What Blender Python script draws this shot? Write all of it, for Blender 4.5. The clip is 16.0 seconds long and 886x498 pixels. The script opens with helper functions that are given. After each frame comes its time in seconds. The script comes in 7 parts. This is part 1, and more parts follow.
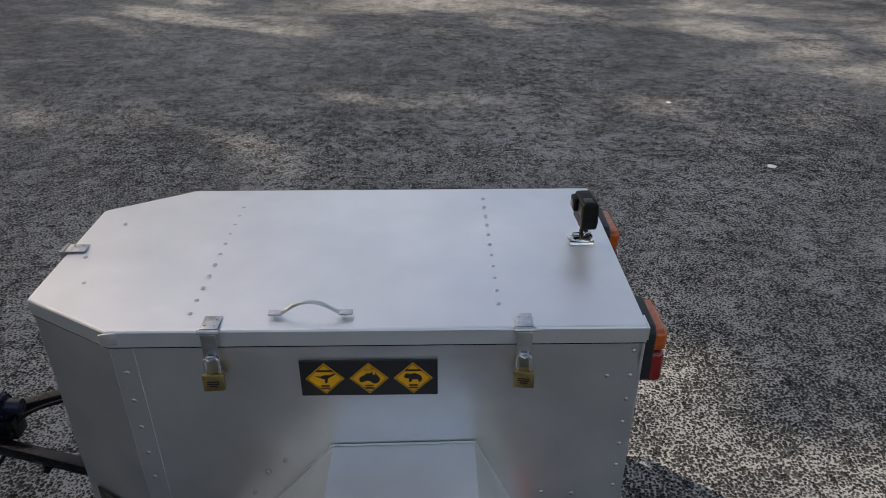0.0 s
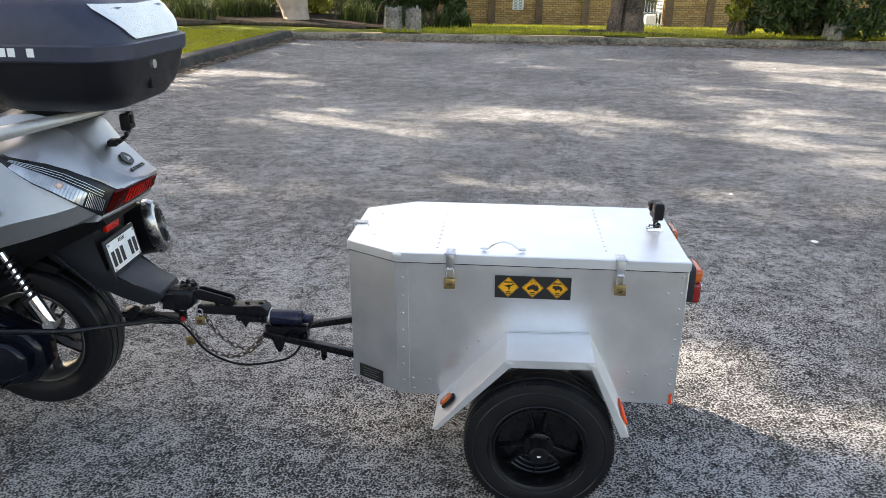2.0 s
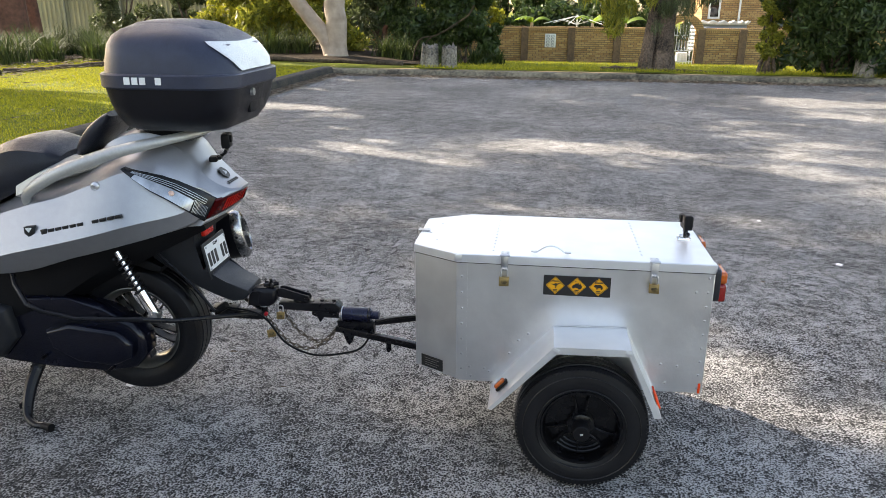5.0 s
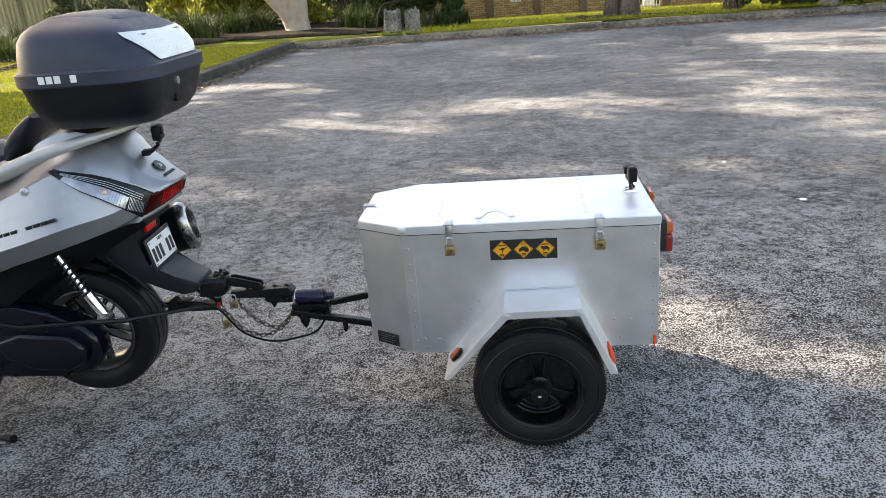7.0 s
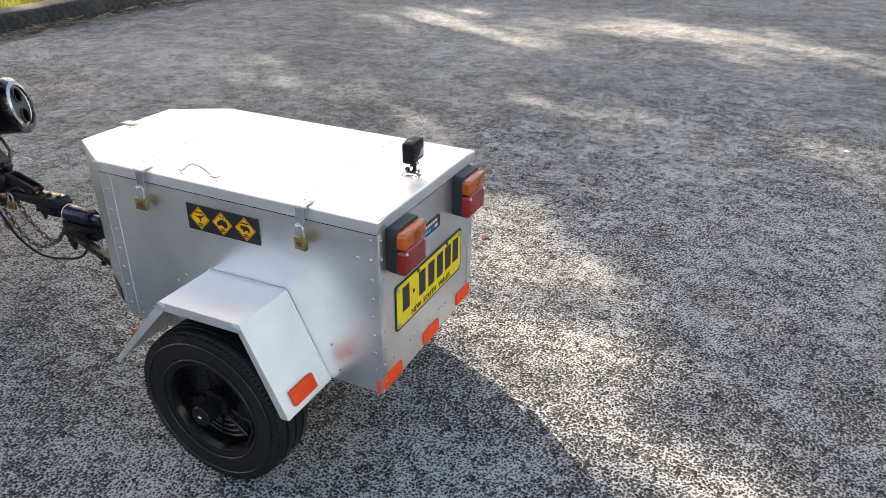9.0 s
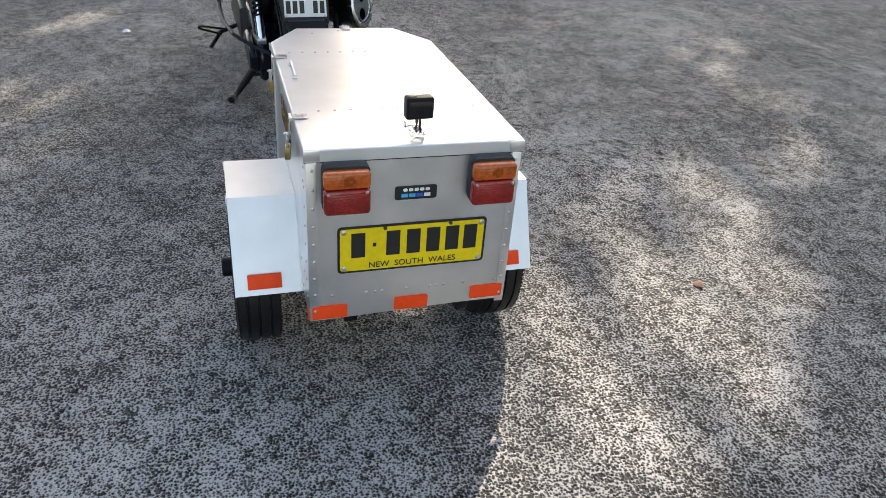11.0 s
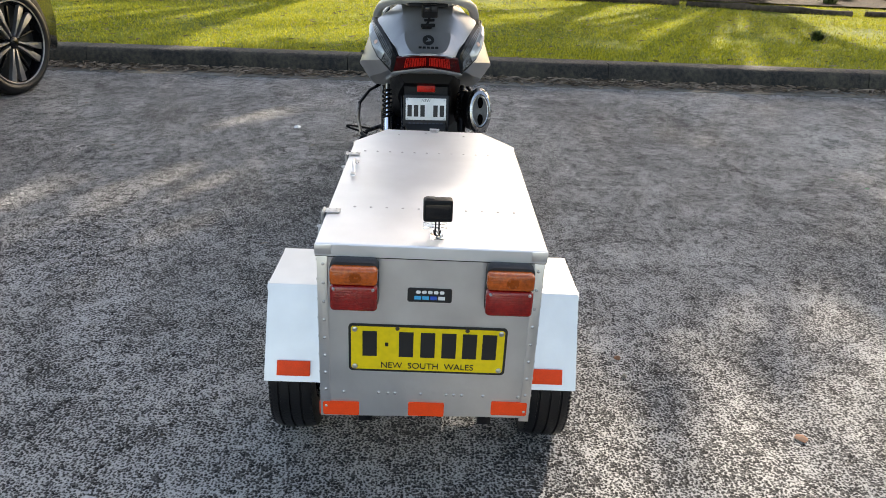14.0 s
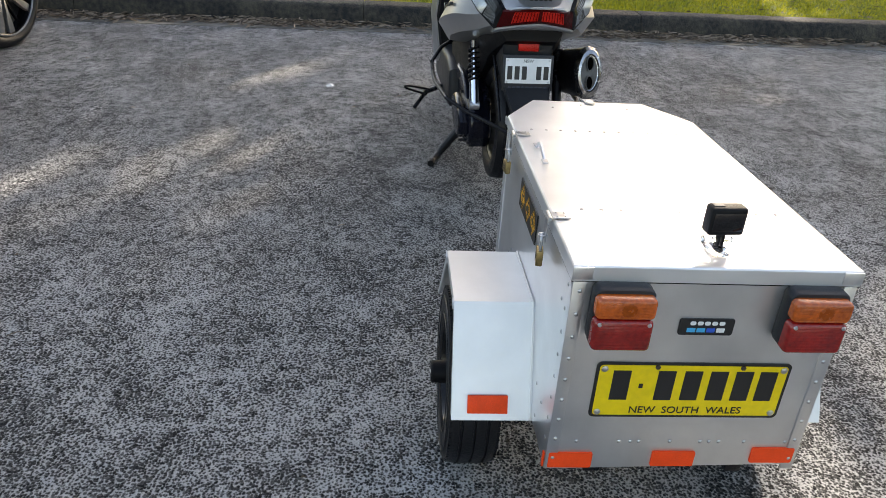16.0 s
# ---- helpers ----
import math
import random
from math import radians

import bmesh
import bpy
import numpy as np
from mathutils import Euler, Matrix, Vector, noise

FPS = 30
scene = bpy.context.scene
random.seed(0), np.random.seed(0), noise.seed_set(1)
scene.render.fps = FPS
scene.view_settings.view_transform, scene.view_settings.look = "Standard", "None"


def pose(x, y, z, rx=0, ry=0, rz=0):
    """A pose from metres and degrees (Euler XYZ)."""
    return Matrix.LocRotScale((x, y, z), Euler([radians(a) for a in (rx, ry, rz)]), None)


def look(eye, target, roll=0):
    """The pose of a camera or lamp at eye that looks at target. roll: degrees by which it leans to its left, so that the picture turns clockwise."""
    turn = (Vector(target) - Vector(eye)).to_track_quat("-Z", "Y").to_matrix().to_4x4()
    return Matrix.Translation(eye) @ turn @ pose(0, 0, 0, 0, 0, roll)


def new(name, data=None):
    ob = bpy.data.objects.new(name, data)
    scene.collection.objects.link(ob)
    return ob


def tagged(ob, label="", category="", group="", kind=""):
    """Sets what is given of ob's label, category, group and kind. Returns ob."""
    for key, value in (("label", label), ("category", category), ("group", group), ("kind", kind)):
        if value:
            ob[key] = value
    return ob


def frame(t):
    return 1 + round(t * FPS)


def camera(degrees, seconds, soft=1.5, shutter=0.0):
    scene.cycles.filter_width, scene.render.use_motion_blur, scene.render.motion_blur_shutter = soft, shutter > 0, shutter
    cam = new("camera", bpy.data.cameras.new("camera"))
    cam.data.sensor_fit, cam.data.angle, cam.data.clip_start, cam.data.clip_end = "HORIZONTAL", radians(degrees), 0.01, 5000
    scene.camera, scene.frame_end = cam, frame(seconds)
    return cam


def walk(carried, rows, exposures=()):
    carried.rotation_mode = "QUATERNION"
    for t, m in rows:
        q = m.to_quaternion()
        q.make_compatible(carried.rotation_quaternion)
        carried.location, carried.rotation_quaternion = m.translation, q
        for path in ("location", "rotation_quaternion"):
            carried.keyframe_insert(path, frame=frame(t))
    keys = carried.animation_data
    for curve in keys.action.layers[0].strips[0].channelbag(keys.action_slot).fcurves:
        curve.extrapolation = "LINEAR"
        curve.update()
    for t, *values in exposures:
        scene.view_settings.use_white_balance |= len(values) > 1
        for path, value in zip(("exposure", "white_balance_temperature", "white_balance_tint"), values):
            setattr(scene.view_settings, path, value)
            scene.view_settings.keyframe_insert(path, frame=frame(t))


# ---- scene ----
cam = camera(62.8, 16.0, soft=0.5)
PATH = [
    (0, (-0.320, -1.178, 1.434), (-0.318, 0.553, 0.435), 0.4),
    (0.5, (-0.386, -1.5, 1.479), (-0.357, 0.247, 0.505), 2.0),
    (1, (-0.311, -1.808, 1.5), (-0.403, -0.003, 0.644), 1.7),
    (1.5, (-0.353, -2.004, 1.521), (-0.521, -0.167, 0.749), 1.6),
    (2, (-0.487, -2.225, 1.535), (-0.691, -0.371, 0.814), 0.5),
    (2.5, (-0.519, -2.369, 1.551), (-0.788, -0.513, 0.857), 1.6),
    (3, (-0.469, -2.474, 1.542), (-0.744, -0.604, 0.888), 1.3),
    (3.5, (-0.498, -2.563, 1.56), (-0.767, -0.705, 0.869), 0.2),
    (4, (-0.531, -2.577, 1.556), (-0.818, -0.712, 0.893), 0.5),
    (6.5, (-0.54, -2.566, 1.548), (-0.801, -0.683, 0.926), -0.7),
    (7, (-0.395, -2.517, 1.555), (-0.65, -0.67, 0.832), -4.5),
    (7.5, (-0.062, -2.356, 1.532), (-0.5, -0.557, 0.776), -2.7),
    (8, (0.158, -2.082, 1.458), (-0.272, -0.32, 0.613), 1.3),
    (8.2, (0.266, -1.959, 1.462), (-0.177, -0.219, 0.581), 0.0),
    (10.3, (1.477, -0.686, 1.443), (-0.01, 0.12, 0.375), 3.7),
    (10.5, (1.527, -0.595, 1.444), (-0.023, 0.081, 0.375), 2.3),
    (11, (1.483, -0.378, 1.425), (-0.147, 0.124, 0.381), 3.9),
    (11.5, (1.466, -0.177, 1.43), (-0.251, 0.003, 0.42), 3.1),
    (12, (1.474, -0.02, 1.433), (-0.263, 0.04, 0.444), 0.9),
    (12.5, (1.464, 0.004, 1.418), (-0.267, 0.096, 0.422), 2.4),
    (13, (1.47, 0.019, 1.42), (-0.273, 0.067, 0.441), 0.7),
    (13.5, (1.467, 0.03, 1.417), (-0.325, 0.057, 0.531), 1.9),
    (14, (1.473, 0.027, 1.421), (-0.35, 0.03, 0.601), 2.0),
    (14.5, (1.481, 0.026, 1.424), (-0.344, 0.02, 0.606), 1.4),
    (15, (1.441, -0.093, 1.413), (-0.365, -0.069, 0.555), 4.4),
    (15.5, (1.329, -0.377, 1.409), (-0.464, -0.294, 0.526), 3.1),
    (16, (1.074, -0.544, 1.36), (-0.69, -0.44, 0.422), 2.8),
]
EXPOSURES = [(0, 0.55, 8400, 14), (0.5, 1.0, 8400, 14), (1.0, 1.30, 8400, 14), (2.0, 1.92, 8400, 14), (8.5, 1.92, 8400, 14), (10.3, 1.6, 8300, 12), (16.0, 1.62, 8300, 12)]
walk(cam, [(t, look(eye, target, roll)) for t, eye, target, roll in PATH], EXPOSURES)

# ---- world, sun and exposure ----
SUN_TO = Vector((-0.88, 0.44, 0.64)).normalized()
world = bpy.data.worlds.new("world")
scene.world = world
world.use_nodes = True
wn = world.node_tree.nodes
sky = wn.new("ShaderNodeTexSky")
sky.sky_type = "NISHITA"
sky.sun_disc = False
sky.dust_density = 1.7
sky.sun_elevation = math.asin(SUN_TO.z)
sky.sun_rotation = math.atan2(SUN_TO.x, SUN_TO.y)
wn["Background"].inputs["Strength"].default_value = 0.15
world.node_tree.links.new(sky.outputs["Color"], wn["Background"].inputs["Color"])
sun = new("sun", bpy.data.lights.new("sun", "SUN"))
sun.data.energy = 3.8
sun.data.angle = radians(0.53)
sun.data.color = (1.0, 0.992, 0.985)
sun.matrix_world = look(SUN_TO * 60, (0, 0, 0))

# ---- materials ----


def mat(name, color, rough=0.5, metal=0.0, scale=20.0, vary=0.25, bump=0.0, bump_scale=None, color2=None, detail=6.0, coat=0.0, spec=0.5):
    """Two-scale noise over a base colour, with fine relief."""
    m = bpy.data.materials.new(name)
    m.use_nodes = True
    n, l = m.node_tree.nodes, m.node_tree.links
    b = n["Principled BSDF"]
    co = n.new("ShaderNodeTexCoord").outputs["Object"]
    big = n.new("ShaderNodeTexNoise")
    big.inputs["Scale"].default_value = scale * 0.12
    big.inputs["Detail"].default_value = 3
    fine = n.new("ShaderNodeTexNoise")
    fine.inputs["Scale"].default_value = scale
    fine.inputs["Detail"].default_value = detail
    l.new(co, big.inputs["Vector"])
    l.new(co, fine.inputs["Vector"])
    mix = n.new("ShaderNodeMath")
    mix.operation = "ADD"
    l.new(big.outputs["Fac"], mix.inputs[0])
    l.new(fine.outputs["Fac"], mix.inputs[1])
    ramp = n.new("ShaderNodeValToRGB")
    c2 = color2 or tuple(c * (1 - vary) for c in color)
    c1 = tuple(min(1, c * (1 + vary * 0.5)) for c in color)
    ramp.color_ramp.elements[0].position, ramp.color_ramp.elements[1].position = 0.38, 0.64
    ramp.color_ramp.elements[0].color, ramp.color_ramp.elements[1].color = (*c2, 1), (*c1, 1)
    half = n.new("ShaderNodeMath")
    half.operation = "MULTIPLY"
    half.inputs[1].default_value = 0.5
    l.new(mix.outputs[0], half.inputs[0])
    l.new(half.outputs[0], ramp.inputs["Fac"])
    l.new(ramp.outputs["Color"], b.inputs["Base Color"])
    rr = n.new("ShaderNodeMapRange")
    wob = min(0.08, vary * 0.35)
    rr.inputs["To Min"].default_value, rr.inputs["To Max"].default_value = max(0.02, rough - wob), min(1, rough + wob)
    l.new(half.outputs[0], rr.inputs["Value"])
    rr.inputs["From Min"].default_value, rr.inputs["From Max"].default_value = 0.35, 0.65
    l.new(rr.outputs["Result"], b.inputs["Roughness"])
    b.inputs["Metallic"].default_value = metal
    b.inputs["Coat Weight"].default_value = coat
    b.inputs["Specular IOR Level"].default_value = spec
    if bump:
        bn = n.new("ShaderNodeTexNoise")
        bn.inputs["Scale"].default_value = bump_scale or scale * 2
        bn.inputs["Detail"].default_value = 5
        l.new(co, bn.inputs["Vector"])
        bp = n.new("ShaderNodeBump")
        bp.inputs["Strength"].default_value = bump
        bp.inputs["Distance"].default_value = 0.01
        l.new(bn.outputs["Fac"], bp.inputs["Height"])
        l.new(bp.outputs["Normal"], b.inputs["Normal"])
    return m


def leaf_mat(name, dark, light, rough=0.5, through_it=0.35):
    """Foliage: each leaf its own tone, some light through it."""
    m = bpy.data.materials.new(name)
    m.use_nodes = True
    n, l = m.node_tree.nodes, m.node_tree.links
    b = n["Principled BSDF"]
    geo = n.new("ShaderNodeNewGeometry")
    ramp = n.new("ShaderNodeValToRGB")
    ramp.color_ramp.elements[0].color, ramp.color_ramp.elements[1].color = (*dark, 1), (*light, 1)
    l.new(geo.outputs["Random Per Island"], ramp.inputs["Fac"])
    l.new(ramp.outputs["Color"], b.inputs["Base Color"])
    b.inputs["Roughness"].default_value = rough
    tr = n.new("ShaderNodeBsdfTranslucent")
    l.new(ramp.outputs["Color"], tr.inputs["Color"])
    mx = n.new("ShaderNodeMixShader")
    mx.inputs["Fac"].default_value = through_it
    l.new(b.outputs[0], mx.inputs[1])
    l.new(tr.outputs[0], mx.inputs[2])
    l.new(mx.outputs[0], n["Material Output"].inputs["Surface"])
    return m


STONE_OPEN, STONE_SHUT, FACE = 0.56, 0.26, 0.30   # how far the dark stones show where the seal is worn and where dust fills it, and the dust's tone


def asphalt_mat():
    """Worn chip seal: small dark stones in pale dusty binder, bare in some patches and nearly buried in others."""
    m = bpy.data.materials.new("chip_seal")
    m.use_nodes = True
    n, l = m.node_tree.nodes, m.node_tree.links
    b = n["Principled BSDF"]
    co = n.new("ShaderNodeTexCoord").outputs["Object"]

    def tex(kind, scale, vector=None, **inputs):
        t = n.new(kind)
        t.inputs["Scale"].default_value = scale
        for k, v in inputs.items():
            t.inputs[k].default_value = v
        l.new(vector or co, t.inputs["Vector"])
        return t

    def math_node(op, a, c, d=None):
        q = n.new("ShaderNodeMath")
        q.operation = op
        for k, v in enumerate((a, c, d)):
            if v is None:
                continue
            if isinstance(v, (int, float)):
                q.inputs[k].default_value = v
            else:
                l.new(v, q.inputs[k])
        return q.outputs[0]

    def span(v, lo, hi, to_lo=0.0, to_hi=1.0):
        r = n.new("ShaderNodeMapRange")
        for k, x in (("From Min", lo), ("From Max", hi), ("To Min", to_lo), ("To Max", to_hi)):
            r.inputs[k].default_value = x
        l.new(v, r.inputs["Value"])
        return r.outputs["Result"]

    def flat_tex(feature, scale, vector):
        t = n.new("ShaderNodeTexVoronoi")
        t.voronoi_dimensions, t.feature = "2D", feature
        t.inputs["Scale"].default_value = scale
        l.new(vector, t.inputs["Vector"])
        return t

    # uneven stones: the plane is pushed about before it is cut into cells
    push = tex("ShaderNodeTexNoise", 46, Detail=2)
    shift = n.new("ShaderNodeVectorMath")
    shift.operation = "MULTIPLY_ADD"
    l.new(push.outputs["Color"], shift.inputs[0])
    shift.inputs[1].default_value = (0.007, 0.007, 0)
    l.new(co, shift.inputs[2])
    where = shift.outputs[0]
    cell = flat_tex("F1", 122, where)
    sep = n.new("ShaderNodeSeparateColor")
    l.new(cell.outputs["Color"], sep.inputs[0])
    chip, other = sep.outputs[0], sep.outputs[1]
    grit = tex("ShaderNodeTexNoise", 260, Detail=4, Roughness=0.7).outputs["Fac"]
    mid = tex("ShaderNodeTexNoise", 17, Detail=3, Roughness=0.65).outputs["Fac"]
    hand = tex("ShaderNodeTexNoise", 5, Detail=4, Roughness=0.6).outputs["Fac"]
    broad = tex("ShaderNodeTexNoise", 0.6, Detail=5).outputs["Fac"]
    # how far the stones are laid bare, patch by patch
    wear = math_node("MULTIPLY_ADD", mid, 0.55, math_node("MULTIPLY_ADD", hand, 0.40, math_node("MULTIPLY", broad, 0.30)))
    reach = span(wear, 0.53, 0.73, STONE_OPEN, STONE_SHUT)
    pit = tex("ShaderNodeTexNoise", 128, Detail=4, Roughness=0.68).outputs["Fac"]
    away = math_node("MULTIPLY_ADD", pit, 1.5, math_node("MULTIPLY_ADD", chip, 0.22, math_node("SUBTRACT", cell.outputs["Distance"], 0.86)))
    # hollows where the dust is washed out
    bald = span(tex("ShaderNodeTexNoise", 28, Detail=4, Roughness=0.7).outputs["Fac"], 0.50, 0.68, 0.0, 0.34)
    out_of = math_node("SUBTRACT", away, math_node("ADD", reach, bald))
    bare = n.new("ShaderNodeMapRange")   # stones grey by grey, each its own
    bare.inputs["From Min"].default_value, bare.inputs["From Max"].default_value = -0.19, 0.15
    l.new(math_node("MULTIPLY_ADD", other, 0.38, 0.02), bare.inputs["To Min"])
    l.new(out_of, bare.inputs["Value"])
    top = bare.outputs["Result"]
    tone = n.new("ShaderNodeValToRGB")
    e = tone.color_ramp.elements
    e[0].position, e[0].color = 0.0, (0.005, 0.005, 0.0055, 1)
    e[1].position, e[1].color = 1.0, (0.60, 0.60, 0.592, 1)
    for p, c in ((0.15, (0.040, 0.040, 0.041, 1)), (0.40, (0.148, 0.149, 0.148, 1)), (0.62, (0.280, 0.282, 0.278, 1)), (0.82, (0.415, 0.416, 0.410, 1))):
        k = e.new(p)
        k.color = c
    face = math_node("MULTIPLY_ADD", grit, 0.95, math_node("MULTIPLY_ADD", other, 0.10, math_node("MULTIPLY_ADD", hand, 0.22, math_node("MULTIPLY_ADD", broad, 0.26, FACE - 0.36))))
    l.new(math_node("MULTIPLY", top, face), tone.inputs["Fac"])
    l.new(tone.outputs["Color"], b.inputs["Base Color"])
    b.inputs["Roughness"].default_value = 0.82
    b.inputs["Specular IOR Level"].default_value = 0.15
    bp = n.new("ShaderNodeBump")
    bp.inputs["Strength"].default_value = 1.0
    bp.inputs["Distance"].default_value = 0.006
    dome = math_node("MULTIPLY_ADD", span(out_of, -0.45, 0.10, 1.0, 0.0), 0.75, math_node("MULTIPLY_ADD", grit, 0.25, math_node("MULTIPLY", pit, 0.25)))
    l.new(dome, bp.inputs["Height"])
    l.new(bp.outputs["Normal"], b.inputs["Normal"])
    return m


def brick_mat():
    m = bpy.data.materials.new("tan_brick")
    m.use_nodes = True
    n, l = m.node_tree.nodes, m.node_tree.links
    b = n["Principled BSDF"]
    tc = n.new("ShaderNodeTexCoord")
    sep = n.new("ShaderNodeSeparateXYZ")
    l.new(tc.outputs["Object"], sep.inputs[0])
    com = n.new("ShaderNodeCombineXYZ")
    l.new(sep.outputs["X"], com.inputs["X"])
    l.new(sep.outputs["Z"], com.inputs["Y"])
    t = n.new("ShaderNodeTexBrick")
    t.inputs["Scale"].default_value = 1
    t.inputs["Brick Width"].default_value = 0.24
    t.inputs["Row Height"].default_value = 0.086
    t.inputs["Mortar Size"].default_value = 0.009
    t.inputs["Mortar Smooth"].default_value = 0.3
    t.inputs["Color1"].default_value = (0.52, 0.33, 0.14, 1)
    t.inputs["Color2"].default_value = (0.34, 0.18, 0.07, 1)
    t.inputs["Mortar"].default_value = (0.11, 0.085, 0.06, 1)
    l.new(com.outputs[0], t.inputs["Vector"])
    l.new(t.outputs["Color"], b.inputs["Base Color"])
    b.inputs["Roughness"].default_value = 0.9
    bp = n.new("ShaderNodeBump")
    bp.invert = True
    bp.inputs["Distance"].default_value = 0.01
    l.new(t.outputs["Fac"], bp.inputs["Height"])
    l.new(bp.outputs["Normal"], b.inputs["Normal"])
    return m


def glass_mat(name, color, rough=0.05):
    m = bpy.data.materials.new(name)
    m.use_nodes = True
    b = m.node_tree.nodes["Principled BSDF"]
    b.inputs["Base Color"].default_value = (*color, 1)
    b.inputs["Transmission Weight"].default_value = 1.0
    b.inputs["Roughness"].default_value = rough
    return m


M = {}
M["asphalt"] = asphalt_mat()
M["alu"] = mat("aluminium_sheet", (0.79, 0.80, 0.81), 0.36, 0.96, 9, 0.12, 0.06, 45)
M["alu_guard"] = mat("dull_aluminium_guard", (0.74, 0.75, 0.76), 0.48, 0.80, 9, 0.10, 0.05, 45)
M["alu_lid"] = mat("weathered_aluminium_lid", (0.76, 0.775, 0.80), 0.44, 0.88, 11, 0.07, 0.03, 30)
M["zinc"] = mat("zinc_plated_steel", (0.55, 0.56, 0.58), 0.36, 1.0, 60, 0.2)
M["chrome"] = mat("chrome", (0.85, 0.86, 0.88), 0.08, 1.0, 40, 0.05)
M["brass"] = mat("tarnished_brass", (0.36, 0.26, 0.12), 0.45, 1.0, 80, 0.35)
M["black_paint"] = mat("black_paint", (0.005, 0.005, 0.007), 0.30, 0.0, 30, 0.4, 0.15, 90, spec=0.28)
M["black_plastic"] = mat("black_plastic", (0.005, 0.005, 0.006), 0.5, 0.0, 60, 0.3, 0.1, 300, spec=0.18)
M["rubber"] = mat("tyre_rubber", (0.007, 0.007, 0.0085), 0.42, 0.0, 40, 0.35, 0.15, 160, spec=0.34)
M["rim_black"] = mat("rim_black", (0.004, 0.004, 0.005), 0.24, 0.0, 30, 0.4, spec=0.30)
M["silver"] = mat("silver_paint", (0.36, 0.365, 0.38), 0.38, 0.75, 300, 0.06, coat=0.08)
M["rail"] = mat("grab_rail_silver", (0.47, 0.47, 0.455), 0.42, 0.5, 120, 0.1)
M["navy_plastic"] = mat("dark_engine_cover", (0.004, 0.005, 0.012), 0.22, 0.1, 40, 0.3, spec=0.4)
M["grey_plastic"] = mat("grey_plastic", (0.015, 0.0165, 0.020), 0.45, 0.0, 120, 0.2, 0.1, 400, spec=0.35)
M["box_plastic"] = mat("top_box_plastic", (0.024, 0.030, 0.054), 0.40, 0.0, 200, 0.2, 0.12, 500, spec=0.4)
M["box_low"] = mat("top_box_lower", (0.004, 0.0045, 0.008), 0.42, 0.0, 200, 0.3, 0.1, 500, spec=0.35)
M["seat"] = mat("seat_vinyl", (0.010, 0.012, 0.020), 0.36, 0.0, 100, 0.3, 0.25, 350, spec=0.4)
M["bulb_red"] = mat("bright_red_reflector_bowl", (0.55, 0.012, 0.006), 0.3, 0.0, 200, 0.4, 0.2, 300, spec=0.3)
M["red"] = mat("red_lens", (0.26, 0.008, 0.006), 0.16, 0.0, 120, 0.35, 0.2, 220, coat=0.5)
M["lamp_dark"] = mat("smoked_lamp_housing", (0.012, 0.013, 0.015), 0.20, 0.0, 60, 0.3, 0.0, spec=0.3)
M["tail_red"] = mat("dark_red_tail_lens", (0.055, 0.001, 0.001), 0.14, 0.0, 120, 0.35, 0.1, 220, coat=0.0, spec=0.3)
M["amber"] = mat("amber_lens", (0.48, 0.085, 0.008), 0.16, 0.0, 120, 0.4, 0.2, 220, coat=0.5)
M["amber_deep"] = mat("amber_bulb", (0.30, 0.055, 0.006), 0.25, 0.0, 120, 0.3, spec=0.3)
M["reflector"] = mat("red_orange_reflector", (0.92, 0.070, 0.014), 0.5, 0.0, 300, 0.10, 0.2, 500, spec=0.2)
# near-black without gloss, for the shade in the silencer outlets
M["void"] = mat("shaded_bore", (0.002, 0.002, 0.002), 1.0, 0.0, spec=0.0)
M["bulb"] = mat("pale_bulb", (0.80, 0.52, 0.42), 0.3, 0.0, 60, 0.2, coat=0.4)
M["clear"] = mat("clear_lens", (0.44, 0.47, 0.50), 0.13, 0.5, 25, 0.35, 0.06, 60, coat=0.6)
M["box_lens"] = mat("white_box_lens", (0.70, 0.73, 0.74), 0.22, 0.1, 120, 0.12, 0.5, 160, coat=0.5)
M["yellow"] = mat("plate_yellow", (0.78, 0.56, 0.010), 0.38, 0.0, 60, 0.12, 0.05)
M["sign_yellow"] = mat("sign_orange_yellow", (0.80, 0.36, 0.008), 0.4, 0.0, 60, 0.08)
M["ink"] = mat("black_ink", (0.010, 0.010, 0.011), 0.45, 0.0, 60, 0.2)
M["white"] = mat("white_paint", (0.74, 0.75, 0.74), 0.42, 0.0, 40, 0.1)
M["blue_a"] = mat("sky_blue_print", (0.02, 0.42, 0.75), 0.4)
M["blue_b"] = mat("deep_blue_print", (0.012, 0.10, 0.55), 0.4)
M["concrete"] = mat("old_concrete", (0.15, 0.14, 0.12), 0.9, 0.0, 9, 0.6, 0.5, 60)
M["kerb"] = mat("stained_kerb", (0.055, 0.048, 0.035), 0.92, 0.0, 24, 0.75, 1.0, 60, color2=(0.010, 0.0095, 0.009))
M["kerb_pale"] = mat("weathered_kerb", (0.20, 0.175, 0.125), 0.92, 0.0, 14, 0.75, 0.9, 60, color2=(0.05, 0.044, 0.034))
M["stump"] = mat("split_grey_wood", (0.27, 0.24, 0.20), 0.95, 0.0, 22, 0.7, 1.0, 40, color2=(0.07, 0.06, 0.05))
M["pier"] = mat("dark_brown_brick", (0.17, 0.105, 0.062), 0.85, 0.0, 12, 0.4, 0.5, 30)
M["soil"] = mat("lawn_soil", (0.150, 0.160, 0.020), 0.95, 0.0, 9, 0.5, 0.8, 40, color2=(0.060, 0.078, 0.010), spec=0.08)
M["litter"] = leaf_mat("dry_litter", (0.05, 0.035, 0.024), (0.36, 0.28, 0.21), 0.8, 0.1)
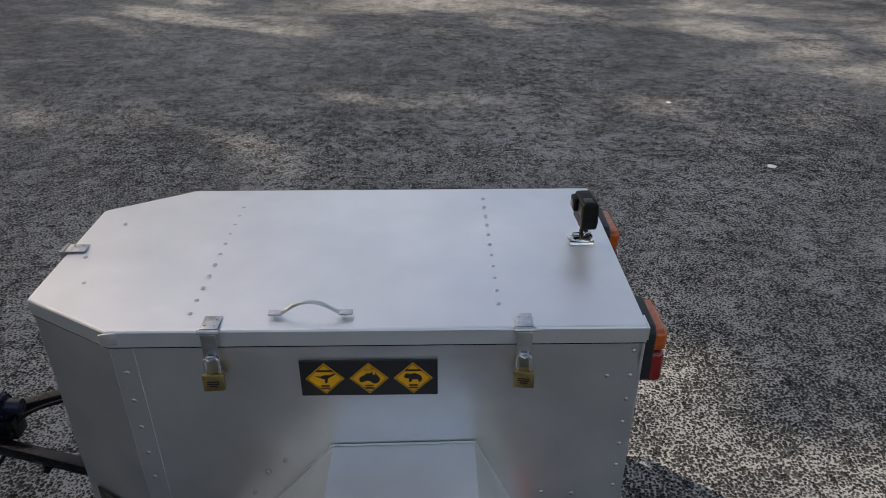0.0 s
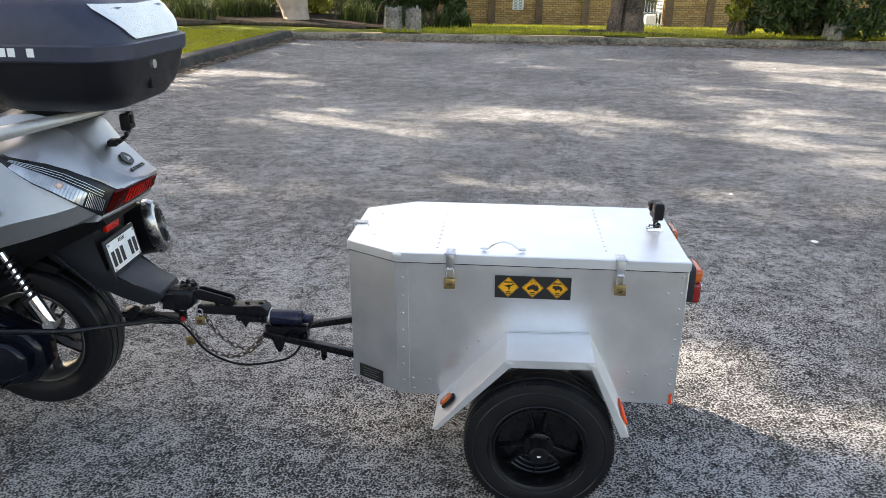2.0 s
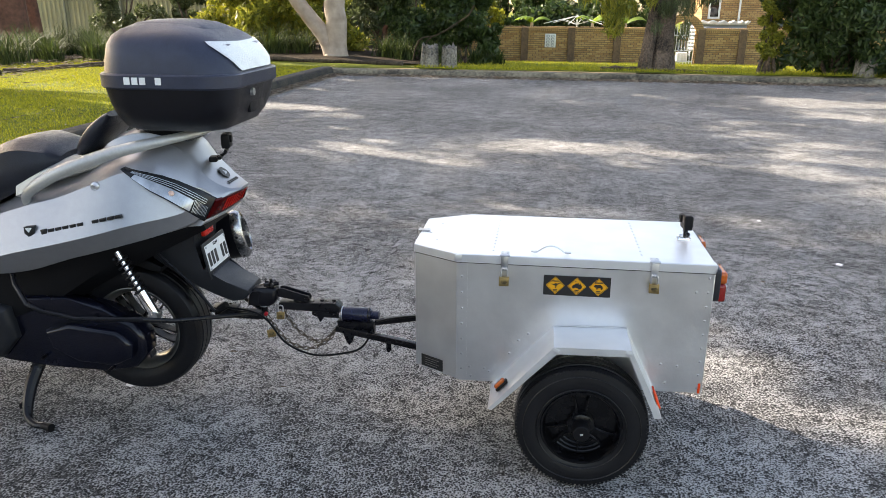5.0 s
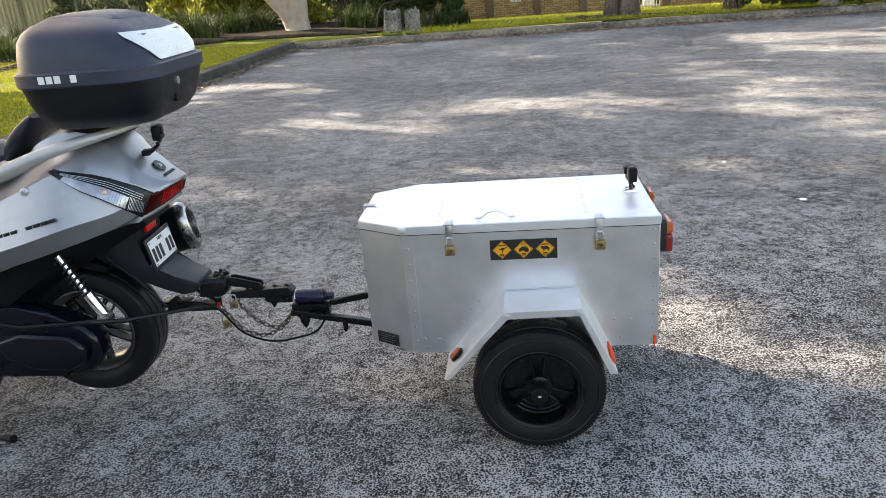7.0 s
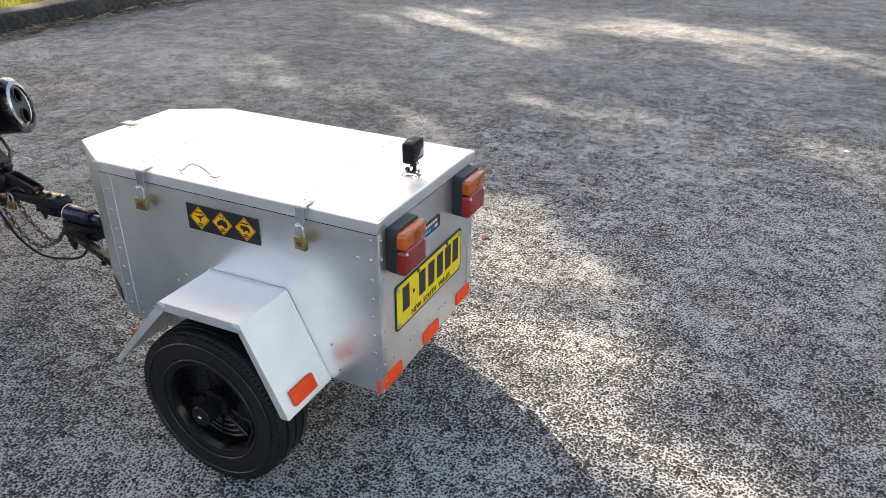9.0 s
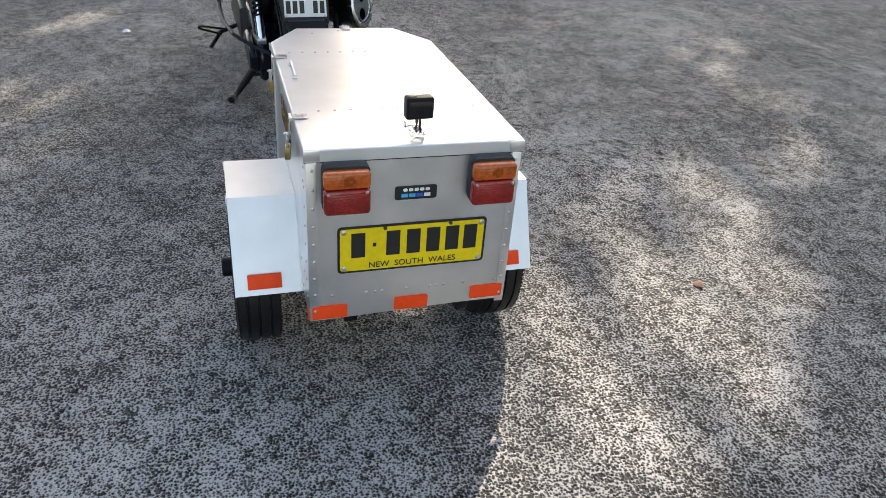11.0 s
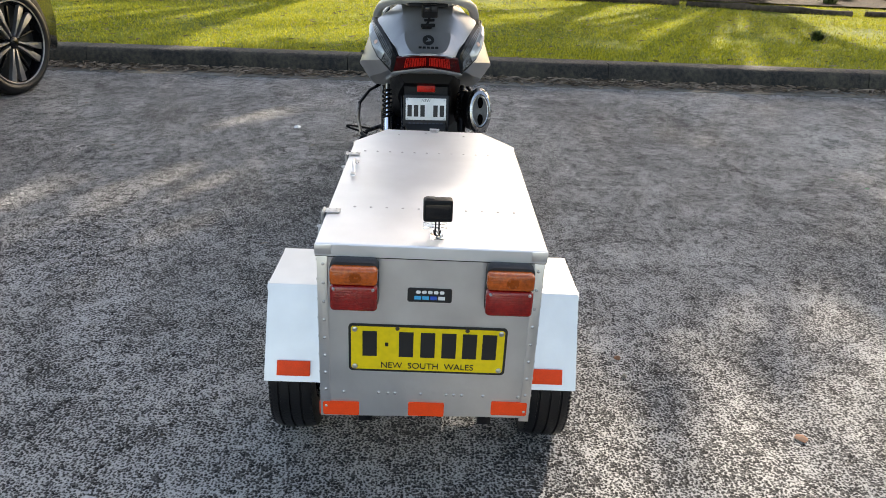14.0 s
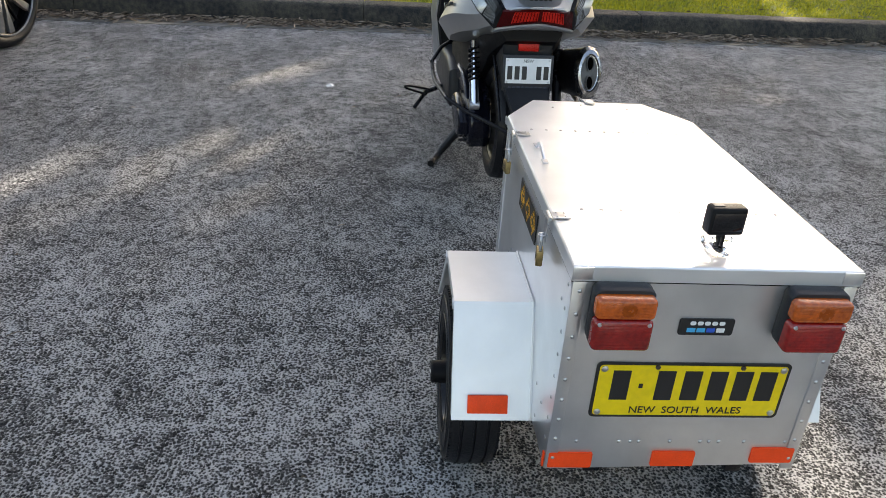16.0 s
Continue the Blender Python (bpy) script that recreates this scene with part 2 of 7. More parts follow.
M["grass"] = leaf_mat("grass_blades", (0.14, 0.17, 0.009), (0.50, 0.46, 0.026), 0.7, 0.35)
M["leaf"] = leaf_mat("dark_leaves", (0.020, 0.045, 0.012), (0.075, 0.12, 0.030), 0.45)
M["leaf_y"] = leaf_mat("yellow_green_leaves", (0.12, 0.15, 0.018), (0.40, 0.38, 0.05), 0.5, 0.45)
M["leaf_g"] = leaf_mat("grey_green_leaves", (0.045, 0.065, 0.028), (0.14, 0.17, 0.07), 0.5)
M["strap"] = leaf_mat("strap_leaves", (0.012, 0.024, 0.006), (0.085, 0.12, 0.026), 0.75, 0.25)
M["banana"] = leaf_mat("banana_leaves", (0.10, 0.20, 0.02), (0.28, 0.38, 0.06), 0.4, 0.5)
M["bark"] = mat("pale_gum_bark", (0.50, 0.40, 0.315), 0.85, 0.0, 3.5, 0.30, 0.35, 14, color2=(0.31, 0.235, 0.18))
M["bark_dark"] = mat("dark_rough_bark", (0.15, 0.108, 0.082), 0.95, 0.0, 22, 0.75, 1.0, 30, color2=(0.035, 0.025, 0.02))
M["bark_red"] = mat("red_brown_bark", (0.15, 0.070, 0.048), 0.95, 0.0, 8, 0.5, 0.7, 35)
M["dead_wood"] = mat("weathered_wood", (0.085, 0.066, 0.048), 0.95, 0.0, 14, 0.6, 0.9, 35, spec=0.1)
M["mulch"] = mat("bark_mulch", (0.040, 0.030, 0.020), 0.95, 0.0, 14, 0.6, 0.9, 60, spec=0.08)
M["rim_grey"] = mat("cast_grey_rim", (0.24, 0.235, 0.22), 0.35, 0.8, 60, 0.2)
M["dull_chrome"] = mat("dull_chrome", (0.42, 0.42, 0.43), 0.22, 1.0, 60, 0.3)
M["silencer_grey"] = mat("dull_silencer_grey", (0.10, 0.10, 0.10), 0.5, 0.6, 60, 0.4)
M["brick"] = brick_mat()
M["fence"] = mat("sage_sheet_fence", (0.24, 0.25, 0.18), 0.5, 0.0, 2, 0.12)
M["roof"] = mat("pale_roof", (0.62, 0.62, 0.60), 0.5, 0.0, 4, 0.2)
M["tank"] = mat("grey_tank", (0.22, 0.25, 0.28), 0.5, 0.3, 4, 0.2)
M["car"] = mat("black_car_paint", (0.008, 0.008, 0.009), 0.12, 0.0, 80, 0.2, coat=1.0)
M["alloy"] = mat("machined_alloy", (0.30, 0.30, 0.31), 0.38, 0.8, 80, 0.1)
M["glass_dark"] = mat("tinted_glass", (0.012, 0.014, 0.016), 0.04, 0.0, 10, 0.1)
M["acrylic"] = glass_mat("clear_acrylic", (0.95, 0.96, 0.97))
M["screen"] = mat("camera_screen", (0.008, 0.008, 0.009), 0.07, 0.0, 30, 0.2)
M["faded_line"] = mat("worn_line_paint", (0.46, 0.455, 0.44), 0.8, 0.0, 45, 0.75, 0.3, 120, color2=(0.22, 0.215, 0.205))
M["chain"] = mat("chain_steel", (0.10, 0.085, 0.07), 0.45, 0.8, 150, 0.5)
M["brown_leaf"] = mat("brown_fallen_leaf", (0.24, 0.11, 0.055), 0.8, 0.0, 60, 0.5)
M["sleeve_blue"] = mat("blue_black_sleeve", (0.008, 0.010, 0.030), 0.25, 0.2, 40, 0.3, spec=0.5)
M["green_plastic"] = mat("green_plastic", (0.02, 0.22, 0.08), 0.4, 0.0, 60, 0.2)
M["red_wire"] = mat("red_tape", (0.45, 0.01, 0.02), 0.4)

# ---- builders ----


def thing(name, at, label, category, group="", kind=""):
    ob = new(name)
    ob.empty_display_size = 0.1
    ob.location = at
    return tagged(ob, label, category, group, kind)


def part(name, bm, material, parent=None, label="", sharp=35, smooth=True):
    """Links a bmesh as one mesh object under a thing or a part."""
    bmesh.ops.recalc_face_normals(bm, faces=bm.faces)
    lim = radians(sharp)
    for e in bm.edges:
        if len(e.link_faces) == 2 and e.calc_face_angle(0) > lim:
            e.smooth = False
    for f in bm.faces:
        f.smooth = smooth
    me = bpy.data.meshes.new(name)
    bm.to_mesh(me)
    bm.free()
    me.materials.append(M[material])
    ob = new(name, me)
    under(ob, parent)
    if label:
        ob["label"] = label
    return ob


def under(ob, parent):
    """Hangs a part, built in world places, under its thing."""
    ob.parent = parent
    if parent is not None and parent.type == "EMPTY":
        ob.matrix_parent_inverse = Matrix.Translation(-parent.location)


def share(ob, m, parent=None):
    """Another object on the same mesh."""
    o = ob.copy()
    scene.collection.objects.link(o)
    under(o, parent or ob.parent)
    o.matrix_basis = m
    return o


def box(bm, c, s, bevel=0.0, m=None, seg=2):
    r = bmesh.ops.create_cube(bm, size=1, matrix=(m or Matrix()) @ Matrix.Translation(c) @ Matrix.Diagonal((*s, 1)))
    if bevel:
        es = {e for v in r["verts"] for e in v.link_edges}
        bmesh.ops.bevel(bm, geom=list(es), offset=bevel, segments=seg, profile=0.5, affect="EDGES")
    return bm


def prism(bm, poly, axis, a, b, bevel=0.0, seg=2):
    """A polygon in the plane across axis, drawn out from a to b. y: poly is (x, z); x: (y, z); z: (x, y)."""
    def p3(u, v, w):
        return {"y": (u, w, v), "x": (w, u, v), "z": (u, v, w)}[axis]
    lo = [bm.verts.new(p3(u, v, a)) for u, v in poly]
    hi = [bm.verts.new(p3(u, v, b)) for u, v in poly]
    fs = [bm.faces.new(lo), bm.faces.new(hi[::-1])]
    k = len(poly)
    for i in range(k):
        fs.append(bm.faces.new((lo[i], hi[i], hi[(i + 1) % k], lo[(i + 1) % k])))
    if bevel:
        es = {e for f in fs[:2] for e in f.edges}
        bmesh.ops.bevel(bm, geom=list(es), offset=bevel, segments=seg, profile=0.5, affect="EDGES")
    return bm


def rings(bm, rows, cap=True, close=True):
    """Skin over rings of equal count."""
    vs = [[bm.verts.new(p) for p in r] for r in rows]
    k = len(rows[0])
    for a, b in zip(vs, vs[1:]):
        for i in range(k if close else k - 1):
            j = (i + 1) % k
            bm.faces.new((a[i], a[j], b[j], b[i]))
    if cap:
        bm.faces.new(vs[0])
        bm.faces.new(vs[-1][::-1])
    return bm


def tube(bm, pts, r, seg=10, cap=True, smooth=0, flat=1.0):
    """A round bar along points; r one number or one for each point."""
    pts = [Vector(p) for p in pts]
    if smooth:
        pts = curve(pts, smooth)
    n = len(pts)
    rs = [r] * n if not isinstance(r, (list, tuple)) else [r[min(len(r) - 1, int(i * len(r) / n))] if len(r) != n else r[i] for i in range(n)]
    if isinstance(r, (list, tuple)) and len(r) != n:
        rs = list(np.interp(np.linspace(0, 1, n), np.linspace(0, 1, len(r)), r))
    rows, up = [], None
    for i, p in enumerate(pts):
        d = (pts[min(i + 1, n - 1)] - pts[max(i - 1, 0)]).normalized()
        if up is None:
            up = d.orthogonal().normalized()
        up = (up - d * up.dot(d)).normalized()
        side = d.cross(up)
        rows.append([p + (up * math.cos(a) + side * math.sin(a) * flat) * rs[i] for a in (2 * math.pi * j / seg for j in range(seg))])
    return rings(bm, rows, cap)


def curve(pts, steps):
    """Catmull-Rom through points."""
    pts = [Vector(p) for p in pts]
    q = [pts[0] * 2 - pts[1]] + pts + [pts[-1] * 2 - pts[-2]]
    out = []
    for i in range(1, len(q) - 2):
        a, b, c, d = q[i - 1:i + 3]
        for s in range(steps):
            t = s / steps
            out.append(0.5 * (2 * b + (c - a) * t + (2 * a - 5 * b + 4 * c - d) * t * t + (3 * b - a - 3 * c + d) * t ** 3))
    return out + [pts[-1]]


def lathe(bm, prof, c, axis="y", seg=48):
    """prof: (along, radius) rows about an axis through c."""
    rows = []
    for w, r in prof:
        row = []
        for j in range(seg):
            a = 2 * math.pi * j / seg
            u, v = r * math.cos(a), r * math.sin(a)
            row.append(Vector(c) + Vector({"y": (u, w, v), "x": (w, u, v), "z": (u, v, w)}[axis]))
        rows.append(row)
    return rings(bm, rows, cap=min(prof[0][1], prof[-1][1]) < 0.003)


def rounded(cx, cy, hx, hy, r, z, n=6, power=None):
    """A ring: a rectangle with round corners."""
    out = []
    for k, (sx, sy) in enumerate(((1, 1), (-1, 1), (-1, -1), (1, -1))):
        for i in range(n + 1):
            a = math.pi / 2 * (k + i / n)
            out.append((cx + sx * (hx - r) + r * math.cos(a), cy + sy * (hy - r) + r * math.sin(a), z))
    return out


def letters(name, text, size, m, material, parent, depth=0.0006):
    """Raised words in the built-in font, centred at m."""
    cu = bpy.data.curves.new(name, "FONT")
    cu.body, cu.size, cu.extrude = text, size, depth
    cu.align_x, cu.align_y = "CENTER", "CENTER"
    tmp = bpy.data.objects.new(name, cu)
    scene.collection.objects.link(tmp)
    me = bpy.data.meshes.new_from_object(tmp.evaluated_get(bpy.context.evaluated_depsgraph_get()))
    bpy.data.objects.remove(tmp)
    me.materials.clear()
    me.materials.append(M[material])
    ob = new(name, me)
    under(ob, parent)
    ob.matrix_basis = m
    return ob


B = bmesh.new
REAR = Matrix(((0, 0, 1, 0), (1, 0, 0, 0), (0, 1, 0, 0), (0, 0, 0, 1)))   # flat work on a face that looks to +x
SIDE = Matrix(((1, 0, 0, 0), (0, 0, -1, 0), (0, 1, 0, 0), (0, 0, 0, 1)))  # flat work on a face that looks to -y

# ---- the ground, kerbs and lines ----


def rise(x, y):
    """Height of the lawn: level beside the car park, falling towards the brick wall."""
    t = min(1, max(0, (y - 15.1) / 14.9))
    s = min(1, max(0, (x + 7.5) / 4.0))
    s = s * s * (3 - 2 * s)
    return 0.155 - t * 0.82 * (0.25 + 0.75 * s) + 0.03 * noise.noise((x * 0.35, y * 0.35, 0))


def sheet(name, xs, ys, material, height, label, category):
    bm = B()
    vs = [[bm.verts.new((x, y, height(x, y))) for y in ys] for x in xs]
    for i in range(len(xs) - 1):
        for j in range(len(ys) - 1):
            bm.faces.new((vs[i][j], vs[i + 1][j], vs[i + 1][j + 1], vs[i][j + 1]))
    return tagged(part(name, bm, material), label, category, kind="structure")


sheet("car_park", [-5.6, -3, 0, 3, 6, 12, 40, 300], [-300, -40, -12, -6, -3, 0, 3, 6, 9, 12, 14.45], "asphalt",
      lambda x, y: 0.0, "worn grey chip-seal car park with faded lines", "ground")
far_x = [-300, -120, -60, -40, -30] + [-24 + 1.5 * i for i in range(12)] + [-6.12]
far_y = [-300, -100, -40, -20] + [-10 + 1.5 * i for i in range(27)] + [32, 36, 45, 70, 120, 300]
sheet("ground", far_x, far_y, "soil", rise, "mown lawn beside the car park", "lawn")
sheet("ground", [-6.12, -4, -2, 0, 2, 4, 6, 9, 14, 25, 60, 300], [15.0, 15.8, 17, 19, 21, 23, 25, 27, 30, 32, 36, 45, 70, 120, 300], "soil",
      lambda x, y: rise(x, y) - (0.02 if y < 15.2 else 0), "lawn strip falling away to a brick wall", "lawn")


def kerb(name, pts, width, top, label, material, step=2.4):
    """Concrete kerb stones along x or y, with a sloped, worn face and open joints; the lot lies on the near side."""
    (x0, y0), (x1, y1) = pts
    d = Vector((x1 - x0, y1 - y0, 0))
    ln, u = d.length, d.normalized()
    out = Vector((-u.y, u.x, 0))
    holder = tagged(new(name), label, "kerb", kind="structure")
    n = int(ln / step)
    for i in range(n):
        bm = B()
        a, b = i * ln / n + 0.004, (i + 1) * ln / n - 0.004
        rows = []
        for k in range(9):
            s = a + (b - a) * k / 8
            w = 0.012 * noise.noise((s * 0.9 + i, x0, 3)) + 0.006 * noise.noise((s * 6, x0, 9))
            prof = ((0.0, -0.06), (0.0 + w, 0.0), (0.035 + w, top - 0.03), (0.06 + w, top - 0.006), (0.09, top + w * 0.4), (width, top), (width, -0.06))
            rows.append([Vector((x0, y0, 0)) + u * s + out * o + Vector((0, 0, z)) for o, z in prof])
        rings(bm, rows)
        part("kerb_stone", bm, material, holder, sharp=50)
    return holder


kerb("kerb_1", ((-5.85, -14.0), (-5.85, 14.65)), 0.30, 0.18, "dark stained concrete kerb along the lawn", "kerb")
kerb("kerb_2", ((-6.15, 14.68), (26.0, 14.68)), 0.40, 0.125, "weathered concrete kerb at the far edge", "kerb_pale")

bm = B()
box(bm, (-5.725, 0.3, -0.012), (0.27, 30, 0.03))
tagged(part("gutter", bm, "concrete"), "concrete gutter strip littered with bark", "gutter", kind="structure")
bm = B()
box(bm, (10, 14.56, -0.012), (31.5, 0.25, 0.03))
tagged(part("gutter", bm, "concrete"), "concrete gutter strip under the far kerb", "gutter", kind="structure")


def worn_line(p, q, w, seed):
    """A worn painted line: flakes of paint that thin out along it."""
    rng = random.Random(seed)
    bm = B()
    p, q = Vector((*p, 0)), Vector((*q, 0))
    u = (q - p).normalized()
    v = Vector((-u.y, u.x, 0))
    for i in range(int((q - p).length * 260)):
        c = p.lerp(q, rng.random()) + v * rng.uniform(-w, w) * 0.5
        if noise.noise(c * 3.1) < rng.uniform(-0.35, 0.35):
            continue
        r = rng.uniform(0.003, 0.009)
        a0 = rng.random() * 6
        bm.faces.new([bm.verts.new(c + Vector((math.cos(a0 + k * 1.26), math.sin(a0 + k * 1.26), 0)) * r * rng.uniform(0.6, 1.2) + Vector((0, 0, 0.004))) for k in range(5)])
    tagged(part("parking_line", bm, "faded_line"), "faded white parking bay line, mostly worn off", "road marking", kind="structure")


worn_line((-5.45, -2.55), (-0.9, -2.2), 0.09, 1)
worn_line((-5.45, 0.62), (-1.4, 0.92), 0.09, 2)
worn_line((-4.7, 12.75), (-0.2, 13.3), 0.07, 3)
worn_line((-5.45, 3.8), (-2.6, 3.95), 0.09, 4)

# ---- the trailer ----
trailer = thing("trailer", (-0.4, 0, 0), "small home-built aluminium box trailer with black wheels behind a scooter", "trailer")
HW, NOSE_W, SH, NOSE = 0.256, 0.163, -0.842, -1.002   # half widths, shoulder and nose
Z0, Z1, LID = 0.293, 0.733, 0.760


def plan(o):
    """The box's outline in plan, o metres proud."""
    return [(o, -HW - o), (SH - o * 0.3, -HW - o), (NOSE - o, -NOSE_W - o * 0.5), (NOSE - o, NOSE_W + o * 0.5), (SH - o * 0.3, HW + o), (o, HW + o)]


def panel(name, a, b, z0, z1, proud, label="", fall=0.0):
    """A sheet of metal between two points of the plan, slightly buckled."""
    bm = B()
    a, b = Vector((*a, 0)), Vector((*b, 0))
    u = (b - a).normalized()
    nrm = Vector((-u.y, u.x, 0))
    rows = []
    nx, nz = max(2, int((b - a).length / 0.05)), 9
    for side in (0, 1):
        vs = []
        for i in range(nx + 1):
            col = []
            for j in range(nz + 1):
                p = a.lerp(b, i / nx) + Vector((0, 0, z1 + (z0 + fall * i / nx - z1) * (1 - j / nz)))
                edge = min(1, 6 * min(i / nx, 1 - i / nx)) * min(1, 5 * min(j / nz, 1 - j / nz))
                wv = 0.0010 * noise.noise(p * 5.0 + Vector((3, 1, 2))) * edge
                col.append(bm.verts.new(p + nrm * (proud * (1 - side) - 0.004 * side + wv)))
            vs.append(col)
        rows.append(vs)
    f, k = rows
    for i in range(nx):
        for j in range(nz):
            bm.faces.new((f[i][j], f[i + 1][j], f[i + 1][j + 1], f[i][j + 1]))
            bm.faces.new((k[i][j], k[i][j + 1], k[i + 1][j + 1], k[i + 1][j]))
    for i in range(nx):
        bm.faces.new((f[i][0], k[i][0], k[i + 1][0], f[i + 1][0]))
        bm.faces.new((f[i][nz], f[i + 1][nz], k[i + 1][nz], k[i][nz]))
    for j in range(nz):
        bm.faces.new((f[0][j], f[0][j + 1], k[0][j + 1], k[0][j]))
        bm.faces.new((f[nx][j], k[nx][j], k[nx][j + 1], f[nx][j + 1]))
    return part(name, bm, "alu", trailer, label)


P = plan(0.0)
panel("rear_panel", P[5], P[0], Z0 + 0.014, Z1, 0.002, "brushed aluminium tail panel", -0.014)
panel("side_panel", P[0], P[1], Z0, Z1, 0.0, "", -0.010)
panel("nose_side_panel", P[1], P[2], Z0 - 0.004, Z1, 0.002)
panel("nose_panel", P[2], P[3], Z0 - 0.004, Z1, 0.0)
panel("nose_side_panel", P[3], P[4], Z0 - 0.004, Z1, 0.002)
panel("side_panel", P[4], P[5], Z0, Z1, 0.0)
bm = B()
prism(bm, [(x * 0.985 - 0.004, y * 0.985) for x, y in P], "z", Z0 + 0.006, Z0 + 0.02)
part("floor_sheet", bm, "alu", trailer)
for s in (-1, 1):   # angle strips at the tail corners and laps at the shoulders
    bm = B()
    box(bm, (0.0035, s * (HW - 0.011), 0.5115), (0.003, 0.024, 0.432), 0.001)
    part("corner_angle", bm, "alu", trailer)
    bm = B()
    box(bm, (SH + 0.018, s * (HW + 0.0008), 0.5115), (0.036, 0.0016, 0.430))
    part("lap_strip", bm, "alu", trailer)

# the lid, a shallow tray that hangs over the box
bm = B()
o = plan(0.0045)
top = []
rows = [[(x, y, Z1 - 0.004) for x, y in plan(0.002)], [(x, y, Z1 - 0.004) for x, y in o], [(x, y, LID - 0.004) for x, y in o],
        [(x, y, LID - 0.001) for x, y in plan(0.003)], [(x, y, LID) for x, y in plan(0.0)]]
vs = [[bm.verts.new(p) for p in r] for r in rows]
for a, b in zip(vs, vs[1:]):
    for i in range(6):
        bm.faces.new((a[i], a[(i + 1) % 6], b[(i + 1) % 6], b[i]))
bm.faces.new(vs[0])
# top sheet as a grid, gently dished between its ribs
q = plan(0.0)


def half_width(x):
    if x > SH:
        return HW
    return HW + (x - SH) / (NOSE - SH) * (NOSE_W - HW)


xs = [NOSE * i / 44 for i in range(45)]
xs = sorted(set([round(x, 5) for x in xs] + [round(SH, 5)]), reverse=True)
grid = []
for x in xs:
    w = half_width(x)
    row = []
    for j in range(23):
        y = -w + 2 * w * j / 22
        e = min(1, 8 * min(j / 22, 1 - j / 22)) * min(1, 9 * min(abs(x), abs(x - NOSE)))
        z = LID + e * (0.0026 * noise.noise((x * 4.2, y * 5, 1)) + 0.0012 * noise.noise((x * 14, y * 14, 5)) + 0.001)
        row.append(bm.verts.new((x, y, z)))
    grid.append(row)
for a, b in zip(grid, grid[1:]):
    for j in range(22):
        bm.faces.new((a[j], a[j + 1], b[j + 1], b[j]))
seal = B()   # black strip drawn in as the shadow of the shut line under the rim
rings(seal, [[(x, y, z) for x, y in plan(0.0034)] for z in (Z1 - 0.0068, Z1 - 0.0042)])
part("lid_seal", seal, "black_plastic", trailer)
lid = part("lid", bm, "alu_lid", trailer, "bright aluminium lid with a folded rim", sharp=14)
for s in (-1, 1):   # folded tabs at the lid's corners
    bm = B()
    box(bm, (0.0060, s * (HW - 0.013), LID - 0.0145), (0.003, 0.036, 0.024), 0.001)
    part("corner_tab", bm, "alu", lid)
    bm = B()
    box(bm, (0, 0, 0), (0.026, 0.0025, 0.022), 0.001)
    t = part("corner_tab", bm, "alu", lid)
    t.matrix_basis = Matrix.Translation((SH + 0.004, s * (HW + 0.0060), LID - 0.0145)) @ Matrix.Rotation(radians(-12 * s), 4, "Z")
bm = B()
tube(bm, curve([(-0.578, -0.226, 0.7650), (-0.566, -0.226, 0.7730), (-0.548, -0.229, 0.7860), (-0.527, -0.229, 0.7910), (-0.506, -0.229, 0.7860), (-0.488, -0.226, 0.7730), (-0.476, -0.226, 0.7650)], 6), 0.0034, 8)
hnd = part("lid_handle", bm, "alu", lid, "bright steel bow handle")
for x in (-0.583, -0.471):
    bm = B()
    box(bm, (x, -0.226, 0.7685), (0.022, 0.014, 0.004), 0.0015)
    tube(bm, [(x, -0.226, 0.764), (x, -0.226, 0.7685)], [0.0045, 0.003], 8)
    part("handle_foot", bm, "zinc", hnd)


def hasp(x, y, turn):
    """A hinged hasp: plate on the lid, knuckle at the edge, strap down the side over a staple."""
    m = Matrix.Translation((x, y, 0)) @ Matrix.Rotation(turn, 4, "Z")
    bm = B()
    box(bm, (0, 0.02, LID + 0.0035), (0.028, 0.036, 0.002), 0.0007, m)
    hold = part("hasp", bm, "zinc", lid, "zinc-plated hasp")
    bm = B()
    tube(bm, [m @ Vector((-0.017, -0.003, LID + 0.002)), m @ Vector((0.017, -0.003, LID + 0.002))], 0.0038, 8)
    part("hinge_knuckle", bm, "zinc", hold)
    bm = B()
    box(bm, (0, -0.006, LID - 0.026), (0.024, 0.002, 0.05), 0.0007, m)
    tube(bm, [m @ Vector(p) for p in ((-0.006, -0.001, LID - 0.040), (-0.006, -0.016, LID - 0.040), (0, -0.020, LID - 0.040), (0.006, -0.016, LID - 0.040), (0.006, -0.001, LID - 0.040))], 0.0022, 6)
    part("strap", bm, "zinc", hold)
    for dx in (-0.008, 0.008):
        for dy in (0.012, 0.028):
            bm = B()
            c = m @ Vector((dx, dy, LID + 0.0042))
            tube(bm, [c, c + Vector((0, 0, 0.002))], [0.0028, 0.0016], 7)
            part("screw", bm, "zinc", hold)


hasp(-0.680, -HW - 0.009, 0)
hasp(-0.190, -HW - 0.009, 0)
hasp(NOSE - 0.009, 0.0, -math.pi / 2)


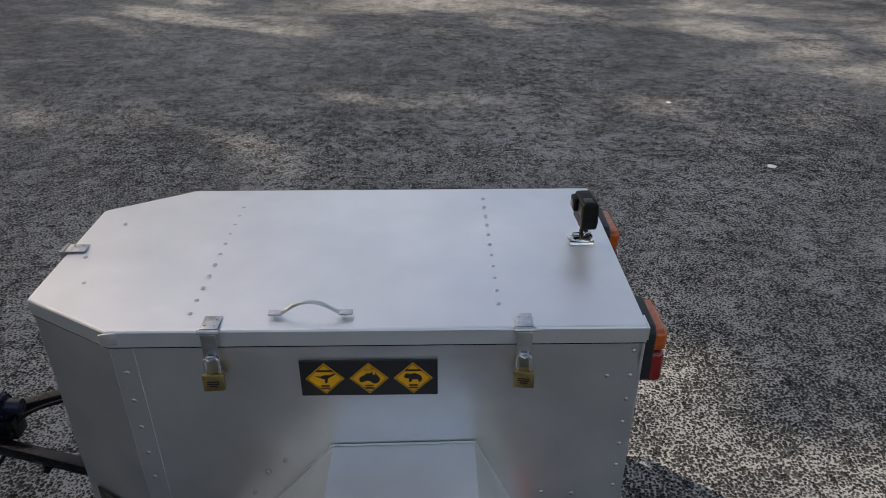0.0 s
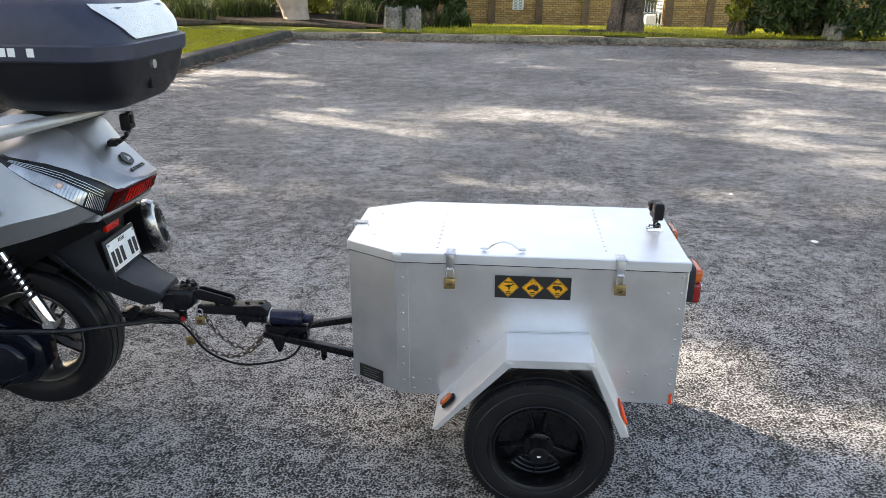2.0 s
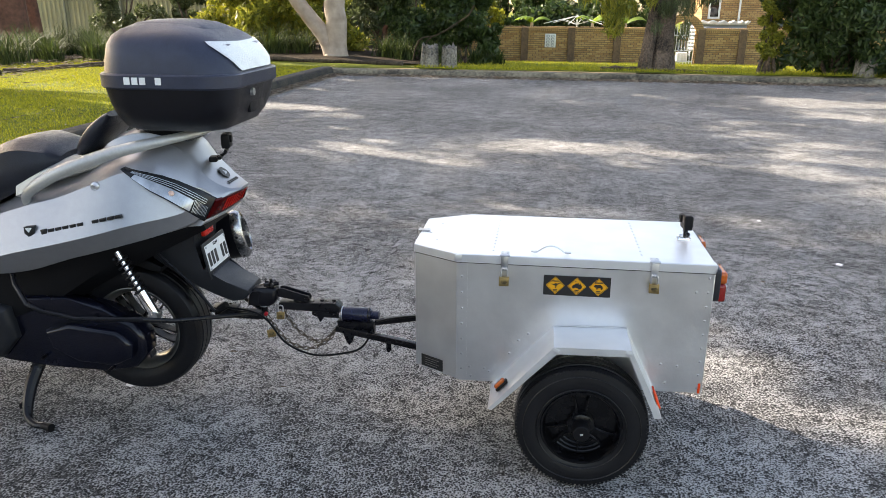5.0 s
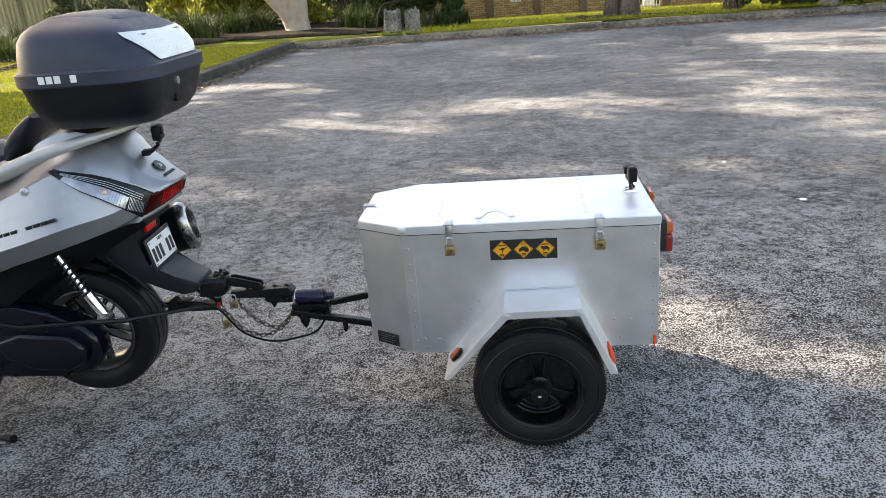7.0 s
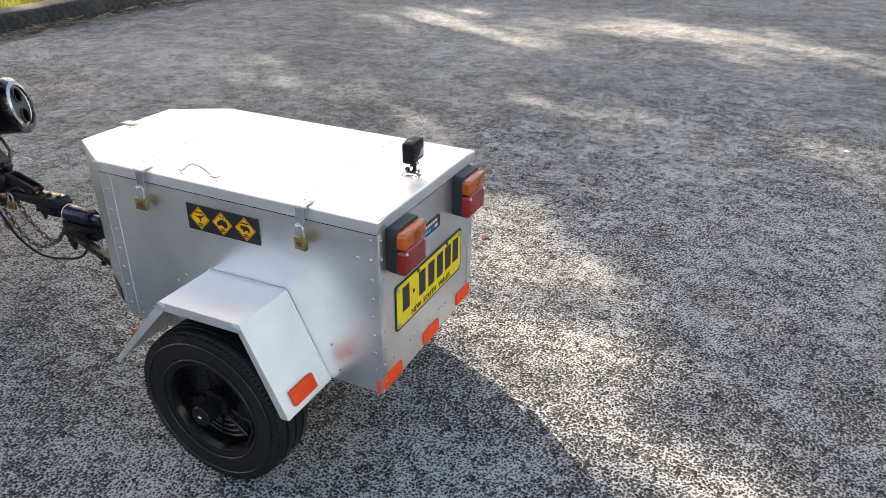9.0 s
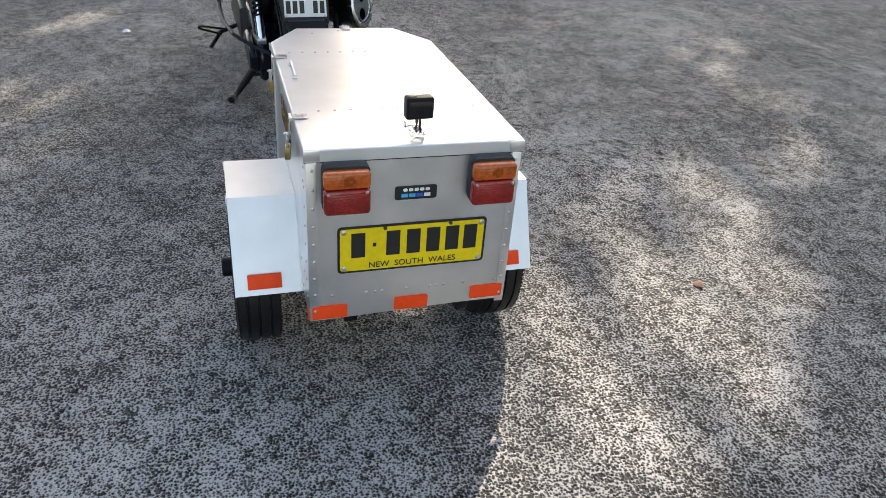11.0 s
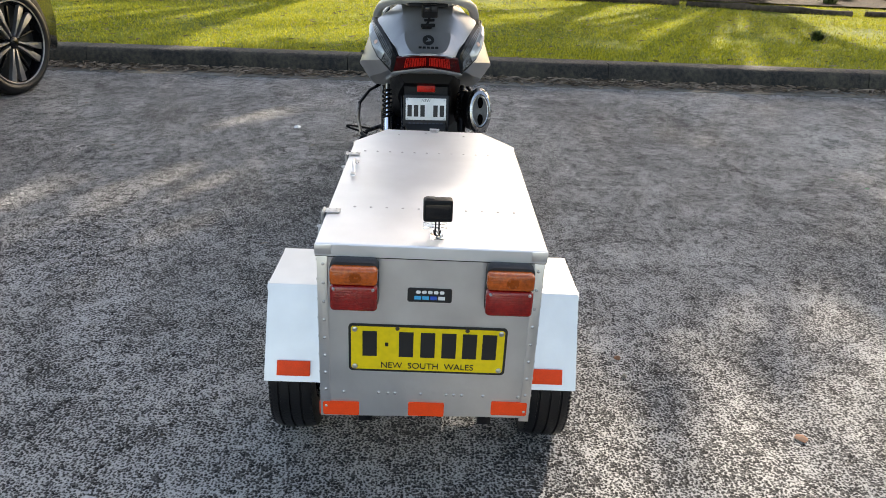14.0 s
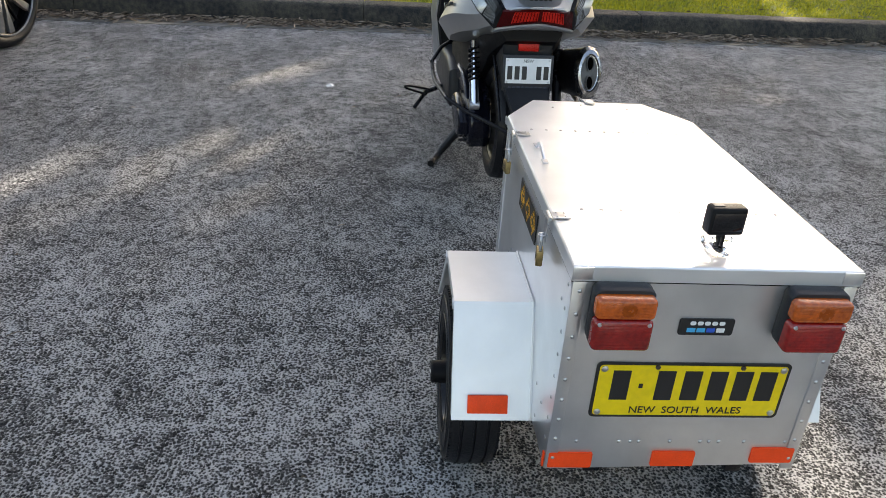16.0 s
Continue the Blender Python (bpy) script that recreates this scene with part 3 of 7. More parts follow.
def padlock(at, turn, tilt=0.0, size=1.0):
    lock = thing("padlock", at, "brass padlock with a steel shackle", "padlock", "padlocks on the trailer")
    bm = B()
    box(bm, (0, 0, -0.040), (0.032, 0.013, 0.031), 0.0025)
    body = part("lock_body", bm, "brass")
    body.parent = lock
    bm = B()
    tube(bm, [(-0.010, 0, -0.028), (-0.010, 0, -0.008)] + [(0.010 * math.cos(a), 0, -0.006 + 0.010 * math.sin(a)) for a in (math.pi * (1 - i / 8) for i in range(9))] + [(0.010, 0, -0.008), (0.010, 0, -0.028)], 0.0029, 8)
    sh = part("shackle", bm, "zinc", None, "steel shackle")
    sh.parent = lock
    for z in (-0.037, -0.041, -0.045):
        bm = B()
        box(bm, (0, -0.0068, z), (0.018 if z > -0.045 else 0.012, 0.0006, 0.0016))
        pr = part("print_bar", bm, "ink")
        pr.parent = body
    lock.matrix_basis = Matrix.Translation(at) @ Matrix.Rotation(turn, 4, "Z") @ Matrix.Rotation(tilt, 4, "Y") @ Matrix.Scale(size, 4)
    return lock


lock_a = padlock((-0.680, -HW - 0.021, LID - 0.044), 0.1, 0.02, 1.05)
lock_b = padlock((-0.190, -HW - 0.021, LID - 0.044), -0.15, -0.03, 1.05)


# mudguards: a folded sheet over each wheel with a turned-down outer lip
def guard_line(o):
    return [(-0.716 + o * 0.62, 0.274 - o * 0.1), (-0.507 + o * 0.45, 0.514 - o), (-0.263 - o * 0.25, 0.519 - o), (-0.150 - o * 0.98, 0.284 - o * 0.1)]


def mudguard(s, outer, label):
    inner = HW - 0.002
    bm = B()
    prism(bm, guard_line(0) + guard_line(0.0035)[::-1], "y", s * inner, s * outer)
    g = part("mudguard", bm, "alu_guard", trailer, label)
    bm = B()
    prism(bm, guard_line(0.0005) + guard_line(0.024)[::-1], "y", s * (outer - 0.002), s * (outer + 0.0022))
    part("guard_lip", bm, "alu_guard", g)
    for x, z in ((-0.501, 0.503), (-0.272, 0.507)):
        bm = B()
        box(bm, (0, 0, 0), (0.022, 0.003, 0.014), 0.001, Matrix.Translation((x, s * (outer + 0.004), z)) @ Matrix.Rotation(radians(25), 4, "Y"))
        part("folded_tab", bm, "alu_guard", g)
    bm = B()   # bead of sealant along the box
    tube(bm, [(x, s * (HW + 0.004), z + 0.002) for x, z in guard_line(0)], 0.002, 6)
    part("sealant_bead", bm, "alu_guard", g)
    # red reflector on the rear slope
    bm = B()
    d = Vector((0.116, 0, -0.252)).normalized()
    ang = math.atan2(d.x, -d.z)
    y0 = -0.354 if s < 0 else 0.322
    m = Matrix.Translation((-0.1645, y0, 0.3175)) @ Matrix.Rotation(-ang, 4, "Y")
    box(bm, (0.004, 0, 0), (0.006, 0.088, 0.040), 0.0015, m)
    part("reflector", bm, "reflector", g, "red-orange stick-on reflector")
    return g


left_guard = mudguard(-1, 0.430, "folded aluminium mudguard")
mudguard(1, 0.402, "folded aluminium mudguard")
bm = B()   # amber side marker on the front slope
sl = math.atan2(0.240, 0.209)
m = Matrix.Translation((-0.668, -0.372, 0.330)) @ Matrix.Rotation(-sl, 4, "Y")
box(bm, (0, 0, 0.008), (0.052, 0.026, 0.012), 0.005, m, 3)
part("marker_base", bm, "black_plastic", left_guard)
bm = B()
box(bm, (0, 0, 0.017), (0.044, 0.022, 0.014), 0.006, m, 3)
part("marker_lens", bm, "amber", left_guard, "amber marker lens")


def tyre_mesh(bm, c, r, half, bead, axis="y", seg=64, lug=0.0):
    prof = [(-half * 0.80, bead), (-half * 0.98, bead + (r - bead) * 0.25), (-half, bead + (r - bead) * 0.55), (-half * 0.93, r * 0.955), (-half * 0.80, r * 0.985),
            (-half * 0.55, r * 0.997), (-half * 0.52, r * 0.972), (-half * 0.46, r * 0.972), (-half * 0.43, r), (-half * 0.05, r), (-half * 0.03, r * 0.972), (half * 0.03, r * 0.972), (half * 0.05, r),
            (half * 0.43, r), (half * 0.46, r * 0.972), (half * 0.52, r * 0.972), (half * 0.55, r * 0.997), (half * 0.80, r * 0.985), (half * 0.93, r * 0.955), (half, bead + (r - bead) * 0.55), (half * 0.98, bead + (r - bead) * 0.25), (half * 0.80, bead)]
    return lathe(bm, prof + [prof[0]], c, axis, seg)


def trailer_wheel(s, yc):
    c = (-0.404, yc, 0.2225)
    bm = B()
    tyre_mesh(bm, c, 0.2225, 0.062, 0.131)
    ty = part("tyre", bm, "rubber", trailer, "black road tyre with straight grooves", sharp=40)
    for r in (0.147, 0.193):
        bm = B()
        lathe(bm, [(s * 0.0615, r - 0.002), (s * 0.0640, r), (s * 0.0615, r + 0.002)], c, seg=64)
        part("sidewall_rib", bm, "rubber", ty)
    bm = B()
    w = s
    lathe(bm, [(w * 0.050, 0.137), (w * 0.056, 0.134), (w * 0.056, 0.128), (w * 0.044, 0.122), (w * 0.036, 0.119), (-w * 0.055, 0.119), (-w * 0.06, 0.136), (-w * 0.056, 0.136), (-w * 0.045, 0.125), (w * 0.02, 0.125), (w * 0.050, 0.137)], c, seg=56)
    rim = part("rim", bm, "rim_black", trailer, "gloss black steel wheel", sharp=30)
    bm = B()
    lathe(bm, [(w * 0.012, 0.001), (w * 0.012, 0.121), (w * 0.006, 0.121), (w * 0.006, 0.001)], c, seg=48)
    part("wheel_disc", bm, "rim_black", rim)
    for deg in (92, 206, 328):   # three forked spokes, each of two raised ribs that spread outwards
        m = Matrix.Translation(c) @ Matrix.Rotation(-radians(deg), 4, "Y")
        bm = B()
        prism(bm, [(0.040, -0.016), (0.116, -0.030), (0.116, 0.030), (0.040, 0.016)], "y", w * 0.008, w * 0.013, 0.002)
        bmesh.ops.transform(bm, matrix=m, verts=bm.verts)
        spoke = part("spoke", bm, "rim_black", rim)
        for sg in (-1, 1):
            bm = B()
            tube(bm, [(0.040, w * 0.026, sg * 0.015), (0.075, w * 0.024, sg * 0.019), (0.117, w * 0.020, sg * 0.031)], 0.0038, 6, smooth=3)
            bmesh.ops.transform(bm, matrix=m, verts=bm.verts)
            part("rib", bm, "rim_black", spoke)
    for q2 in (0.064, 0.080, 0.096, 0.110):   # stepped ribs between the lower two spokes
        bm = B()
        tube(bm, [Vector(c) + Vector((q2 * math.cos(t), w * (0.012 + 0.06 * (q2 - 0.06)), q2 * math.sin(t))) for t in (radians(226 + 4 * i) for i in range(22))], 0.0042, 6)
        part("rib", bm, "rim_black", rim)
    bm = B()
    tube(bm, [Vector(c) + Vector((q2 * math.cos(radians(266)), w * 0.017, q2 * math.sin(radians(266)))) for q2 in (0.05, 0.118)], 0.003, 6)
    part("rib", bm, "rim_black", rim)
    bm = B()   # short blocks along the tread's shoulders
    for k in range(96):
        m = Matrix.Translation(c) @ Matrix.Rotation(radians(3.75 * k), 4, "Y")
        for sg in (-1, 1):
            box(bm, (0, sg * 0.0530, 0.2142), (0.0085, 0.011, 0.006), 0, m)
    part("tread_blocks", bm, "rubber", ty)["kind"] = "stuff"
    bm = B()
    lathe(bm, [(w * 0.01, 0.046), (w * 0.040, 0.043), (w * 0.044, 0.034), (w * 0.044, 0.001)], c, seg=32)
    part("hub", bm, "rim_black", rim)
    bm = B()
    lathe(bm, [(w * 0.04, 0.029), (w * 0.088, 0.028), (w * 0.092, 0.025), (w * 0.092, 0.001)], c, seg=28)
    part("grease_cap", bm, "black_plastic", rim)
    bm = B()
    box(bm, (c[0], c[1] + w * 0.0927, c[2]), (0.010, 0.0008, 0.005), 0, )
    part("cap_mark", bm, "white", rim)
    for k in range(4):
        a = radians(45 + 90 * k)
        bm = B()
        x, z = c[0] + 0.036 * math.cos(a), c[2] + 0.036 * math.sin(a)
        tube(bm, [(x, yc + w * 0.040, z), (x, yc + w * 0.050, z)], 0.006, 6)
        part("wheel_nut", bm, "rim_black", rim)


trailer_wheel(-1, -0.372)
trailer_wheel(1, 0.346)
bm = B()
tube(bm, [(-0.404, -0.33, 0.2225), (-0.404, 0.31, 0.2225)], 0.02, 12)
part("axle", bm, "black_paint", trailer)
for s in (-1, 1):
    bm = B()
    box(bm, (-0.45, s * 0.15, 0.278), (0.86, 0.035, 0.03), 0.003)
    part("chassis_rail", bm, "black_paint", trailer)
    bm = B()
    prism(bm, [(-0.53, 0.265), (-0.28, 0.265), (-0.36, 0.21), (-0.45, 0.21)], "y", s * 0.145, s * 0.165)
    part("axle_bracket", bm, "black_paint", trailer)
bm = B()
tube(bm, [(-0.15 - 0.004 * i, -0.282 + 0.008 * math.cos(i * 1.1), 0.272 + 0.010 * math.sin(i * 1.1)) for i in range(24)], 0.002, 5)
part("coiled_wire", bm, "black_plastic", trailer)


def rear_lamp(y):
    zc = 0.671
    bm = B()
    rings(bm, [[(x, y + b_, zc + c_) for b_, c_, _ in rounded(0, up_, hy, hz, 0.014, 0, 5)] for x, up_, hy, hz in ((0.002, 0.002, 0.052, 0.056), (0.008, 0.002, 0.0535, 0.0575), (0.030, 0.001, 0.0545, 0.0565), (0.0325, 0.001, 0.0530, 0.0550))])
    body = part("lamp_housing", bm, "grey_plastic", trailer, "dark grey lamp housing", sharp=50)
    for nm, material, lo, hi, text in (("amber_lens", "amber", 0.0085, 0.0500, "amber indicator lens"), ("red_lens", "red", -0.0555, 0.0075, "red tail lens")):
        bm = B()
        rings(bm, [[(x, y + b_, zc + c_) for b_, c_, _ in rounded(0, (lo + hi) / 2, hy, (hi - lo) / 2 - d, 0.010 - d, 0, 5)] for x, hy, d in ((0.032, 0.0530, 0.0), (0.046, 0.0530, 0.0), (0.0510, 0.0510, 0.002), (0.0530, 0.0470, 0.005))])
        part(nm, bm, material, body, text, sharp=60)
    bm = B()
    lathe(bm, [(0.0526, 0.0005), (0.0538, 0.004), (0.0538, 0.012), (0.0526, 0.0150)], (0, y + 0.004, zc + 0.029), "x", 20)
    part("bulb_ring", bm, "amber_deep", body, "darker bulb shape behind the amber lens")
    for k in range(9):
        bm = B()
        box(bm, (0.0530, y, zc - 0.0485 + 0.0058 * k), (0.0014, 0.094, 0.0014))
        part("lens_rib", bm, "red", body)
    for k in range(5):
        bm = B()
        box(bm, (0.0530, y, zc + 0.0165 + 0.0060 * k), (0.0012, 0.092, 0.0012))
        part("lens_rib", bm, "amber", body)
    for s in (-1, 1):
        bm = B()
        c = (0.0525, y + s * 0.0435, zc + 0.000)
        tube(bm, [c, (c[0] + 0.003, c[1], c[2])], [0.0042, 0.003], 8)
        part("screw", bm, "zinc", body)


rear_lamp(-0.170)
rear_lamp(0.178)
for y in (-0.158, 0.186):
    bm = B()
    lathe(bm, [(0.002, 0.008), (0.0045, 0.008), (0.0055, 0.004), (0.0055, 0.0005)], (0, y, 0.609), "x", 14)
    part("cap_nut", bm, "zinc", trailer)


def flat(name, y, z, w, h, material, parent, x=0.0, proud=0.002, bevel=0.0, label=""):
    """A thin piece on the tail panel."""
    bm = B()
    prism(bm, [(a, b) for a, b, _ in rounded(y, z, w / 2, h / 2, max(bevel, 0.0005), 0, 4)], "x", x, x + proud)
    return part(name, bm, material, parent, label)


plate = flat("number_plate", 0.0, 0.4935, 0.374, 0.129, "ink", trailer, 0.002, 0.0025, 0.010, "yellow trailer number plate with black characters")
face = flat("plate_face", 0.0, 0.4935, 0.362, 0.117, "yellow", plate, 0.0045, 0.001, 0.007)
for k, y in enumerate((-0.137, -0.051, 0.0, 0.050, 0.099, 0.146)):
    flat("character_bar", y, 0.506, 0.034, 0.068, "ink", plate, 0.0055, 0.0008)
flat("character_dot", -0.097, 0.505, 0.008, 0.010, "ink", plate, 0.0055, 0.0008)
letters("state_name", "NEW  SOUTH  WALES", 0.0225, Matrix.Translation((0.0062, 0.0, 0.4475)) @ REAR, "ink", plate)
for y in (-0.172, 0.172):
    for z in (0.443, 0.544):
        bm = B()
        lathe(bm, [(0.005, 0.0065), (0.0075, 0.0065), (0.009, 0.003), (0.009, 0.0004)], (0, y, z), "x", 12)
        part("plate_bolt", bm, "zinc", plate)
for y in (-0.072, 0.092):
    bm = B()
    lathe(bm, [(0.005, 0.0055), (0.008, 0.005), (0.008, 0.0004)], (0, y, 0.549), "x", 6)
    part("plate_bolt", bm, "chain", plate, "rusty bolt")

badge = flat("badge_sticker", 0.0, 0.6385, 0.102, 0.035, "ink", trailer, 0.002, 0.003, 0.005, "black sticker with four blue to white squares")
for i in range(5):
    flat("print_bar", -0.026 + 0.0135 * i, 0.6465, 0.0105, 0.008, "white", badge, 0.005, 0.0006, 0.003)
for i, c in enumerate(("blue_a", "blue_a", "blue_b", "white")):
    flat("print_square", -0.0275 + 0.0183 * i, 0.632, 0.0155, 0.009, c, badge, 0.005, 0.0006)
for y in (-0.207, 0.002, 0.206):
    r = flat("reflector", y, 0.318 + 0.010 * (y > 0.1) + 0.004 * (y > -0.1), 0.088, 0.038, "reflector", trailer, 0.002, 0.004, 0.004, "red-orange stick-on reflector")
bm = B()
box(bm, (-0.006, -HW - 0.003, 0.312), (0.008, 0.004, 0.036), 0.001)
part("reflector", bm, "reflector", trailer)

# sticker with three road-sign diamonds
bm = B()
ST = (-0.548, -0.326, 0.627, 0.697)
box(bm, ((ST[0] + ST[1]) / 2, -HW - 0.0022, (ST[2] + ST[3]) / 2), (ST[1] - ST[0], 0.0030, ST[3] - ST[2]))
stick = part("sign_sticker", bm, "ink", trailer, "black sticker with three yellow road-sign diamonds")


def side_flat(name, poly, x, z, scale, y, material):
    bm = B()
    prism(bm, [(x + u * scale, z + v * scale) for u, v in poly], "y", y, y - 0.0004)
    return part(name, bm, material, stick)


AUS = [(-0.48, -0.05), (-0.40, 0.08), (-0.22, 0.16), (-0.10, 0.30), (0.05, 0.26), (0.10, 0.34), (0.20, 0.32), (0.17, 0.20), (0.26, 0.16), (0.32, 0.36), (0.38, 0.18), (0.52, -0.02), (0.50, -0.18), (0.36, -0.34), (0.18, -0.34), (0.06, -0.20), (-0.12, -0.16), (-0.30, -0.26), (-0.44, -0.24)]
LEAP = [(-0.5, 0.16), (-0.2, 0.10), (0.0, 0.20), (0.25, 0.18), (0.42, 0.30), (0.5, 0.22), (0.36, 0.12), (0.15, 0.0), (0.10, -0.28), (-0.02, -0.30), (0.02, -0.08), (-0.18, 0.0)]
LUMP = [(-0.45, 0.05), (-0.35, 0.25), (-0.12, 0.22), (0.1, 0.26), (0.36, 0.12), (0.44, -0.08), (0.34, -0.26), (0.24, -0.26), (0.22, -0.10), (-0.05, -0.12), (-0.1, -0.26), (-0.22, -0.26), (-0.2, -0.06), (-0.36, -0.04)]
for i, art in enumerate((LEAP, AUS, LUMP)):
    x, z = ST[0] + 0.0395 + 0.0715 * i, 0.662
    d = [(0, 1), (1, 0), (0, -1), (-1, 0)]
    side_flat("diamond", d, x, z, 0.0315, -HW - 0.0036, "sign_yellow")
    side_flat("diamond_line", [(0, 0.93), (0.93, 0), (0, -0.93), (-0.93, 0), (0, 0.93 - 1e-4), (0, 0.88), (-0.88, 0), (0, -0.88), (0.88, 0), (0, 0.88 + 1e-4)], x, z, 0.0315, -HW - 0.0040, "ink")
    side_flat("silhouette", art, x, z + 0.001, 0.034, -HW - 0.0040, "ink")
    if i == 1:
        letters("sign_word", "AUS", 0.0085, Matrix.Translation((x, -HW - 0.0042, z + 0.0175)) @ SIDE, "ink", stick, 0.0003)
    else:
        side_flat("print_bar", [(-0.4, 0.5), (0.4, 0.5), (0.4, 0.62), (-0.4, 0.62)], x, z - 0.002, 0.0315, -HW - 0.0040, "ink")
    for v in (-0.52, -0.68):
        side_flat("print_bar", [(-0.22, v), (0.22, v), (0.22, v + 0.1), (-0.22, v + 0.1)], x, z, 0.0315, -HW - 0.0040, "ink")

# maker's plate at the foot of the nose
u = (Vector((NOSE, -NOSE_W, 0)) - Vector((SH, -HW, 0))).normalized()
nn = Vector((u.y, -u.x, 0))
if nn.y > 0:
    nn = -nn
mp = Matrix.Translation(Vector((SH, -HW, 0)) + u * 0.108 + nn * 0.004 + Vector((0, 0, 0.318))) @ Matrix(((-u.x, nn.x, 0, 0), (-u.y, nn.y, 0, 0), (0, 0, 1, 0), (0, 0, 0, 1)))
bm = B()
box(bm, (0, 0, 0), (0.098, 0.0025, 0.046), 0.0008, mp)
tag = part("makers_plate", bm, "ink", trailer, "black printed maker's plate")
for k in range(4):
    bm = B()
    box(bm, (-0.004 * (k % 2), 0.0016, 0.013 - 0.0085 * k), (0.066 - 0.012 * (k % 2), 0.0006, 0.0022), 0, mp)
    part("print_bar", bm, "rim_grey", tag)

# rivets
bm = B()
lathe(bm, [(0, 0.0042), (0.0012, 0.0038), (0.0022, 0.0022), (0.0026, 0.0004)], (0, 0, 0), "z", 8)
rivet = part("rivet", bm, "zinc", trailer)
spots = []
UP, BACK, NEAR, FAR = Matrix(), Matrix.Rotation(radians(90), 4, "Y"), Matrix.Rotation(radians(90), 4, "X"), Matrix.Rotation(radians(-90), 4, "X")
for i in range(11):
    spots.append(((-0.722, -0.215 + 0.0385 * i, LID + 0.001), UP))
    spots.append(((-0.226, -0.195 + 0.040 * i, LID + 0.001), UP))
for i in range(9):
    for s in (-1, 1):
        spots.append(((0.005, s * (HW - 0.013), 0.325 + 0.048 * i), BACK))
        spots.append(((-0.013, s * (HW + 0.003), 0.312 + 0.050 * i), NEAR if s < 0 else FAR))
    if i < 7:
        for s in (-1, 1):
            spots.append(((SH + 0.018, s * (HW + 0.003), 0.33 + 0.058 * i), NEAR if s < 0 else FAR))
for y in (-0.20, -0.115, -0.092, -0.075, -0.012, 0.05, 0.068, 0.088, 0.14, 0.225):
    spots.append(((0.003, y, 0.366), BACK))
for x, z in ((-0.795, 0.338), (-0.742, 0.335), (-0.725, 0.325), (-0.79, 0.302), (-0.625, 0.452), (-0.592, 0.478), (-0.655, 0.40), (-0.14, 0.395), (-0.085, 0.39), (-0.12, 0.325), (-0.05, 0.66)):
    for s in (-1, 1):
        spots.append(((x, s * (HW + 0.001), z), NEAR if s < 0 else FAR))
spots += [((-0.93, -0.12, LID + 0.001), UP), ((-0.965, -0.03, LID + 0.001), UP), ((-0.94, 0.10, LID + 0.001), UP)]
for p, m in spots:
    share(rivet, Matrix.Translation(p) @ m)
bpy.data.objects.remove(rivet)

# drawbar, swivel and coupling
YC = -0.045
for s in (1, -1):
    a, b = Vector((-0.96, s * 0.158, 0.352)), Vector((-1.335, YC + s * 0.012, 0.366))
    d = (b - a).normalized()
    m = Matrix.Translation((a + b) / 2) @ d.to_track_quat("X", "Z").to_matrix().to_4x4()
    bm = B()
    box(bm, (0, 0, 0), ((b - a).length, 0.024, 0.024), 0.002, m)
    part("drawbar", bm, "black_paint", trailer, "black-painted steel drawbar")
bm = B()
lathe(bm, [(-1.316, 0.001), (-1.316, 0.024), (-1.313, 0.0275), (-1.204, 0.0275), (-1.199, 0.025), (-1.199, 0.0165), (-1.168, 0.0155), (-1.166, 0.001)], (0, YC, 0.4235), "x", 28)
part("swivel_sleeve", bm, "sleeve_blue", trailer, "round blue-black swivel sleeve")
for x in (-1.312, -1.206):
    bm = B()
    lathe(bm, [(x - 0.0025, 0.0282), (x, 0.0295), (x + 0.0025, 0.0282)], (0, YC, 0.4235), "x", 28)
    part("sleeve_ring", bm, "zinc" if x < -1.3 else "black_paint", trailer)
bm = B()
prism(bm, [(-1.330, 0.398), (-1.185, 0.400), (-1.185, 0.352), (-1.330, 0.362)], "y", YC - 0.022, YC + 0.022, 0.003)
part("sleeve_bracket", bm, "black_paint", trailer)
bm = B()
prism(bm, [(-1.306, 0.360), (-1.256, 0.356), (-1.270, 0.318), (-1.280, 0.306), (-1.292, 0.318)], "y", YC - 0.036, YC - 0.026, 0.002)
part("bracket_fin", bm, "black_paint", trailer)
bm = B()
prism(bm, [(-1.560, 0.462), (-1.334, 0.474), (-1.316, 0.456), (-1.320, 0.432), (-1.345, 0.434), (-1.560, 0.436)], "y", YC - 0.026, YC + 0.026, 0.0025)
part("coupling_channel", bm, "black_paint", trailer, "black steel coupling channel")
for s in (-1, 1):   # cheek plates that clamp the channel, with bolted ears
    bm = B()
    prism(bm, [(-1.425, 0.438), (-1.319, 0.436), (-1.319, 0.416), (-1.380, 0.418), (-1.388, 0.400), (-1.394, 0.394), (-1.404, 0.420), (-1.425, 0.424)], "y", YC + s * 0.026, YC + s * 0.034, 0.0015)
    part("coupling_cheek", bm, "black_paint", trailer)
for x, z in ((-1.392, 0.470), (-1.345, 0.472), (-1.500, 0.465)):
    bm = B()
    tube(bm, [(x, YC, z - 0.006), (x, YC, z + 0.008)], 0.0085, 6)
    part("coupling_bolt", bm, "black_paint", trailer)
for x in (-1.41, -1.335):
    bm = B()
    tube(bm, [(x, YC - 0.042, 0.428), (x, YC + 0.042, 0.428)], 0.006, 6)
    part("coupling_bolt", bm, "black_paint", trailer)
for s in (-1, 1):   # sloping handle with raised edges
    bm = B()
    prism(bm, [(-1.566, 0.486), (-1.563, 0.519), (-1.545, 0.521), (-1.443, 0.494), (-1.438, 0.480), (-1.446, 0.466)], "y", YC + s * 0.012, YC + s * 0.018, 0.0015)
    part("lever_side", bm, "black_paint", trailer)
bm = B()
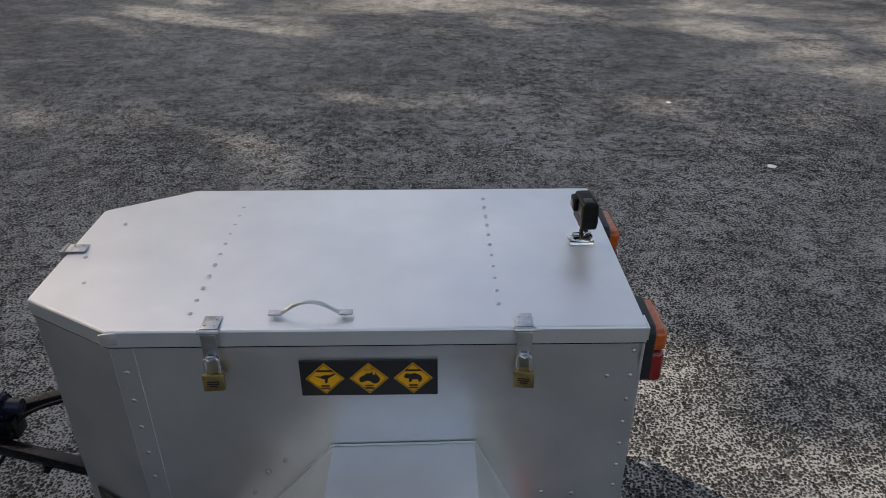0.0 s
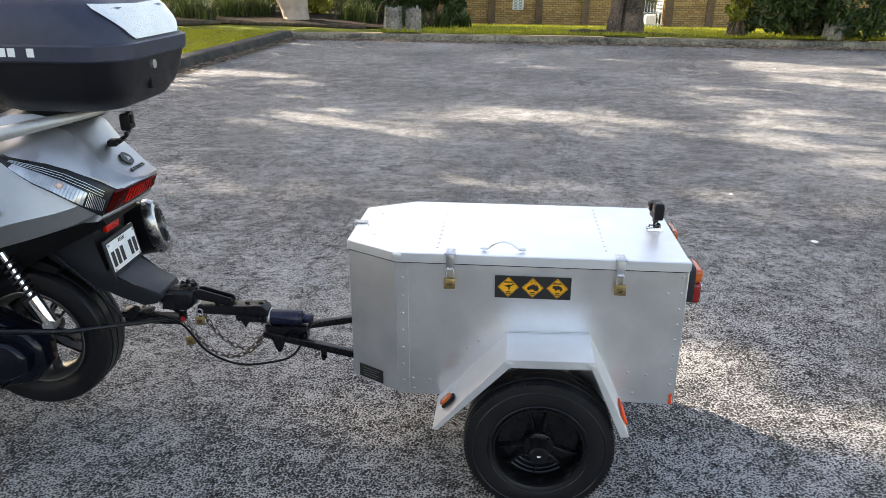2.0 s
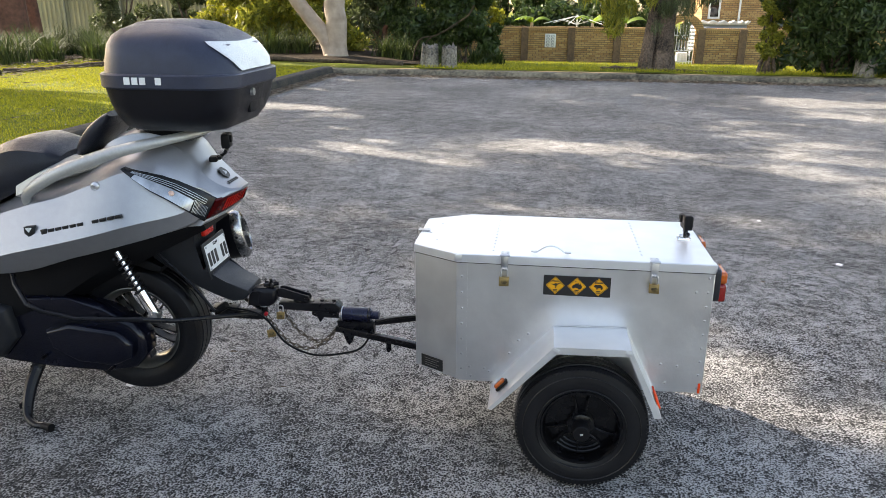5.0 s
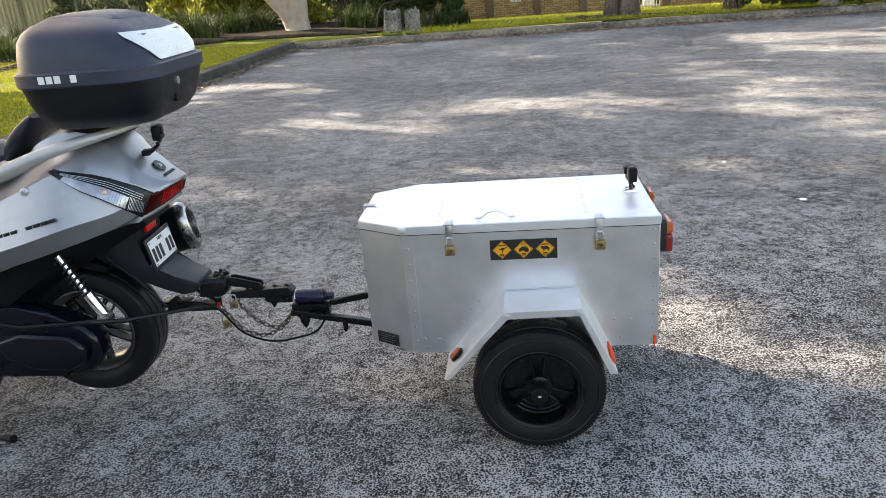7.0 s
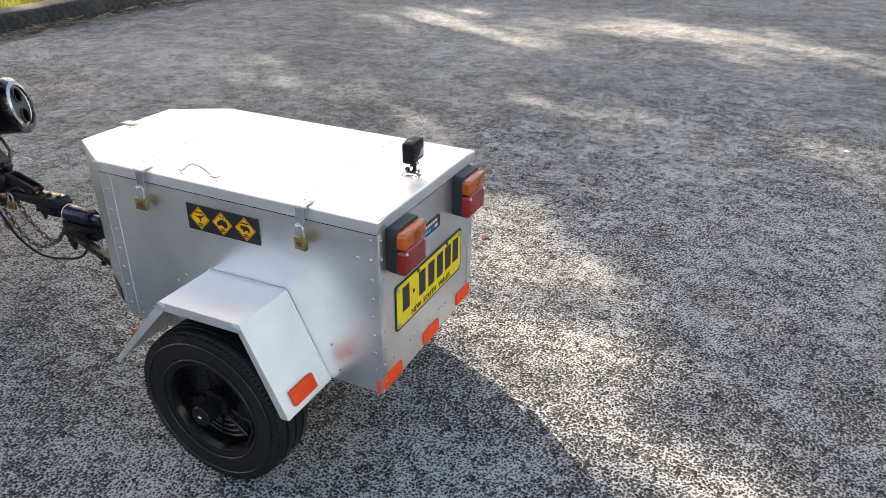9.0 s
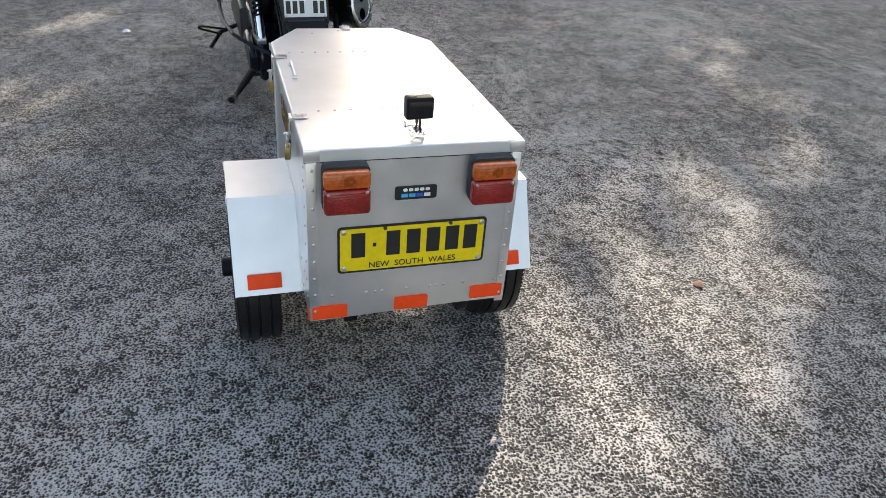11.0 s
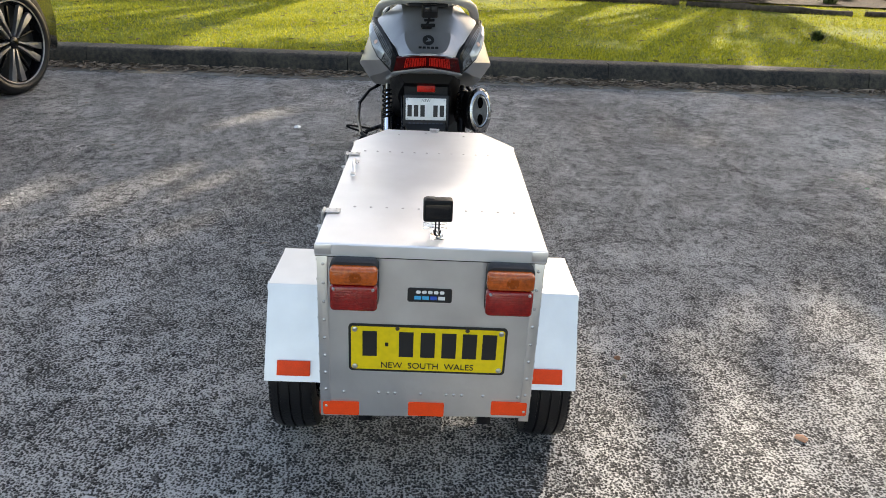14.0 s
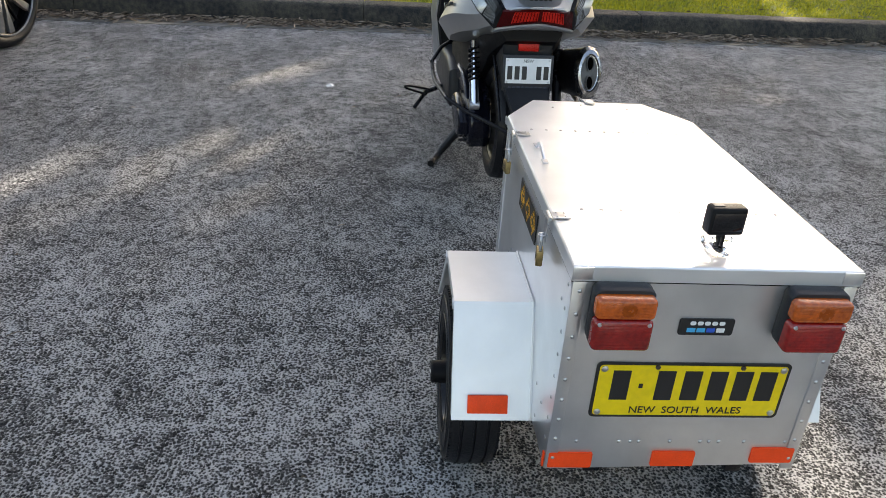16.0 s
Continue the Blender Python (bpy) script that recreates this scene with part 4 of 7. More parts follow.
prism(bm, [(-1.566, 0.500), (-1.560, 0.508), (-1.448, 0.480), (-1.450, 0.470)], "y", YC - 0.0125, YC + 0.0125)
part("coupling_lever", bm, "black_paint", trailer)
bm = B()
tube(bm, [(-1.452, YC - 0.024, 0.478), (-1.452, YC + 0.024, 0.478)], 0.009, 8)
part("lever_pin", bm, "black_paint", trailer)
bm = B()
rings(bm, [rounded(-1.624 + dx, YC, hx, hy, 0.016, z, 5) for dx, hx, hy, z in ((-0.010, 0.040, 0.026, 0.446), (-0.006, 0.054, 0.033, 0.460), (0.0, 0.056, 0.034, 0.478), (0.002, 0.054, 0.033, 0.500), (0.006, 0.050, 0.030, 0.512), (0.010, 0.042, 0.022, 0.520))])
part("coupling_head", bm, "black_paint", trailer, "black cast coupling head")
bm = B()
rings(bm, [rounded(-1.660 + dx, YC, 0.024, 0.037, 0.012, z, 4) for dx, z in ((0, 0.452), (0.004, 0.470), (0.010, 0.500), (0.014, 0.508))])
part("coupling_jaw", bm, "black_paint", trailer)
bm = B()
tube(bm, [(-1.594, YC, 0.516), (-1.594, YC, 0.552)], 0.0065, 8)
for a in (10, 82, 154, 226, 298):
    tube(bm, [(-1.594, YC, 0.530), (-1.594 + 0.030 * math.cos(radians(a)), YC + 0.030 * math.sin(radians(a)), 0.532)], [0.008, 0.0065, 0.008], 6)
part("coupling_knob", bm, "black_paint", trailer, "star-shaped hand knob")
bm = B()
box(bm, (-1.120, -0.100, 0.320), (0.020, 0.003, 0.030), 0.001)
tube(bm, [(-1.120, -0.108, 0.306), (-1.120, -0.092, 0.306)], 0.007, 8)
part("cable_clip", bm, "black_paint", trailer)

# safety chains, link by link, and the cable


def chain(pts, label):
    path = curve(pts, 24)
    tot = [0]
    for a, b in zip(path, path[1:]):
        tot.append(tot[-1] + (b - a).length)
    ob = thing("safety_chain", path[0], label, "chain", "safety chains")
    first, k, s = None, 0, 0.0
    bm = B()
    loop = [(0.0085 * math.cos(a) + (0.0045 if math.cos(a) > 0 else -0.0045), 0.0062 * math.sin(a), 0) for a in (2 * math.pi * i / 10 for i in range(10))]
    rows = []
    vs = []
    for i in range(10):
        p = Vector(loop[i])
        out = Vector((loop[i][0], loop[i][1] * 1.6, 0)).normalized()
        vs.append([bm.verts.new(p + (out * math.cos(t) + Vector((0, 0, 1)) * math.sin(t)) * 0.0024) for t in (math.pi / 2.5 * j for j in range(5))])
    for i in range(10):
        for j in range(5):
            bm.faces.new((vs[i][j], vs[(i + 1) % 10][j], vs[(i + 1) % 10][(j + 1) % 5], vs[i][(j + 1) % 5]))
    first = part("chain_link", bm, "chain", ob)
    while s < tot[-1] - 0.01:
        i = max(j for j in range(len(tot)) if tot[j] <= s)
        i = min(i, len(path) - 2)
        d = (path[i + 1] - path[i]).normalized()
        p = path[i] + d * (s - tot[i])
        m = Matrix.Translation(p) @ d.to_track_quat("X", "Z").to_matrix().to_4x4() @ Matrix.Rotation(radians(45 + 90 * (k % 2)), 4, "X")
        if k == 0:
            first.matrix_basis = m
        else:
            share(first, m)
        k += 1
        s += 0.0195
    return ob


chain([(-1.545, -0.085, 0.425), (-1.533, -0.09, 0.400), (-1.482, -0.09, 0.334), (-1.404, -0.09, 0.300), (-1.350, -0.08, 0.340), (-1.325, -0.07, 0.383)], "rusty steel safety chain hanging slack")
chain([(-1.600, -0.11, 0.395), (-1.582, -0.11, 0.368), (-1.523, -0.11, 0.299), (-1.445, -0.11, 0.277), (-1.370, -0.095, 0.310), (-1.335, -0.078, 0.362)], "rusty steel safety chain hanging slack")
bm = B()
tube(bm, curve([(-1.76, -0.12, 0.43), (-1.66, -0.13, 0.425), (-1.599, -0.13, 0.393), (-1.527, -0.13, 0.301), (-1.416, -0.13, 0.260), (-1.30, -0.12, 0.272), (-1.235, -0.11, 0.295), (-1.199, -0.10, 0.345), (-1.18, -0.06, 0.385), (-1.10, 0.0, 0.385), (-1.0, 0.05, 0.38)], 8), 0.0042, 7)
tagged(part("wiring_cable", bm, "black_plastic"), "black wiring cable looping from scooter to trailer", "cable")
padlock((-1.552, -0.104, 0.444), 0.2, 0.05, 0.95)
padlock((-1.598, -0.112, 0.370), 0.3, -0.12, 1.0)
bm = B()
tube(bm, [(-1.606, -0.125, 0.412), (-1.602, -0.125, 0.424)], 0.007, 7)
tagged(part("red_tape", bm, "red_wire"), "scrap of red tape on the cable", "tape")


def action_camera(at, turn, tilt, up, label):
    """A small cube camera: body, lens block, screen, door, and its mount."""
    cam_ob = thing("action_camera", at, label, "camera")
    m = Matrix.Rotation(turn, 4, "Z") @ Matrix.Rotation(tilt, 4, "Y")

    def add(name, bm, material, label2="", parent=None):
        bmesh.ops.transform(bm, matrix=m, verts=bm.verts)
        p = part(name, bm, material, None, label2)
        p.parent = parent or cam_ob
        return p
    bm = B()
    box(bm, (0, 0, 0.055 + up), (0.030, 0.066, 0.052), 0.005, None, 3)
    body = add("camera_body", bm, "black_plastic", "black rubbery camera body")
    bm = B()
    box(bm, (0.0155, 0, 0.055 + up), (0.0016, 0.056, 0.034), 0.0006)
    add("screen", bm, "screen", "glossy dark screen", body)
    bm = B()
    box(bm, (-0.018, 0.015, 0.064 + up), (0.010, 0.026, 0.026), 0.003)
    add("lens_block", bm, "black_plastic", "", body)
    bm = B()
    box(bm, (-0.0235, 0.015, 0.064 + up), (0.001, 0.018, 0.018), 0.0004)
    add("lens_glass", bm, "screen", "", body)
    bm = B()
    box(bm, (-0.0155, -0.017, 0.064 + up), (0.0012, 0.022, 0.020), 0.0004)
    add("front_panel", bm, "grey_plastic", "", body)
    bm = B()
    box(bm, (-0.002, -0.018, 0.0815 + up), (0.016, 0.02, 0.003), 0.001)
    add("shutter_button", bm, "grey_plastic", "", body)
    return cam_ob, add


cam_a, add = action_camera((-0.050, 0.011, LID + 0.002), 0.06, 0.0, 0.012, "small black action camera on a clear mount on the trailer lid")
for k in range(2):
    bm = B()
    box(bm, (0, -0.004 + 0.008 * k, 0.026), (0.014, 0.003, 0.036), 0.001)
    add("mount_prong", bm, "black_plastic")
bm = B()
box(bm, (-0.004, 0, 0.004), (0.046, 0.030, 0.007), 0.002)
add("mount_base", bm, "acrylic", "clear plastic mount base")
bm = B()
box(bm, (-0.002, 0, 0.013), (0.036, 0.018, 0.010), 0.003)
add("mount_buckle", bm, "acrylic")
bm = B()
tube(bm, [(0, -0.032, 0.027), (0, -0.018, 0.027), (0, 0.014, 0.027), (0, 0.022, 0.027)], [0.0085, 0.0050, 0.0045, 0.0062], 10)
add("mount_screw", bm, "acrylic")
# the trailer stands a little askew, nose and right side low
LEAN = Matrix.Translation((0, -0.005, 0.002)) @ Matrix.Rotation(radians(1.0), 4, "Z") @ Matrix.Rotation(radians(-0.4), 4, "Y") @ Matrix.Rotation(radians(-0.7), 4, "X")
for ob in (trailer, lock_a, lock_b, cam_a):
    ob.matrix_basis = LEAN @ Matrix.LocRotScale(ob.location, ob.rotation_euler, ob.scale)

# ---- the scooter ----
YS = -0.065
scooter = thing("scooter", (-2.13, YS, 0), "large silver maxi scooter on its stand, rear wheel raised", "scooter")


def smooth_rows(rows, steps):
    """Catmull-Rom between rows of numbers."""
    rows = [np.array(r, float) for r in rows]
    q = [2 * rows[0] - rows[1]] + rows + [2 * rows[-1] - rows[-2]]
    out = []
    for i in range(1, len(q) - 2):
        a, b, c, d = q[i - 1:i + 3]
        for s in range(steps):
            t = s / steps
            out.append(0.5 * (2 * b + (c - a) * t + (2 * a - 5 * b + 4 * c - d) * t * t + (3 * b - a - 3 * c + d) * t ** 3))
    return out + [rows[-1]]


def loft(bm, stations, steps=5, y=YS):
    """stations: x, then (half width, height) pairs from the underside to the crown; mirrored about the middle."""
    rows = []
    for r in smooth_rows(stations, steps):
        x, pr = r[0], [(r[i], r[i + 1]) for i in range(1, len(r), 2)]
        pts = []
        for a, b in zip(pr, pr[1:]):
            for k in range(2):
                pts.append((a[0] + (b[0] - a[0]) * k / 2, a[1] + (b[1] - a[1]) * k / 2))
        pts.append(pr[-1])
        rows.append([(x, y - w, z) for w, z in pts] + [(x, y + w, z) for w, z in reversed(pts)])
    return rings(bm, rows)


# x, then underside, lower edge, crease, shoulder, crown edge, crown
bm = B()
loft(bm, [
    (-1.676, 0.03, 0.902, 0.040, 0.903, 0.045, 0.905, 0.040, 0.908, 0.03, 0.910, 0.02, 0.911),
    (-1.705, 0.05, 0.890, 0.084, 0.891, 0.090, 0.896, 0.086, 0.904, 0.07, 0.914, 0.02, 0.918),
    (-1.744, 0.08, 0.850, 0.120, 0.858, 0.132, 0.876, 0.122, 0.904, 0.09, 0.934, 0.02, 0.940),
    (-1.778, 0.10, 0.815, 0.136, 0.828, 0.146, 0.862, 0.140, 0.925, 0.10, 0.962, 0.02, 0.970),
    (-1.815, 0.13, 0.796, 0.180, 0.809, 0.194, 0.858, 0.165, 0.945, 0.10, 1.000, 0.02, 1.010),
    (-1.870, 0.14, 0.774, 0.208, 0.787, 0.234, 0.844, 0.192, 0.977, 0.11, 1.065, 0.02, 1.078),
    (-1.950, 0.15, 0.752, 0.240, 0.764, 0.280, 0.832, 0.222, 1.000, 0.12, 1.082, 0.02, 1.095),
    (-2.020, 0.15, 0.730, 0.258, 0.746, 0.304, 0.817, 0.242, 0.997, 0.13, 1.075, 0.02, 1.090),
    (-2.120, 0.15, 0.700, 0.270, 0.718, 0.318, 0.790, 0.250, 0.960, 0.15, 1.030, 0.02, 1.050),
    (-2.260, 0.15, 0.660, 0.272, 0.680, 0.320, 0.754, 0.242, 0.906, 0.16, 0.965, 0.02, 0.985),
    (-2.400, 0.15, 0.618, 0.256, 0.632, 0.312, 0.720, 0.234, 0.866, 0.16, 0.915, 0.02, 0.935),
    (-2.550, 0.15, 0.592, 0.245, 0.606, 0.294, 0.682, 0.220, 0.815, 0.15, 0.850, 0.02, 0.865),
    (-2.700, 0.14, 0.585, 0.200, 0.598, 0.225, 0.670, 0.195, 0.740, 0.14, 0.780, 0.02, 0.790),
    (-2.900, 0.12, 0.540, 0.170, 0.548, 0.190, 0.560, 0.165, 0.610, 0.12, 0.640, 0.02, 0.650)], 6)
part("rear_bodywork", bm, "silver", scooter, "metallic silver tail bodywork", sharp=26)

# under-tail and engine bay in shadow
bm = B()
loft(bm, [(-1.80, 0.10, 0.76, 0.12, 0.79, 0.12, 0.83, 0.02, 0.85), (-2.0, 0.13, 0.66, 0.16, 0.70, 0.17, 0.76, 0.02, 0.80), (-2.2, 0.12, 0.55, 0.16, 0.60, 0.17, 0.70, 0.02, 0.72), (-2.45, 0.14, 0.40, 0.19, 0.45, 0.19, 0.62, 0.02, 0.64), (-2.8, 0.16, 0.30, 0.2, 0.34, 0.2, 0.54, 0.02, 0.56)], 4)
part("frame_shroud", bm, "black_plastic", scooter)

# lamps of the tail
bm = B()
rows = []
for k in range(17):
    u = (k - 8) / 8
    t = abs(u)
    lo, hi = u * 0.148, u * 0.134
    xb, xt = -1.704 - 0.072 * t ** 2.0, -1.680 - 0.057 * t ** 2.0
    zb, zt = 0.846 - 0.034 * t ** 1.6, 0.902 - 0.016 * t ** 1.6
    rows.append([(xb - 0.05, YS + lo, zb - 0.002), (xb - 0.004, YS + lo, zb), (xb + 0.004, YS + lo, zb + 0.006), (xt, YS + hi, zt - 0.006), (xt - 0.005, YS + hi, zt), (xt - 0.05, YS + hi, zt + 0.001)])
rings(bm, rows)
tail = part("tail_light", bm, "tail_red", scooter, "wide dark red tail light")


def lamp_face(u, v, lift=0.0):
    """A place on the tail lamp: u across from -1 to 1, v up from 0 to 1."""
    t = abs(u)
    xb, xt = -1.700 - 0.072 * t ** 2.0, -1.680 - 0.057 * t ** 2.0
    zb, zt = 0.852 - 0.034 * t ** 1.6, 0.896 - 0.016 * t ** 1.6
    return Vector((xb + (xt - xb) * v + lift, YS + u * (0.148 - 0.014 * v), zb + (zt - zb) * v))


for s in (-1, 1):
    bm = B()
    rings(bm, [[lamp_face(s * u, 0.10, -0.004), lamp_face(s * u, 0.10, 0.0015), lamp_face(s * u, 0.92, 0.0015), lamp_face(s * u, 0.92, -0.004)] for u in [0.05 + 0.08 * i for i in range(9)]])
    part("bulb_window", bm, "bulb_red", tail, "bright red fluted bulb window")
    for k in range(8):
        bm = B()
        tube(bm, [lamp_face(s * (0.09 + 0.08 * k), 0.12, 0.0022), lamp_face(s * (0.09 + 0.08 * k), 0.90, 0.0022)], 0.0013, 5)
        part("lens_flute", bm, "tail_red", tail)
bm = B()   # silver lip under the lamps
rows = []
for k in range(17):
    u = (k - 8) / 8
    t = abs(u)
    x, z = -1.704 - 0.074 * t ** 2.0, 0.846 - 0.034 * t ** 1.6
    rows.append([(x - 0.07, YS + u * 0.158, z - 0.026), (x - 0.016, YS + u * 0.158, z - 0.020), (x - 0.002, YS + u * 0.156, z - 0.008), (x - 0.001, YS + u * 0.154, z - 0.001), (x - 0.07, YS + u * 0.150, z)])
rings(bm, rows)
part("lamp_sill", bm, "silver", scooter)
# indicators: lower edge (x, z, half width) and upper edge, from the tip back to the red lens
TIPS = [(-2.016, 1.010, 0.246, -2.016, 1.016, 0.238), (-1.966, 0.978, 0.258, -1.942, 0.999, 0.228), (-1.916, 0.942, 0.256, -1.896, 0.985, 0.208), (-1.866, 0.910, 0.242, -1.848, 0.963, 0.186), (-1.820, 0.870, 0.216, -1.800, 0.932, 0.164), (-1.777, 0.812, 0.155, -1.738, 0.887, 0.137)]


def wedge(s, u, v, lift=0.0):
    """A place on the indicator: u along from 0 to 5, v up from 0 to 1."""
    i = min(4, int(u))
    a = [p + (q - p) * (u - i) for p, q in zip(TIPS[i], TIPS[i + 1])]
    bulge = 0.006 * math.sin(math.pi * v) + lift
    return Vector((a[0] + (a[3] - a[0]) * v, YS + s * (a[2] + (a[5] - a[2]) * v + bulge), a[1] + (a[4] - a[1]) * v))


for s in (-1, 1):
    us = [0.25 * i for i in range(21)]
    bm = B()
    rings(bm, [[wedge(s, u, -0.03, -0.02), wedge(s, u, -0.03, 0.003), wedge(s, u, 0.33, 0.003), wedge(s, u, 0.67, 0.003), wedge(s, u, 1.03, 0.003), wedge(s, u, 1.03, -0.02)] for u in us])
    sur = part("indicator_surround", bm, "lamp_dark", scooter, "smoked dark grey lamp surround")
    bm = B()
    rings(bm, [[wedge(s, u, 0.05, 0.001), wedge(s, u, 0.05, 0.0055), wedge(s, u, 0.33, 0.0065), wedge(s, u, 0.62 - 0.05 * u / 5, 0.0055), wedge(s, u, 0.62 - 0.05 * u / 5, 0.001)] for u in us if 0.7 < u < 4.3])
    part("indicator_lens", bm, "clear", sur, "clear ribbed indicator lens")
    bm = B()
    bmesh.ops.create_icosphere(bm, subdivisions=2, radius=0.012, matrix=Matrix.Translation(wedge(s, 3.05, 0.34, -0.002)))
    part("indicator_bulb", bm, "bulb", sur, "pale amber bulb behind the lens")
    for k in range(16):   # upright flutes of the clear lens
        u = 1.9 + 0.15 * k
        bm = B()
        tube(bm, [wedge(s, u, 0.07, 0.0062), wedge(s, u, 0.33, 0.0072), wedge(s, u, 0.58, 0.0062)], 0.0008, 4)
        part("lens_flute", bm, "clear", sur)
    for v in (0.68, 0.77, 0.86):   # bright lines along the upper band
        bm = B()
        tube(bm, [wedge(s, u, v, 0.0035) for u in us[2:-1]], 0.0011, 5)
        part("lens_line", bm, "clear", sur)
    for k in range(11):   # ribs at the foot
        bm = B()
        tube(bm, [wedge(s, 4.35 + 0.058 * k, 0.06 + 0.012 * k, 0.004), wedge(s, 4.30 + 0.058 * k, 0.62, 0.004)], 0.0013, 5)
        part("lens_rib", bm, "clear", sur)
# emblem and lettering bars on the tail
bm = B()
sl = Matrix.Translation((-1.7555, YS + 0.003, 0.9540)) @ Matrix.Rotation(radians(-46), 4, "Y")
lathe(bm, [(0.0, 0.025), (0.004, 0.025), (0.004, 0.0005)], (0, 0, 0), "x", 28)
bmesh.ops.transform(bm, matrix=sl, verts=bm.verts)
part("round_emblem", bm, "ink", scooter, "round black emblem")
bm = B()
prism(bm, [(-0.012, -0.010), (0.013, -0.006), (0.010, 0.002), (-0.004, 0.012), (-0.002, 0.0)], "x", 0.003, 0.0052)
bmesh.ops.transform(bm, matrix=sl, verts=bm.verts)
part("emblem_mark", bm, "silver", scooter)
sl2 = Matrix.Translation((-1.7225, YS + 0.003, 0.9290)) @ Matrix.Rotation(radians(-60), 4, "Y")
for k in range(5):
    bm = B()
    box(bm, (0, -0.036 + 0.018 * k, 0), (0.003, 0.013, 0.012), 0.001, sl2)
    part("lettering_bar", bm, "ink", scooter)
# flank lettering, shield and bolt
for k in range(11):
    x = -2.304 + 0.0285 * k
    if k == 6:
        continue
    m = Matrix.Translation((x, YS - 0.2915 - 0.0012 * min(k, 6), 0.792 + 0.0067 * k)) @ Matrix.Rotation(radians(-13), 4, "Y")
    bm = B()
    box(bm, (0, 0, 0), (0.022, 0.012, 0.011 if k % 6 else 0.017), 0.001, m)
    part("lettering_bar", bm, "ink", scooter)
bm = B()
prism(bm, [(-2.381, 0.804), (-2.343, 0.810), (-2.343, 0.784), (-2.361, 0.766), (-2.381, 0.780)], "y", YS - 0.2925, YS - 0.255, 0.002)
shield = part("shield_sticker", bm, "ink", scooter, "small black shield sticker")
bm = B()
prism(bm, [(-2.375, 0.801), (-2.349, 0.804), (-2.363, 0.786)], "y", YS - 0.2935, YS - 0.2920)
part("shield_print", bm, "white", shield)
bm = B()
lathe(bm, [(-0.278, 0.0005), (-0.278, 0.006), (-0.275, 0.008), (-0.276, 0.010), (-0.272, 0.017), (-0.245, 0.018)], (-2.114, YS + 0.015, 0.950), "y", 18)
part("rail_bolt", bm, "zinc", scooter)

# grab rails that sweep back under the top box
for s in (-1, 1):
    bm = B()
    pts = [(-2.412, s * 0.185, 0.835), (-2.400, s * 0.222, 0.895), (-2.335, s * 0.238, 0.948), (-2.22, s * 0.236, 1.005), (-2.07, s * 0.212, 1.058), (-1.95, s * 0.180, 1.088), (-1.86, s * 0.135, 1.106), (-1.81, s * 0.07, 1.114), (-1.80, 0.0, 1.115)]
    tube(bm, [(x, YS + y, z) for x, y, z in pts], [0.014, 0.017, 0.019, 0.020, 0.019, 0.017, 0.014, 0.011, 0.010], 12, smooth=6, flat=1.2)
    part("grab_rail", bm, "rail", scooter, "satin silver grab rail")
bm = B()
rings(bm, [rounded(-1.935 - 0.01 * k, YS, 0.10 - a, 0.09 - a * 0.6, 0.03, z, 5) for k, (a, z) in enumerate(((0.0, 1.085), (0.0, 1.115), (0.01, 1.125)))])
part("rack_plate", bm, "grey_plastic", scooter)

# seat: rider cushion, pillion cushion and backrest pad
bm = B()
loft(bm, [(-2.325, 0.10, 0.985, 0.12, 1.000, 0.11, 1.020, 0.06, 1.030, 0.02, 1.032), (-2.38, 0.15, 0.95, 0.170, 0.985, 0.155, 1.045, 0.09, 1.066, 0.02, 1.070), (-2.47, 0.17, 0.90, 0.190, 0.940, 0.175, 1.050, 0.10, 1.082, 0.02, 1.086),
          (-2.57, 0.17, 0.85, 0.192, 0.880, 0.180, 1.010, 0.10, 1.050, 0.02, 1.056), (-2.65, 0.17, 0.80, 0.185, 0.830, 0.175, 0.940, 0.10, 0.980, 0.02, 0.985), (-2.72, 0.165, 0.77, 0.178, 0.790, 0.165, 0.870, 0.10, 0.900, 0.02, 0.905)], 5)
part("rider_backrest", bm, "seat", scooter, "dark vinyl seat cushion", sharp=45)
bm = B()
loft(bm, [(-2.69, 0.16, 0.76, 0.175, 0.780, 0.165, 0.825, 0.10, 0.845, 0.02, 0.848), (-2.85, 0.16, 0.72, 0.175, 0.740, 0.165, 0.790, 0.10, 0.808, 0.02, 0.81), (-3.05, 0.13, 0.70, 0.145, 0.720, 0.135, 0.770, 0.08, 0.785, 0.02, 0.787), (-3.14, 0.08, 0.70, 0.09, 0.715, 0.08, 0.75, 0.05, 0.76, 0.02, 0.762)], 5)
part("rider_cushion", bm, "seat", scooter, sharp=45)
bm = B()
loft(bm, [(-2.09, 0.10, 1.00, 0.15, 1.02, 0.15, 1.035, 0.05, 1.04, 0.02, 1.04), (-2.20, 0.12, 0.96, 0.195, 0.985, 0.19, 1.015, 0.08, 1.03, 0.02, 1.032), (-2.34, 0.12, 0.92, 0.20, 0.945, 0.19, 0.985, 0.08, 1.005, 0.02, 1.008), (-2.46, 0.12, 0.86, 0.195, 0.89, 0.185, 0.925, 0.08, 0.945, 0.02, 0.948)], 5)
part("pillion_cushion", bm, "rail", scooter, "light grey pillion cushion", sharp=45)
bm = B()
rows = []
